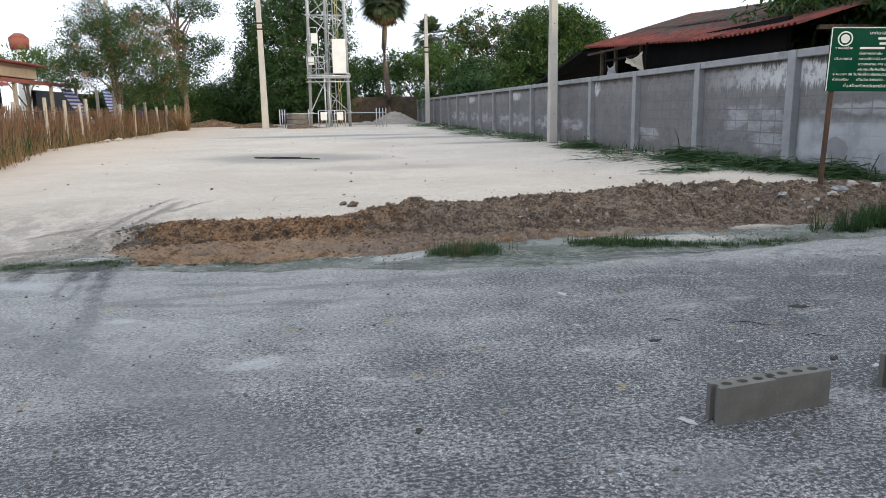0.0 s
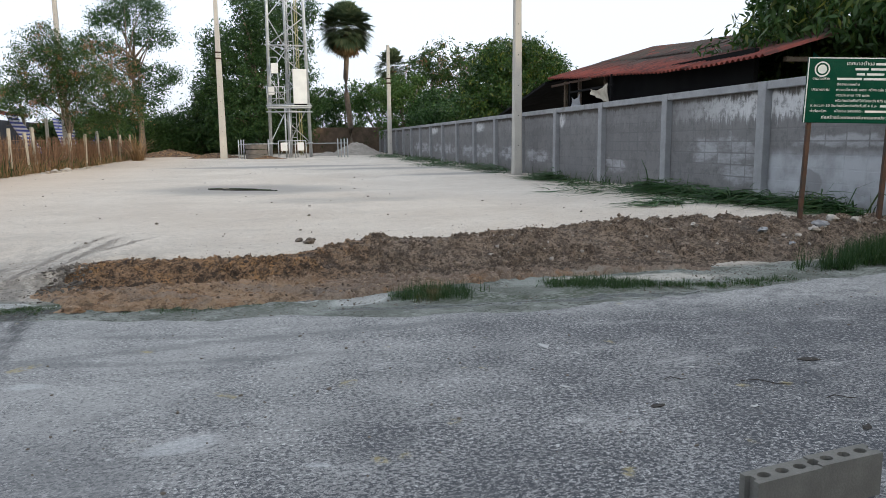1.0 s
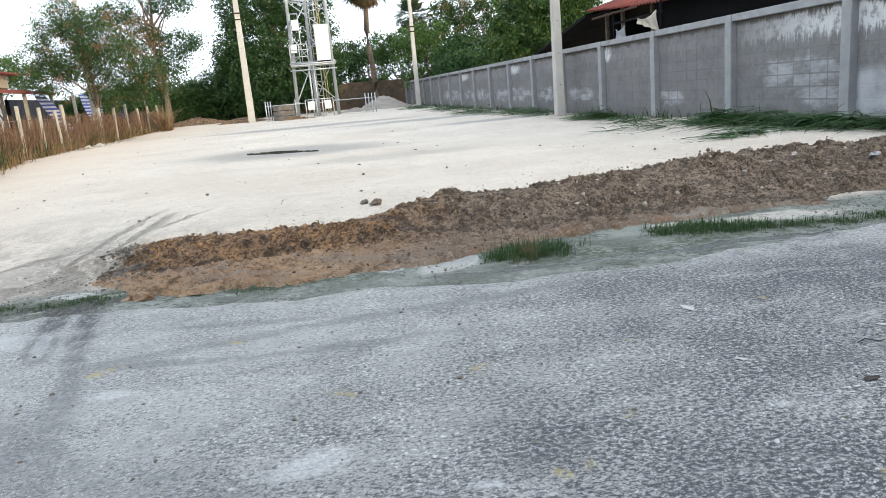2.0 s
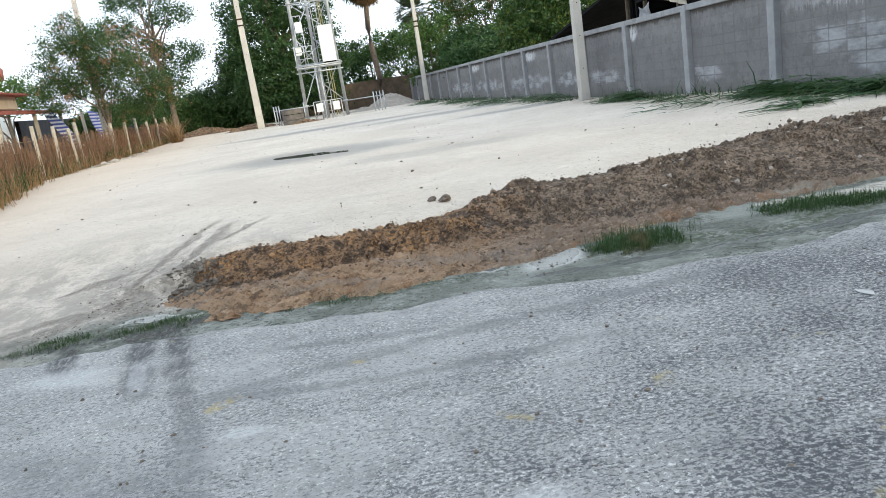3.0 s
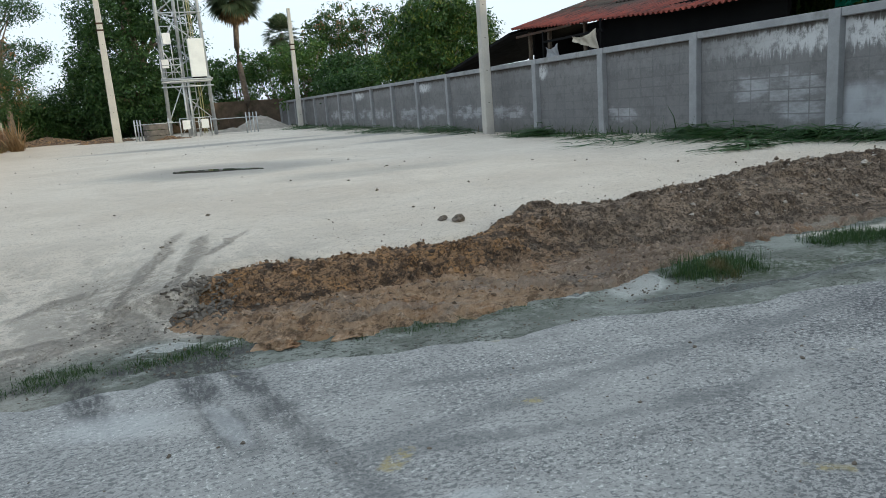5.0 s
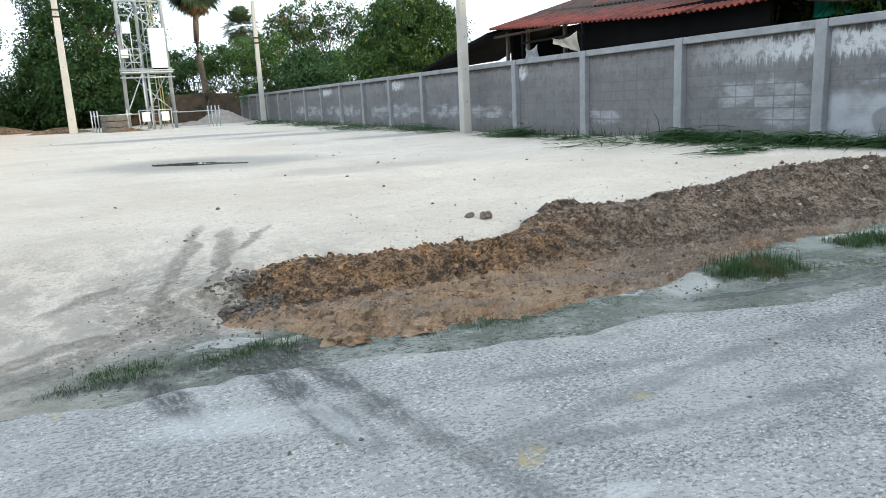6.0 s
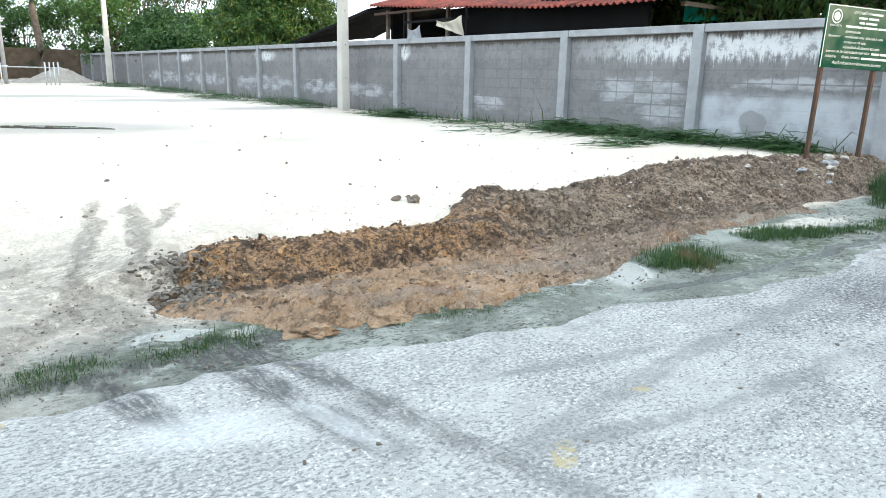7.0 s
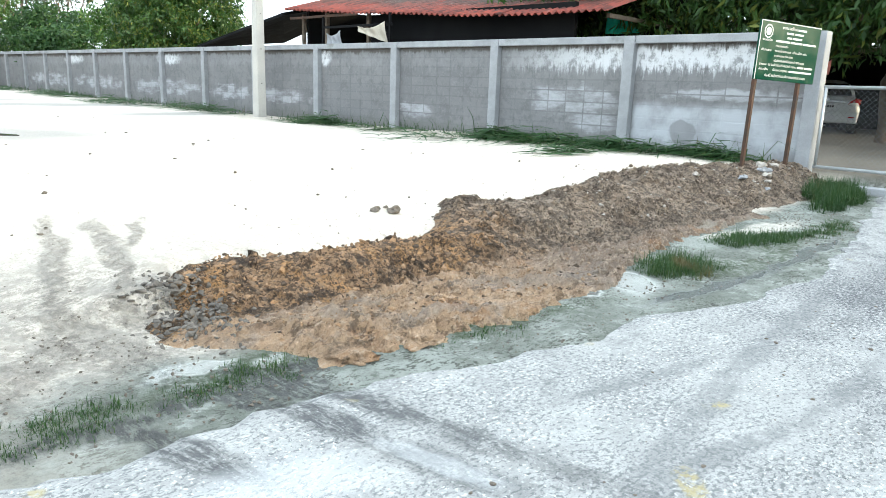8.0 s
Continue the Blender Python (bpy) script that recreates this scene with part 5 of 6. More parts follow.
# ---- the yard gate ----
def yard_gate():
    root = thing("yard_gate", "galvanised chain-link gate on a pipe frame closing the yard", "gate", (5.06, 8.86, 0.0))
    L, lo, hi = 4.6, 0.29, 1.42
    for z in (lo, hi):
        part("rail", tube((0, 0, z), (0, -L, z), 0.024, None, 8), GALV, root)
    for y in (-0.03, -1.36, -2.9, -L):
        part("upright", tube((0, y, lo), (0, y, hi), 0.022, None, 8), GALV, root)
    s = 0.075
    bm = bmesh.new()
    for sg in (1, -1):
        k = -int((hi - lo) / s) - 1 if sg > 0 else 0
        while True:
            y0 = -k * s
            pts = []
            a, b = (y0, lo), (y0 - sg * (hi - lo), hi)
            ya, yb = a[0], b[0]
            if (sg > 0 and y0 < -L) or (sg < 0 and y0 - 0 < -L - (hi - lo)):
                break
            t0, t1 = 0.0, 1.0
            for lim, side in ((0.0, 1), (-L, -1)):
                fa, fb = side * (lim - ya), side * (lim - yb)
                if fa < 0 and fb < 0:
                    t1 = -1
                elif fa < 0:
                    t0 = max(t0, fa / (fa - fb))
                elif fb < 0:
                    t1 = min(t1, fa / (fa - fb))
            if t1 > t0:
                p = [(0.004 * sg, ya + (yb - ya) * t, lo + (hi - lo) * t) for t in (t0, t1)]
                add_tube(bm, p[0], p[1], 0.0015, None, 4, False)
            k += 1
            if k > 400:
                break
    part("mesh", bm, WIRE, root, "chain-link wire mesh")
    board = part("number_board", box((-0.02, -1.36, 1.16), (-0.008, -0.95, 1.38), 0.003, 1), WHITE, root, "white board with hand-painted orange strokes")
    for i, (y, z0, z1) in enumerate(((-1.0, 1.21, 1.34), (-1.08, 1.20, 1.34), (-1.16, 1.20, 1.34), (-1.25, 1.20, 1.35))):
        part("stroke", box((-0.0225, y - 0.035, z0), (-0.0205, y - 0.012, z1)), ORANGE, board)
    return root


ORANGE = plain("orange_paint", (0.55, 0.22, 0.05), (0.45, 0.18, 0.04), 20, 0.6)
yard_gate()
kerb = tagged(part("kerb", box((4.92, 4.4, -0.05), (5.22, 8.35, 0.075), 0.015, 2), CONCRETE), "low cracked concrete kerb under the gate", "kerb", kind="structure")


# ---- the parked car ----
CARPAINT = plain("white_car_paint", (0.68, 0.69, 0.70), (0.64, 0.65, 0.66), 2, 0.25, 0, 0.0, 50, spec=0.6)
TAIL = plain("red_lens", (0.35, 0.015, 0.015), (0.25, 0.01, 0.01), 8, 0.15, 0, 0.0, 50, spec=0.6)
TYRE = plain("tyre_rubber", (0.02, 0.02, 0.02), (0.03, 0.03, 0.03), 8, 0.8)
DARKGLASS = plain("dark_glass", (0.012, 0.014, 0.016), (0.016, 0.018, 0.02), 3, 0.06, 0, 0.0, 50, spec=0.7)
CHROME = plain("chrome", (0.6, 0.6, 0.6), (0.55, 0.55, 0.55), 5, 0.15, 1.0, 0.0)


def loft(sections, name):
    """A smooth hull through closed rings of points."""
    n = len(sections[0])
    v = [p for s in sections for p in s]
    f = [(i * n + k, i * n + (k + 1) % n, (i + 1) * n + (k + 1) % n, (i + 1) * n + k) for i in range(len(sections) - 1) for k in range(n)]
    f += [tuple(range(n))[::-1], tuple(range((len(sections) - 1) * n, len(sections) * n))]
    return mesh(name, v, f, True)


def ring(x, w, z0, z1, tuck=0.9, n=24, p=4.0):
    out = []
    for k in range(n):
        t = 2 * math.pi * k / n
        c, s = math.cos(t), math.sin(t)
        yy = math.copysign(abs(c) ** (2 / p), c) * w / 2
        zz = math.copysign(abs(s) ** (2 / p), s)
        out.append((x, yy * (1 if zz < 0.2 else 1 - (1 - tuck) * zz), (z0 + z1) / 2 + zz * (z1 - z0) / 2))
    return out


def sedan():
    root = thing("car", "white saloon car parked in shade, rear to the gate", "car", (15.45, 11.85, float(ground_z(15.6, 11.2))), 20)
    part("body", loft([ring(0.0, 1.42, 0.42, 0.86), ring(0.06, 1.62, 0.32, 1.0), ring(0.3, 1.68, 0.28, 1.04), ring(1.0, 1.69, 0.26, 1.0), ring(3.0, 1.69, 0.25, 0.96), ring(3.9, 1.64, 0.28, 0.88), ring(4.25, 1.45, 0.36, 0.72)], "body"), CARPAINT, root)
    cabin = part("cabin", loft([ring(0.45, 1.40, 0.9, 1.02, 0.9), ring(0.95, 1.42, 0.9, 1.40, 0.82), ring(1.5, 1.42, 0.9, 1.48, 0.82), ring(2.3, 1.42, 0.9, 1.46, 0.82), ring(3.0, 1.40, 0.9, 1.0, 0.9)], "cabin"), CARPAINT, root)
    part("rear_window", mesh("rear_window", [(0.47, -0.62, 1.04), (0.47, 0.62, 1.04), (0.87, 0.52, 1.37), (0.87, -0.52, 1.37)], [(0, 1, 2, 3)]), DARKGLASS, cabin)
    part("bumper", box((-0.07, -0.78, 0.30), (0.25, 0.78, 0.60), 0.06, 3), CARPAINT, root)
    for sg in (-1, 1):
        part("tail_light", loft([[(-0.005 + 0.11 * (abs(y) > 0.75), y * sg, z) for y, z in ((0.50, 0.80), (0.60, 0.76), (0.80, 0.80), (0.83, 0.92), (0.70, 0.97), (0.55, 0.88))], [(0.22, y * sg, z) for y, z in ((0.50, 0.80), (0.60, 0.76), (0.80, 0.80), (0.83, 0.92), (0.70, 0.97), (0.55, 0.88))]], "tail_light"), TAIL, root)
        part("exhaust_reflector", box((-0.078, sg * 0.62 - 0.07, 0.44), (-0.06, sg * 0.62 + 0.07, 0.48)), TAIL, root)
        for x in (0.75, 3.35):
            wheel = part("wheel", tube((x, sg * 0.62, 0.30), (x, sg * 0.82, 0.30), 0.30, None, 20), TYRE, root)
            part("rim", tube((x, sg * 0.80, 0.30), (x, sg * 0.83, 0.30), 0.19, None, 16), CHROME, wheel)
    part("boot_trim", box((-0.045, -0.42, 0.845), (-0.01, 0.42, 0.885), 0.008, 1), CHROME, root)
    plate = part("plate", box((-0.04, -0.22, 0.68), (-0.01, 0.22, 0.80), 0.005, 1), WHITE, root)
    for i in range(6):
        part("plate_bar", box((-0.043, -0.17 + 0.06 * i, 0.71), (-0.0405, -0.13 + 0.06 * i, 0.77)), SHADEBLACK, plate)
    part("badge", tube((-0.035, 0, 0.93), (-0.005, 0, 0.93), 0.05, None, 12), CHROME, root)
    return root


sedan()


# ---- the stick fence on the west side ----
FENCE_POST = plain("fence_concrete", (0.42, 0.38, 0.31), (0.34, 0.31, 0.26), 5, 0.9, 0, 0.4, 50, (0.22, 0.19, 0.15))
fence = thing("stick_fence", "rough fence of dry sticks and wire between concrete posts", "fence")


def fence_x(y):
    return float(np.interp(y, (15, 23.8, 27.4, 30.5, 33, 37, 51, 58), (-9.2, -11.3, -11.75, -11.9, -11.6, -11.6, -12.2, -12.6)))


for i, y in enumerate((16.6, 20.2, 23.6, 27.0, 29.2, 31.0, 31.6, 35.4, 38.0, 41.0, 44.2, 47.5, 51.0)):
    hgt = 1.62 + 0.12 * math.sin(i * 2.3)
    p = part("post", box((-0.055, -0.055, -0.3), (0.055, 0.055, hgt), 0.012, 1), FENCE_POST, fence)
    p.matrix_world = pose(fence_x(y) + 0.02, y, 0.28, 1.5 * math.sin(i), 2 * math.cos(i * 1.7), 8 * i)
rng = random.Random(11)
for seg in range(12):
    y0, y1 = 15.5 + 3.1 * seg, 15.5 + 3.1 * (seg + 1)
    bm = bmesh.new()
    for k in range(210):
        y = rng.uniform(y0, y1)
        x = fence_x(y) + rng.gauss(0, 0.05)
        h = rng.uniform(0.75, 1.45) * (0.55 if seg == 0 else 1)
        lean = rng.gauss(0, 0.10)
        add_tube(bm, (x, y, 0.18), (x + rng.gauss(0, 0.05), y + lean, 0.26 + h), rng.uniform(0.008, 0.018), 0.006, 4, False)
    for z in (0.6, 1.0, 1.3):
        add_tube(bm, (fence_x(y0), y0, 0.28 + z * 0.95), (fence_x(y1), y1, 0.28 + z * 0.95), 0.012, None, 4, False)
    part("stick_panel", bm, STICKS, fence, "dry brown sticks woven in wire")


# ---- the house and stalls beyond the fence ----
CREAM = plain("cream_render", (0.62, 0.55, 0.42), (0.55, 0.48, 0.37), 2, 0.9, 0, 0.2, 50, (0.42, 0.36, 0.28))
REDTRIM = plain("red_roof_edge", (0.30, 0.10, 0.07), (0.24, 0.08, 0.06), 4, 0.7, 0, 0.1, 40)
# dark tone that puts the porch's shade into the wall colour
SHADEWALL = plain("shade_dark_wall", (0.07, 0.07, 0.08), (0.05, 0.05, 0.055), 2, 0.9, 0, 0.1, 30)


def house():
    root = thing("house", "low cream house with red-edged roofs and a deep shaded porch", "house")
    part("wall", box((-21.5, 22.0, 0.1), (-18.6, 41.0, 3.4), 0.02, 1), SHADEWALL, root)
    # added panel, dark in colour to stand for shade past the porch
    part("rear_wall", box((-17.2, 41.02, 0.1), (-17.0, 53.0, 2.7), 0.02, 1), SHADEWALL, root, "dark panel standing in for the shade behind the stalls")
    part("upper_wall", box((-21.0, 22.5, 3.15), (-16.3, 39.5, 3.74), 0.01, 1), CREAM, root)
    porch = part("porch_roof", mesh("porch_roof", [(-14.9, 22, 2.86), (-18.8, 22, 3.3), (-18.8, 41, 3.3), (-14.9, 41, 2.86), (-14.9, 22, 2.78), (-18.8, 22, 3.2), (-18.8, 41, 3.2), (-14.9, 41, 2.78)],
                                           [(0, 3, 2, 1), (4, 5, 6, 7), (0, 4, 7, 3), (0, 1, 5, 4), (3, 7, 6, 2)]), REDTRIM, root)
    part("fascia", box((-14.92, 22, 2.74), (-14.86, 41, 2.9), 0.005, 1), REDTRIM, porch)
    part("roof", mesh("roof", [(-15.8, 22, 3.80), (-19, 22, 4.1), (-22.2, 22, 3.80), (-15.8, 40, 3.80), (-19, 40, 4.1), (-22.2, 40, 3.80), (-15.8, 22, 3.72), (-22.2, 22, 3.72), (-15.8, 40, 3.72), (-22.2, 40, 3.72)],
                          [(0, 3, 4, 1), (1, 4, 5, 2), (6, 7, 9, 8), (0, 6, 8, 3), (2, 5, 9, 7), (0, 1, 2, 7, 6), (3, 8, 9, 5, 4)]), REDTRIM, root)
    for y in (25.5, 29.5, 33.5, 37.5, 40.9, 44.3, 50.1):
        part("porch_post", box((-15.1, y - 0.07, 0.1), (-14.96, y + 0.07, 2.8), 0.01, 1), FENCE_POST, root)
    # front room with its own lean-to roof
    part("front_room", box((-14.6, 22.6, 0.1), (-12.9, 26.4, 2.35), 0.02, 1), CREAM, root, "cream rendered front room")
    part("front_roof", box((-14.9, 22.2, 2.36), (-12.6, 26.8, 2.46), 0.01, 1), REDTRIM, root)
    win = part("window", box((-12.905, 23.6, 0.95), (-12.88, 24.8, 1.95), 0.005, 1), DARKGLASS, root)
    for y in (23.6, 24.2, 24.78):
        part("frame", box((-12.885, y - 0.03, 0.95), (-12.86, y + 0.03, 1.95)), GALV, win)
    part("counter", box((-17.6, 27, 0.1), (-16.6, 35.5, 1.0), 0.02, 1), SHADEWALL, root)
    for i, y in enumerate((27.6, 29.4, 31.2, 33.0)):
        part("stored_box", box((-17.3, y, 1.0), (-16.8, y + 0.9, 1.5 + 0.2 * (i % 2)), 0.02, 1), (WHITE, SHADEWALL, CREAM, SHADEWALL)[i], root)
    return root


house()


def tarp_material():
    n = Nodes("striped_tarpaulin")
    y, z = n.split(n.pos)[1], n.split(n.pos)[2]
    s = n.math("SINE", n.math("MULTIPLY", z, 36.0))
    c = n.mix(n.ramp(s, -0.12, 0.12), (0.05, 0.07, 0.36), (0.62, 0.63, 0.68))
    c = n.mix(n.ramp(n.noise(3, 4), 0.4, 0.8, 0, 0.4), c, (0.22, 0.22, 0.30))
    return n.done(c, 0.5, 0, 0.4)


TARP = tarp_material()
BLUETARP = plain("blue_tarpaulin", (0.035, 0.045, 0.28), (0.06, 0.08, 0.36), 3, 0.5, 0, 0.3, 20)


def tarpaulin(corners, at, label, material, folds=7, amp=0.06):
    """A hanging sheet with folds, between four corners (top a, top b, bottom b, bottom a)."""
    a, b, c, d = (Vector(p) for p in corners)
    n, m = 28, 18
    v = []
    nrm = (b - a).cross(d - a).normalized()
    for j in range(m + 1):
        for i in range(n + 1):
            u, w = i / n, j / m
            p = (a * (1 - u) + b * u) * (1 - w) + (d * (1 - u) + c * u) * w
            p += nrm * amp * (math.sin(u * folds * 6.283 + 2 * w) * (0.3 + 0.7 * w) + 0.6 * math.sin(w * 5 + u * 3))
            p.z -= 0.10 * math.sin(math.pi * u) * (1 - w)
            v.append(p)
    w1 = n + 1
    f = [(j * w1 + i, j * w1 + i + 1, (j + 1) * w1 + i + 1, (j + 1) * w1 + i) for j in range(m) for i in range(n)]
    ob = tagged(part("tarpaulin", mesh("tarpaulin", v, f, True), material), label, "tarpaulin", group="tarpaulins under the porch")
    ob.modifiers.new("thick", "SOLIDIFY").thickness = 0.006
    return ob


tarpaulin([(-14.75, 37.7, 2.80), (-14.75, 39.0, 2.80), (-14.6, 42.2, 0.95), (-14.6, 40.4, 0.95)], None, "blue and white striped tarpaulin slanting from the porch roof", TARP)
tarpaulin([(-14.75, 44.4, 2.85), (-14.75, 50.0, 2.75), (-14.6, 50.0, 1.5), (-14.6, 45.2, 1.25)], None, "blue and white striped tarpaulin tied up between poles", TARP, 9)
tarpaulin([(-14.7, 50.2, 2.05), (-14.5, 57.0, 1.95), (-14.4, 57.0, 1.3), (-14.5, 50.2, 1.25)], None, "plain blue tarpaulin tied low along the stall", BLUETARP, 6)


def water_tank():
    root = thing("water_tank", "small red water tank on a distant white stand", "water tank", (-24.6, 60.0, 0.2))
    part("stand", tube((0, 0, -0.2), (0, 0, 6.1), 0.45, 0.40, 12), WHITE, root)
    bm = bmesh.new()
    add_tube(bm, (0, 0, 6.1), (0, 0, 6.9), 0.62, 0.70, 14)
    add_tube(bm, (0, 0, 6.9), (0, 0, 7.25), 0.70, 0.30, 14)
    part("tank", bm, REDTRIM, root)
    return root


water_tank()
tree("feathery_tree", "pale feathery tree showing over the house roof", (-21.5, 52, 0.2), [blob(0, 0, 4.6, 1.8, 1.5, 0.9), blob(1.4, 0, 4.0, 1.4, 1.2, 0.8), blob(-1.6, 0, 4.2, 1.2, 1.2, 0.7)], 0.2, 4200, LEAF_LIGHT, 0.14, 15, 0.5)

# ---- back boundary ----
BROWNBLOCK = plain("mossy_brown_block", (0.17, 0.125, 0.09), (0.11, 0.085, 0.065), 2.5, 0.95, 0, 0.6, 30, (0.05, 0.06, 0.035), 0.02)
back = tagged(new("wall_north"), "weathered brown block wall behind the tower", "wall", kind="structure")
part("panel", box((-24, 62.3, -0.2), (8, 62.42, 2.55)), BROWNBLOCK, back)
rng = random.Random(4)
for row in range(6):
    for col in range(13):
        x = -2.4 + col * 0.62 + 0.31 * (row % 2)
        part("block", box((x, 62.27 - rng.uniform(0, 0.012), 0.15 + 0.4 * row), (x + 0.59, 62.31, 0.52 + 0.4 * row)), BROWNBLOCK, back)

# unseen plain wall added across the road, behind the walk, to block low light
front = tagged(part("wall_south", box((-45, -9.4, -0.1), (45, -9.0, 4.0)), SHADEWALL), "plain dark wall across the road, unseen, added to block low light", "wall", kind="structure")

# ---- gravel pile, earth and ring by the tower ----
GRAVEL = plain("grey_gravel", (0.36, 0.33, 0.29), (0.27, 0.245, 0.215), 3, 0.95, 0, 0.9, 18, None, 0.05)


def heap(name, label, cx, cy, r, h, material, seed, squash=1.0, step=0.07):
    xs, ys = np.arange(cx - r, cx + r, step), np.arange(cy - r * squash, cy + r * squash, step)
    gx, gy = np.meshgrid(xs, ys)

    def top(x, y):
        d = math.hypot((x - cx) / r, (y - cy) / (r * squash))
        base = float(ground_z(x, y))
        return base - 0.06 + h * max(0, 1 - d) ** 1.1 * (1 + 0.25 * fbm(x, y, seed, 3, 1.3)) + 0.05 * fbm(x, y, seed, 3, 6) * (1 if d < 1 else 0)

    gz = np.vectorize(top)(gx, gy)
    n, w = gx.shape
    i = (np.arange(n - 1)[:, None] * w + np.arange(w - 1)[None]).ravel()
    return tagged(part(name, mesh(name, np.stack([gx, gy, gz], -1).reshape(-1, 3), np.stack([i, i + 1, i + w + 1, i + w], -1), True), material), label, "heap", kind="stuff")


heap("gravel_pile", "pile of grey gravel at the far end of the wall", 2.5, 53.5, 2.1, 1.05, GRAVEL, 2)
heap("gravel_pile", "low spread of grey gravel before the pile", 0.4, 51.6, 1.5, 0.32, GRAVEL, 3)
heap("earth_heap", "low heap of orange earth and weeds by the pole", -6.8, 49.6, 2.0, 0.45, EARTH, 5, 0.6)
heap("earth_heap", "low bank of earth along the back boundary", -10.5, 55.0, 3.0, 0.55, EARTH, 6, 0.5)
heap("earth_heap", "weedy earth heap beside the tower fence", -3.6, 45.9, 1.5, 0.25, EARTH, 7, 0.5)

WEATHERED = plain("weathered_concrete", (0.17, 0.15, 0.13), (0.11, 0.10, 0.09), 4, 0.95, 0, 0.5, 40)
ring_pile = thing("concrete_ring", "stack of weathered concrete well rings by the tower fence", "concrete ring", (-4.2, 46.3, 0.36))
for k in range(3):
    bm = bmesh.new()
    n = 24
    for (ra, rb, za, zb) in ((0.64, 0.64, 0, 0.27), (0.64, 0.54, 0.27, 0.27), (0.54, 0.54, 0.27, 0)):
        lo = [bm.verts.new((ra * math.cos(6.2832 * i / n), ra * math.sin(6.2832 * i / n), za + 0.31 * k)) for i in range(n)]
        hi = [bm.verts.new((rb * math.cos(6.2832 * i / n), rb * math.sin(6.2832 * i / n), zb + 0.31 * k + (0.001 if ra != rb else 0.0))) for i in range(n)]
        for i in range(n):
            bm.faces.new((lo[i], lo[(i + 1) % n], hi[(i + 1) % n], hi[i]))
    part("ring", bm, WEATHERED, ring_pile)


# ---- the yard behind the gate ----
CANVAS = plain("torn_canvas", (0.50, 0.45, 0.36), (0.40, 0.36, 0.29), 5, 0.9, 0, 0.3, 30)
CLOTHBLUE = plain("pale_blue_cloth", (0.35, 0.42, 0.55), (0.28, 0.34, 0.48), 6, 0.8, 0, 0.2, 40)
CLOTHPINK = plain("faded_pink_cloth", (0.45, 0.30, 0.38), (0.38, 0.26, 0.33), 6, 0.8, 0, 0.2, 40)
GREENNET = plain("green_netting", (0.03, 0.32, 0.20), (0.04, 0.40, 0.27), 9, 0.6, 0, 0.3, 40)
PINE = plain("orange_planks", (0.42, 0.22, 0.10), (0.50, 0.28, 0.13), 9, 0.7, 0, 0.3, 40)
PALEROOF = plain("pale_sheeting", (0.55, 0.56, 0.55), (0.45, 0.46, 0.45), 4, 0.6, 0, 0.1, 40)


def carport():
    root = thing("carport", "dark open carport with a pale corrugated roof edge", "carport", (0, 0, 0.3))
    part("roof", corrugated(14.2, 21.0, 3.5, 14.5, lambda x, y: 2.27 + 0.05 * (x - 14), 0.2, 0.03, 4, "roof"), PALEROOF, root)
    # near-black walls carry the carport's shade in their colour
    part("rear_wall", box((20.8, 3.0, -0.3), (20.95, 15.0, 2.7)), SHADEBLACK, root)
    part("side_wall", box((12.0, 14.5, -0.3), (20.95, 14.65, 2.6)), SHADEBLACK, root)
    for x, y in ((14.5, 9.0), (14.5, 5.2), (14.5, 13.8), (17, 9.4)):
        part("post", tube((x, y, -0.3), (x, y, 2.2), 0.06, None, 8), BARK, root)
    part("beam", box((14.4, 3.6, 2.12), (14.52, 14.4, 2.24), 0.01, 1), BARK, root)
    return root


carport()
yardtree = thing("tree_stump_post", "rough tree trunk used as a carport post", "post", (13.2, 9.9, 0.3))
bm = bmesh.new()
add_path(bm, [Vector((0, 0, -0.3)), Vector((0.05, 0, 0.7)), Vector((-0.04, 0.05, 1.4)), Vector((0.05, 0, 2.0))], [0.2, 0.16, 0.15, 0.15], 9)
part("trunk", bm, BARK, yardtree)


def hung_cloth(corners, label, material, name="hung_cloth"):
    ob = tarpaulin(corners, None, label, material, 3, 0.03)
    ob.name = name
    tagged(ob, label, "cloth", "washing in the yard")
    return ob


hung_cloth([(11.7, 9.42, 1.32), (11.85, 9.2, 1.32), (11.8, 9.1, 0.66), (11.7, 9.36, 0.62)], "pale blue cloth hung up in the yard", CLOTHBLUE)
hung_cloth([(11.9, 9.12, 1.34), (12.0, 8.92, 1.34), (11.9, 9.1, 0.78), (11.85, 9.2, 0.78)], "faded pink cloth hung up in the yard", CLOTHPINK)
hung_cloth([(9.05, 10.34, 2.0), (9.2, 10.05, 2.0), (9.2, 10.05, 1.72), (9.05, 10.34, 1.74)], "small red cloth under the mango leaves", REDTRIM)
hung_cloth([(7.6, 14.1, 2.95), (7.9, 13.75, 2.8), (8.05, 13.55, 2.5), (7.55, 14.1, 2.45)], "torn bright green netting over the wall", GREENNET)
hung_cloth([(5.70, 19.15, 2.74), (5.70, 20.2, 2.66), (5.69, 20.1, 2.52), (5.69, 19.0, 2.22)], "torn beige canvas hanging under the shed roof", CANVAS)
hung_cloth([(5.70, 20.9, 2.58), (5.70, 21.5, 2.52), (5.69, 21.4, 2.2), (5.69, 20.8, 2.2)], "grey rag hanging under the shed roof", CONCRETE)

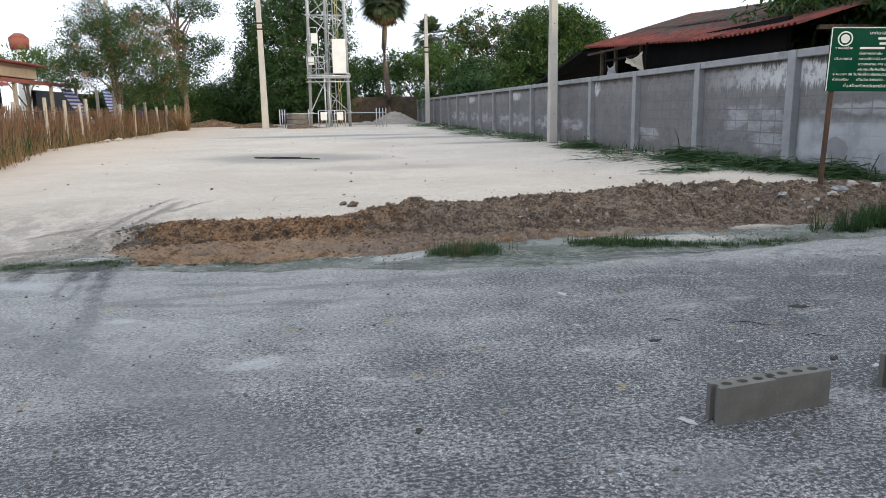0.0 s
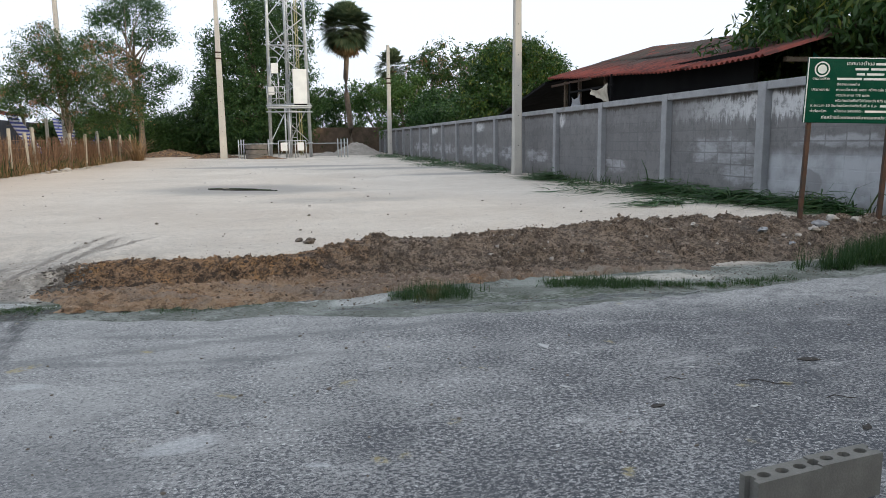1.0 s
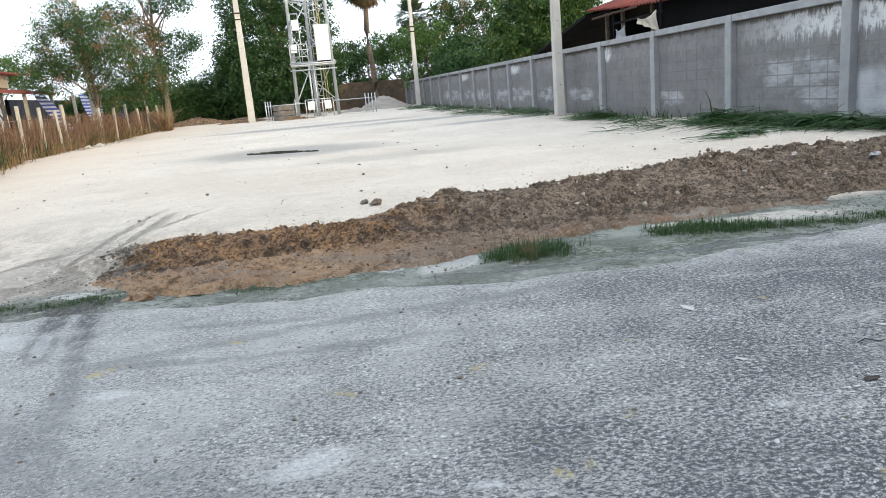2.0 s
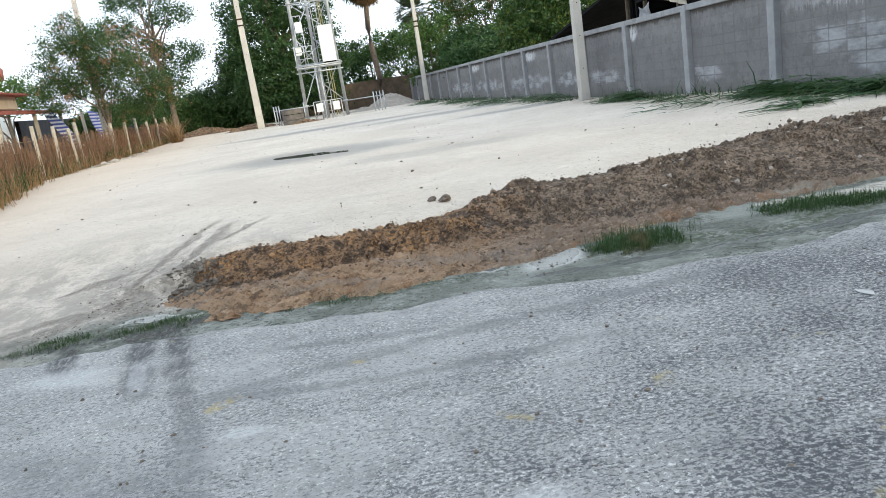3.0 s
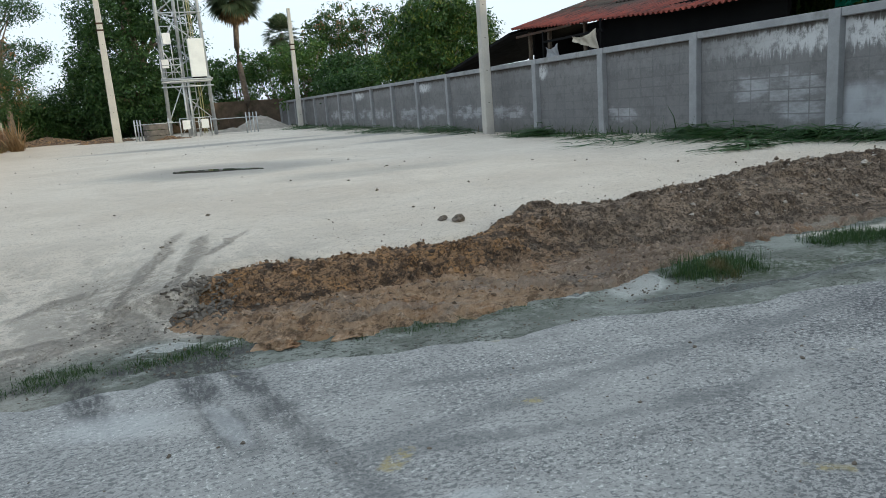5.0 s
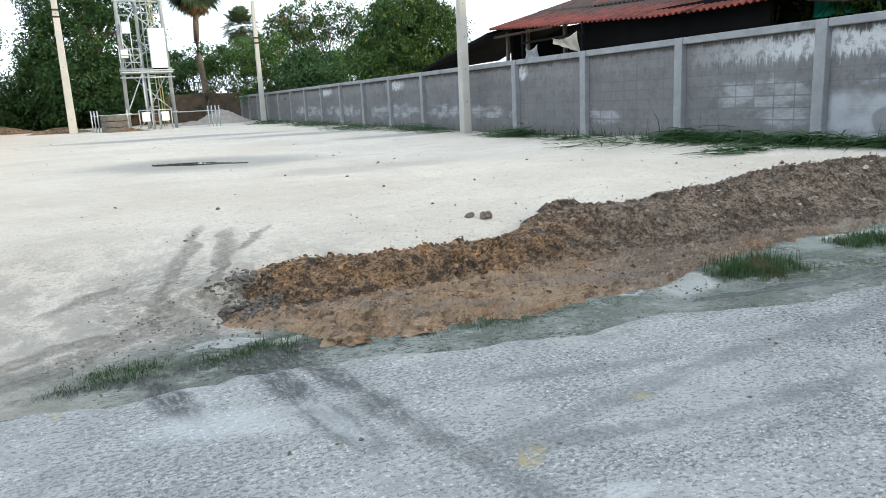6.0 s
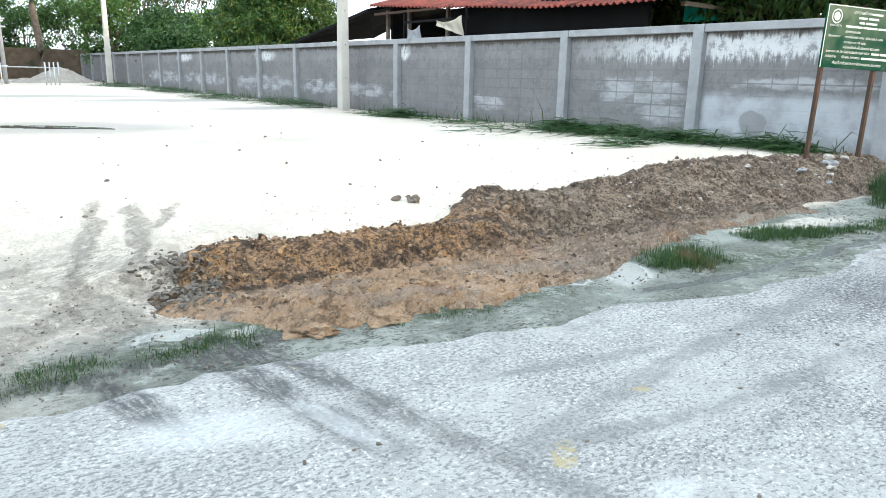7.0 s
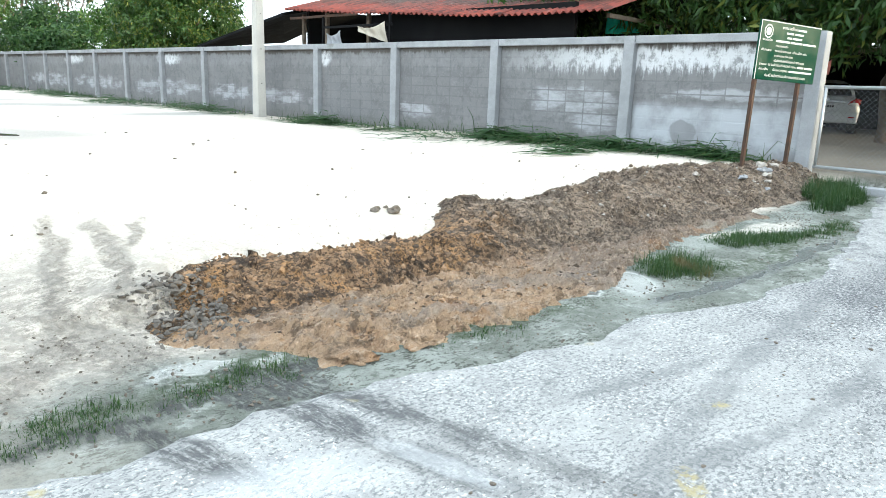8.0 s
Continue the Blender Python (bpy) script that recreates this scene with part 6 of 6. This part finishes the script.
bench = thing("bench", "low bench of orange-brown planks in the yard", "bench", (9.35, 7.75, float(ground_z(9.3, 7.8))), 40)
for k in range(4):
    part("plank", box((-0.45 + 0.23 * k, -0.8, 0.40), (-0.25 + 0.23 * k, 0.8, 0.45), 0.006, 1), PINE, bench)
for x, y in ((-0.4, -0.7), (0.4, -0.7), (-0.4, 0.7), (0.4, 0.7)):
    part("leg", box((x - 0.04, y - 0.04, -0.02), (x + 0.04, y + 0.04, 0.40), 0.005, 1), BARK, bench)
crate = thing("crate", "blue plastic crate among yard clutter", "crate", (11.4, 8.6, float(ground_z(11.4, 8.6))))
part("body", box((-0.25, -0.2, 0), (0.25, 0.2, 0.42), 0.02, 2), BLUETARP, crate)
part("rim", box((-0.27, -0.22, 0.40), (0.27, 0.22, 0.44), 0.008, 1), BLUETARP, crate)
cement = thing("sack", "pale sack on the yard floor", "sack", (10.3, 8.5, float(ground_z(10.3, 8.5))))
part("bag", lump_mesh(0.3, 4, 0.45, 2), PALEROOF, cement)


# ---- grass, cut stalks and weeds ----
def blades(name, label, spots, length, width, material, seed, lean=0.5, category="grass", kind="stuff"):
    """Bent blades: two quads each, rooted at the given spots."""
    rng = np.random.default_rng(seed)
    p = np.array(spots)
    n = len(p)
    az = rng.uniform(0, 6.283, n)
    ln = np.abs(rng.normal(0.7, lean * 0.7, n))
    L = length * rng.uniform(0.25, 1.2, n)
    h = np.stack([np.cos(az), np.sin(az), np.zeros(n)], -1)
    s = np.stack([-np.sin(az), np.cos(az), np.zeros(n)], -1) * (width * rng.uniform(0.6, 1.2, n))[:, None] / 2
    up = np.array([0, 0, 1.0])
    m = p + h * (L * 0.5 * np.sin(ln * 0.6))[:, None] + up * (L * 0.5 * np.cos(ln * 0.6))[:, None]
    t = m + h * (L * 0.5 * np.sin(np.minimum(ln * 1.7, 2.0)))[:, None] + up * (L * 0.5 * np.cos(np.minimum(ln * 1.7, 2.0)))[:, None]
    q = np.concatenate([np.stack([p - s, p + s, m + s * 0.8, m - s * 0.8], 1), np.stack([m - s * 0.8, m + s * 0.8, t + s * 0.1, t - s * 0.1], 1)])
    return tagged(part(name, quads(name, q), material), label, category, kind=kind)


def patch(cx, cy, rx, ry, n, rng, turn=0.0, tight=0.5):
    """Rooting places in small tufts inside an ellipse."""
    c, s = math.cos(radians(turn)), math.sin(radians(turn))
    out, k = [], 0
    while len(out) < n:
        u, v = rng.gauss(0, tight), rng.gauss(0, tight)
        k += 1
        if u * u + v * v < 1:
            for _ in range(rng.randint(6, 26)):
                x = cx + c * u * rx - s * v * ry + rng.gauss(0, 0.024)
                y = cy + s * u * rx + c * v * ry + rng.gauss(0, 0.024)
                out.append((x, y, max(float(ground_z(x, y)), 0.0 if y < edge_y(x) else -9) - 0.01))
    return out


rng = random.Random(21)
blades("grass_tuft", "thick green grass tuft on the muddy verge", patch(-1.21, 7.78, 0.42, 0.30, 3800, rng, 0, 0.42), 0.115, 0.005, GRASS, 1, 1.5)
blades("grass_patch", "flat green grass patch on the verge", patch(0.28, 7.84, 0.55, 0.27, 7000, rng, -12) + patch(0.85, 7.66, 0.4, 0.10, 700, rng, -8), 0.08, 0.005, GRASS, 2, 1.25)
blades("grass_patch", "trodden olive grass at the verge edge", patch(1.7, 7.58, 0.75, 0.17, 1300, rng, 5), 0.04, 0.006, GRASS, 3, 0.9)
blades("grass_tuft", "lush green grass below the wall's end", patch(3.9, 8.2, 0.6, 0.34, 6500, rng, 6) + patch(4.3, 8.35, 0.5, 0.3, 2600, rng, 0) + patch(3.0, 8.0, 0.5, 0.18, 700, rng, 6), 0.27, 0.007, GRASS, 4, 1.3)
blades("grass_tuft", "dull green grass where the tracks leave the road", patch(-5.34, 8.12, 0.26, 0.17, 2600, rng, 10) + patch(-4.95, 8.06, 0.30, 0.11, 1000, rng, 0) + patch(-5.58, 8.0, 0.14, 0.09, 600, rng, 0) + patch(-4.55, 8.12, 0.22, 0.13, 700, rng, 0), 0.046, 0.004, GRASS, 5, 3.6)
blades("grass_tuft", "sparse low weeds in the grey verge mud", patch(-3.4, 7.86, 0.8, 0.22, 900, rng, -6) + patch(-4.5, 8.1, 0.4, 0.2, 350, rng, 0) + patch(-2.6, 7.75, 0.5, 0.12, 120, rng, 0) + patch(-7.2, 8.35, 1.2, 0.2, 700, rng, 5), 0.032, 0.004, GRASS, 6, 1.0)

# long cut stalks thrown down along the wall
def stalks(name, label, boxes, seed, length, count, height):
    r = random.Random(seed)
    q = []
    for k in range(count):
        cx, cy, rx, ry = boxes[r.randrange(len(boxes))]
        u, v = max(-1.3, min(1.3, r.gauss(0, 0.5))), max(-1.3, min(1.3, r.gauss(0, 0.5)))
        x, y = min(cx + u * rx, 4.95), cy + v * ry
        z = float(ground_z(x, y)) + 0.02 + abs(r.gauss(0, 1)) * height * max(0.1, 1 - 0.6 * (u * u + v * v))
        L, a, w = length * r.uniform(0.4, 1.2), r.gauss(2.2, 1.1), r.uniform(0.010, 0.022)
        d = np.array([math.cos(a), math.sin(a), r.gauss(0.0, 0.12)])
        s = np.array([-math.sin(a), math.cos(a), r.uniform(-0.5, 0.5)]) * w
        p = np.array([x, y, z])
        for i in range(3):
            e = p + d * L / 3
            e[0] = min(e[0], 5.05)
            e[2] = max(e[2], float(ground_z(e[0], e[1])) + 0.005)
            t0, t1 = 1 - i * 0.28, 1 - (i + 1) * 0.28
            q.append([p - s * t0, p + s * t0, e + s * t1, e - s * t1])
            p = e
            d = d + np.array([0, 0, -0.16])
    return tagged(part(name, quads(name, np.array(q)), CUT), label, "cut grass", kind="stuff")


stalks("cut_grass", "heap of long green cut grass along the wall", [(4.45, 13.0, 0.55, 1.2), (4.45, 11.6, 0.5, 0.9), (4.45, 14.2, 0.45, 0.7), (4.7, 10.2, 0.25, 0.7)], 3, 0.55, 2100, 0.085)
stalks("cut_grass", "thin scatter of green cut grass on the fill", [(3.6, 15.2, 0.8, 1.2), (4.3, 17.2, 0.6, 1.2), (3.3, 11.9, 0.5, 0.5)], 4, 0.7, 260, 0.02)
stalks("cut_grass", "cut grass and weeds along the far wall", [(4.5, 26, 0.5, 2.6), (4.0, 31, 0.9, 2.2), (4.2, 38, 0.7, 3.2), (3.8, 45, 0.8, 2.6), (4.55, 20, 0.35, 1.2)], 5, 0.8, 1500, 0.10)
spots = [(4.85 - abs(rng.gauss(0, 0.12)), rng.uniform(9.3, 58), 0) for _ in range(1500)]
spots = [(x, y, float(ground_z(x, y)) - 0.02) for x, y, z in spots if noise.noise(Vector((y * 0.45, 3, 0))) > -0.05]
blades("weeds", "ragged weeds growing at the foot of the wall", spots, 0.34, 0.016, GRASS, 8, 0.5, "weeds")
blades("weeds", "tall weeds against the block wall", [(4.86, 15.25, 0.36), (4.85, 15.3, 0.36), (4.8, 9.75, 0.35), (4.82, 9.9, 0.35), (4.78, 9.5, 0.35), (4.8, 10.4, 0.35), (4.85, 17.5, 0.36), (4.85, 17.8, 0.36), (4.85, 18.3, 0.36)], 0.62, 0.03, CUT, 9, 0.25, "weeds")
spots = []
while len(spots) < 3200:
    y = rng.uniform(15.5, 52)
    x = fence_x(y) + rng.gauss(0.15, 0.18)
    if noise.noise(Vector((y * 0.7, 9, 0))) > -0.1:
        spots.append((x, y, 0.24))
blades("dry_weeds", "dry brown weeds at the foot of the stick fence", spots, 0.75, 0.016, PALM_DRY, 10, 0.5, "weeds")
blades("weeds", "dull green weeds tangled in the stick fence", [(x - 0.1, y, z) for x, y, z in spots[::3]], 1.0, 0.03, GRASS, 14, 0.4, "weeds")
# dry banana leaves by the fence's far end
spots = patch(-11.0, 46.5, 0.7, 0.5, 120, rng)
blades("dry_plant", "withered yellow plant arching over the fence end", [(x, y, 0.3) for x, y, z in spots], 1.7, 0.07, PALM_DRY, 12, 0.5, "plant")
tree("bare_tree", "half-bare sapling with rusty leaves by the fence", (-11.6, 45.0, 0.3), [blob(0, 0, 5.2, 1.4, 1.2, 1.0), blob(0.5, 0, 4.2, 1.0, 1.0, 0.8), blob(-0.6, 0, 6.2, 0.9, 0.9, 0.6)], 0.16, 1100, leafy("rusty_leaves", (0.16, 0.10, 0.05), (0.22, 0.13, 0.06), (0.12, 0.14, 0.05)), 0.07, 16, 0.45, 0.4, 2.2, 14)

# ---- clods, stones and puddles ----
STONE = plain("pale_limestone", (0.42, 0.385, 0.34), (0.30, 0.275, 0.24), 12, 0.95, 0, 0.4, 60)
GREYCLOD = plain("grey_broken_clods", (0.155, 0.137, 0.118), (0.08, 0.071, 0.062), 12, 0.97, 0, 0.4, 60)
DARKCLOD = plain("dark_crumbs", (0.15, 0.125, 0.10), (0.10, 0.085, 0.07), 12, 0.97, 0, 0.4, 60)


def on_bank(n, seed, lo=-0.15, hi=1.35):
    r = random.Random(seed)
    out = []
    while len(out) < n:
        x = r.uniform(-4.45, 4.8)
        s = r.uniform(lo, hi)
        y = foot_y(x) + s * (crest_y(x) - foot_y(x))
        out.append((x, float(y), max(bank_height(x, float(y)), float(ground_z(x, y))) - 0.004))
    return out


scatter_lumps("earth_clods", "loose crumbling clods over the earth bank", CLODS, on_bank(8000, 5, 0.02, 1.22), "clods", (0.004, 0.017), 2)
scatter_lumps("earth_clods", "larger broken clods on the earth bank", CLODS, on_bank(1300, 6, 0.05, 1.05), "clods", (0.012, 0.034), 3)
r = random.Random(57)
spots = []
for _ in range(900):
    x = r.uniform(-4.35, -0.9)
    y = float(foot_y(x)) - 0.62 * r.random() ** 0.8
    spots.append((x, y, bank_height(x, y) - 0.003))
scatter_lumps("earth_clods", "crumbled earth trodden into the apron of the bank", CLODS, spots, "clods", (0.004, 0.020), 12)
spots = []
for _ in range(800):
    x, y = r.gauss(-4.50, 0.11), r.gauss(8.86, 0.17)
    spots.append((x, y, max(bank_height(x, y), float(ground_z(x, y))) - 0.002))
scatter_lumps("rubble", "grey broken clods spilled at the end of the bank", GREYCLOD, spots, "clods", (0.005, 0.024), 13)
scatter_lumps("stones", "small pale stones mixed in the dug earth", STONE, [p for p in on_bank(620, 7, 0.1, 1.25) if p[0] > -0.5], "stones", (0.006, 0.028), 4)
r = random.Random(31)
spots = []
for _ in range(260):
    x = r.uniform(-4.6, 4.6)
    y = float(crest_y(x)) + 0.25 + abs(r.gauss(0, 0.45))
    spots.append((x, y, float(ground_z(x, y))))
for _ in range(420):
    x = r.uniform(-5.2, 2.0)
    y = float(foot_y(x)) - abs(r.gauss(0, 0.35))
    spots.append((x, y, float(ground_z(x, y))))
for _ in range(330):
    x, y = r.gauss(-4.9, 0.28), r.gauss(9.2, 0.4)
    spots.append((x, y, float(ground_z(x, y))))
scatter_lumps("crumbs", "dark crumbs scattered round the earth bank", DARKCLOD, spots, "clods", (0.003, 0.011), 5)
spots = [(x, y, float(ground_z(x, y))) for x, y in ((r.uniform(-11, 4.5), 10.5 + 28 * r.random() ** 1.7) for _ in range(260))]
scatter_lumps("stones", "stray dark stones lying on the pale fill", DARKCLOD, spots, "stones", (0.008, 0.028), 6)
spots = [(x, y, 0.0) for x, y in ((r.uniform(-7, 4.5), r.uniform(1.5, 6.9)) for _ in range(700))]
scatter_lumps("grit", "dark grit and crumbs strewn over the road", DARKCLOD, spots, "grit", (0.004, 0.014), 7)
for x, y, s in ((-2.345, 9.945, 0.038), (-2.24, 9.83, 0.052), (-2.18, 10.0, 0.022)):
    ob = part("clod", lump_mesh(s, x, 0.65, 3), DARKCLOD)
    ob.location = (x, y, float(ground_z(x, y)) + s * 0.4)
    tagged(ob, "single dark clod lying on the pale fill", "clod", "clods on the fill")
for i, (x, y) in enumerate(((-4.20, 7.99), (-3.76, 7.95))):
    bm = lump_mesh(0.115, i + 3.3, 0.34, 4)
    for v in bm.verts:
        v.co *= 1 + 0.34 * noise.noise(v.co * 30) + 0.16 * noise.noise(v.co * 90)
    ob = part("clod", bm, EARTH)
    ob.location = (x, y, float(ground_z(x, y)) + 0.005)
    tagged(ob, "dark broken cake of earth at the edge of the verge", "clod", "earth cakes by the road")
for i, (x, y, s) in enumerate(((3.7, 9.05, 0.08), (3.55, 8.95, 0.06), (4.0, 9.2, 0.07), (2.9, 9.0, 0.045), (2.2, 9.3, 0.04), (4.25, 9.1, 0.06), (3.1, 8.75, 0.04), (2.6, 9.5, 0.035))):
    ob = part("stone", lump_mesh(s, i + 1.7, 0.7, 2), STONE if i % 3 else CONCRETE)
    ob.location = (x, y, max(bank_height(x, y), float(ground_z(x, y))) + s * 0.25)
    tagged(ob, "pale broken stone lying on the dug earth", "stone", "broken stones by the sign")
for i, y in enumerate((30.6, 31.4, 32.4, 34.6, 35.4, 36.6, 37.6)):
    ob = part("stone", lump_mesh(0.16 + 0.05 * math.sin(i), i + 6.1, 0.6, 2), STONE)
    ob.location = (fence_x(y) + 0.75, y, 0.3)
    tagged(ob, "lump of pale rubble at the foot of the fence", "stone", "rubble by the fence")

WATER = Nodes("puddle_water").done((0.05, 0.05, 0.045), 0.03, 0, 0.5)


def puddle(cx, cy, rx, ry, label, seed, turn=0, lift=0.012):
    pts = []
    for k in range(40):
        t = 2 * math.pi * k / 40
        f = 1 + 0.35 * noise.noise(Vector((math.cos(t) * 1.6 + seed, math.sin(t) * 1.6, seed)))
        u, v = rx * f * math.cos(t), ry * f * math.sin(t)
        a = radians(turn)
        pts.append((cx + u * math.cos(a) - v * math.sin(a), cy + u * math.sin(a) + v * math.cos(a)))
    z = max(float(ground_z(x, y)) for x, y in pts) + lift
    v = [(x, y, z) for x, y in pts] + [(x, y, z - 0.05) for x, y in pts]
    n = len(pts)
    f = [tuple(range(n))] + [(i, n + i, n + (i + 1) % n, (i + 1) % n) for i in range(n)]
    return tagged(part("puddle", mesh("puddle", v, f), WATER), label, "puddle", "puddles", "structure")


puddle(-3.25, 18.85, 0.78, 0.13, "long thin puddle on the damp pale fill", 1, -38, 0.02)
puddle(-4.1, 19.6, 0.24, 0.11, "small puddle on the damp pale fill", 2, -20, 0.02)
puddle(-3.5, 19.35, 0.42, 0.07, "narrow puddle on the damp pale fill", 3, -36, 0.02)

r = random.Random(77)
spots = [(x, y, float(ground_z(x, y))) for x, y in ((r.uniform(-6.5, 3.0), r.uniform(7.3, 8.5)) for _ in range(2600)) if y > edge_y(x)]
scatter_lumps("mud_crumbs", "dark mud crumbs and scraps along the verge", DARKCLOD, spots, "clods", (0.003, 0.011), 9)

# ---- litter on the road ----
DARKLEAF = plain("dead_leaf", (0.022, 0.019, 0.016), (0.035, 0.028, 0.022), 20, 0.8)
PALEBIT = plain("pale_litter", (0.42, 0.42, 0.41), (0.33, 0.33, 0.32), 20, 0.8)
LEAF_LABEL, SCRAP_LABEL = "dark dead leaf lying on the road", "pale flat scrap on the road"
for i, (x, y, s, mat, lab) in enumerate(((0.54, 5.36, 0.065, DARKLEAF, LEAF_LABEL), (-0.70, 4.90, 0.04, DARKLEAF, LEAF_LABEL), (0.08, 4.43, 0.036, DARKLEAF, LEAF_LABEL), (-2.19, 4.0, 0.03, DARKLEAF, "small dark clod on the road"),
                                         (-0.88, 6.02, 0.055, PALEBIT, SCRAP_LABEL), (-1.05, 3.87, 0.045, PALEBIT, "pale flat disc stuck to the road"), (-1.04, 5.27, 0.028, PALEBIT, SCRAP_LABEL), (-0.21, 5.40, 0.025, PALEBIT, SCRAP_LABEL),
                                         (-0.24, 4.78, 0.025, PALEBIT, SCRAP_LABEL), (0.21, 4.29, 0.03, PALEBIT, SCRAP_LABEL), (-1.35, 4.58, 0.018, PALEBIT, SCRAP_LABEL))):
    bm = bmesh.new()
    n = 10
    vs = [bm.verts.new((s * (1 + 0.3 * math.sin(3 * k + i)) * math.cos(6.283 * k / n), 0.5 * s * (1 + 0.2 * math.cos(2 * k + i)) * math.sin(6.283 * k / n), 0.001 + 0.004 * math.sin(k + i) ** 2)) for k in range(n)]
    f = bm.faces.new(vs)
    ex = bmesh.ops.extrude_face_region(bm, geom=[f])
    for v in ex["geom"]:
        if isinstance(v, bmesh.types.BMVert):
            v.co.z += 0.002
    ob = part("leaf" if mat is DARKLEAF else "scrap", bm, mat)
    ob.matrix_world = pose(x, y, 0.0, 0, 0, 25 * i - 10)
    tagged(ob, lab, "litter", "litter on the road")
for i, (x, y, L, a) in enumerate(((-0.41, 5.23, 0.13, -10), (0.03, 5.06, 0.26, -28), (0.25, 4.77, 0.16, -15))):
    bm = bmesh.new()
    add_path(bm, [Vector((-L / 2, 0, 0.004)), Vector((-L / 6, 0.02, 0.012)), Vector((L / 5, -0.012, 0.008)), Vector((L / 2, 0.01, 0.004))], [0.0022, 0.003, 0.0026, 0.0015], 5)
    ob = part("twig", bm, DARKLEAF)
    ob.matrix_world = pose(x, y, 0.0, 0, 0, a)
    tagged(ob, "thin dark twig lying on the road", "twig", "litter on the road")


# ---- blocks of the wall ----
block_bm = box((0, 0, 0), (0.012, 0.376, 0.176), 0.0015, 1)
BLOCK_MESH = bpy.data.meshes.new("block")
block_bm.to_mesh(block_bm and BLOCK_MESH)
block_bm.free()
BLOCK_MESH.materials.append(BLOCKFACE)
rest = []
for k in range(BAYS):
    for row in range(9):
        z = TOP - 0.135 - 0.2 * (row + 1) + rise(10.5 + BAY * k)
        for col in range(7):
            y = 9.1 + BAY * k + 0.004 + 0.4 * col
            out = WALL_X + 0.1025 - 0.0008 * math.sin(13.7 * row + 7.1 * col + k)
            if k < 4:
                ob = part("block", BLOCK_MESH, None, wall)
                ob.location = (out, y + 0.006, z + 0.006)
            else:
                rest.append((out, y, z))
v, f = [], []
for x, y, z in rest:
    o = len(v)
    v += [(x, y, z), (x, y + 0.388, z), (x, y + 0.388, z + 0.188), (x, y, z + 0.188), (x + 0.012, y - 0.004, z - 0.004), (x + 0.012, y + 0.392, z - 0.004), (x + 0.012, y + 0.392, z + 0.192), (x + 0.012, y - 0.004, z + 0.192)]
    f += [(o, o + 3, o + 2, o + 1), (o, o + 1, o + 5, o + 4), (o + 1, o + 2, o + 6, o + 5), (o + 2, o + 3, o + 7, o + 6), (o + 3, o, o + 4, o + 7)]
tagged(part("far_blocks", mesh("far_blocks", v, f), FARFACE, wall), kind="stuff")
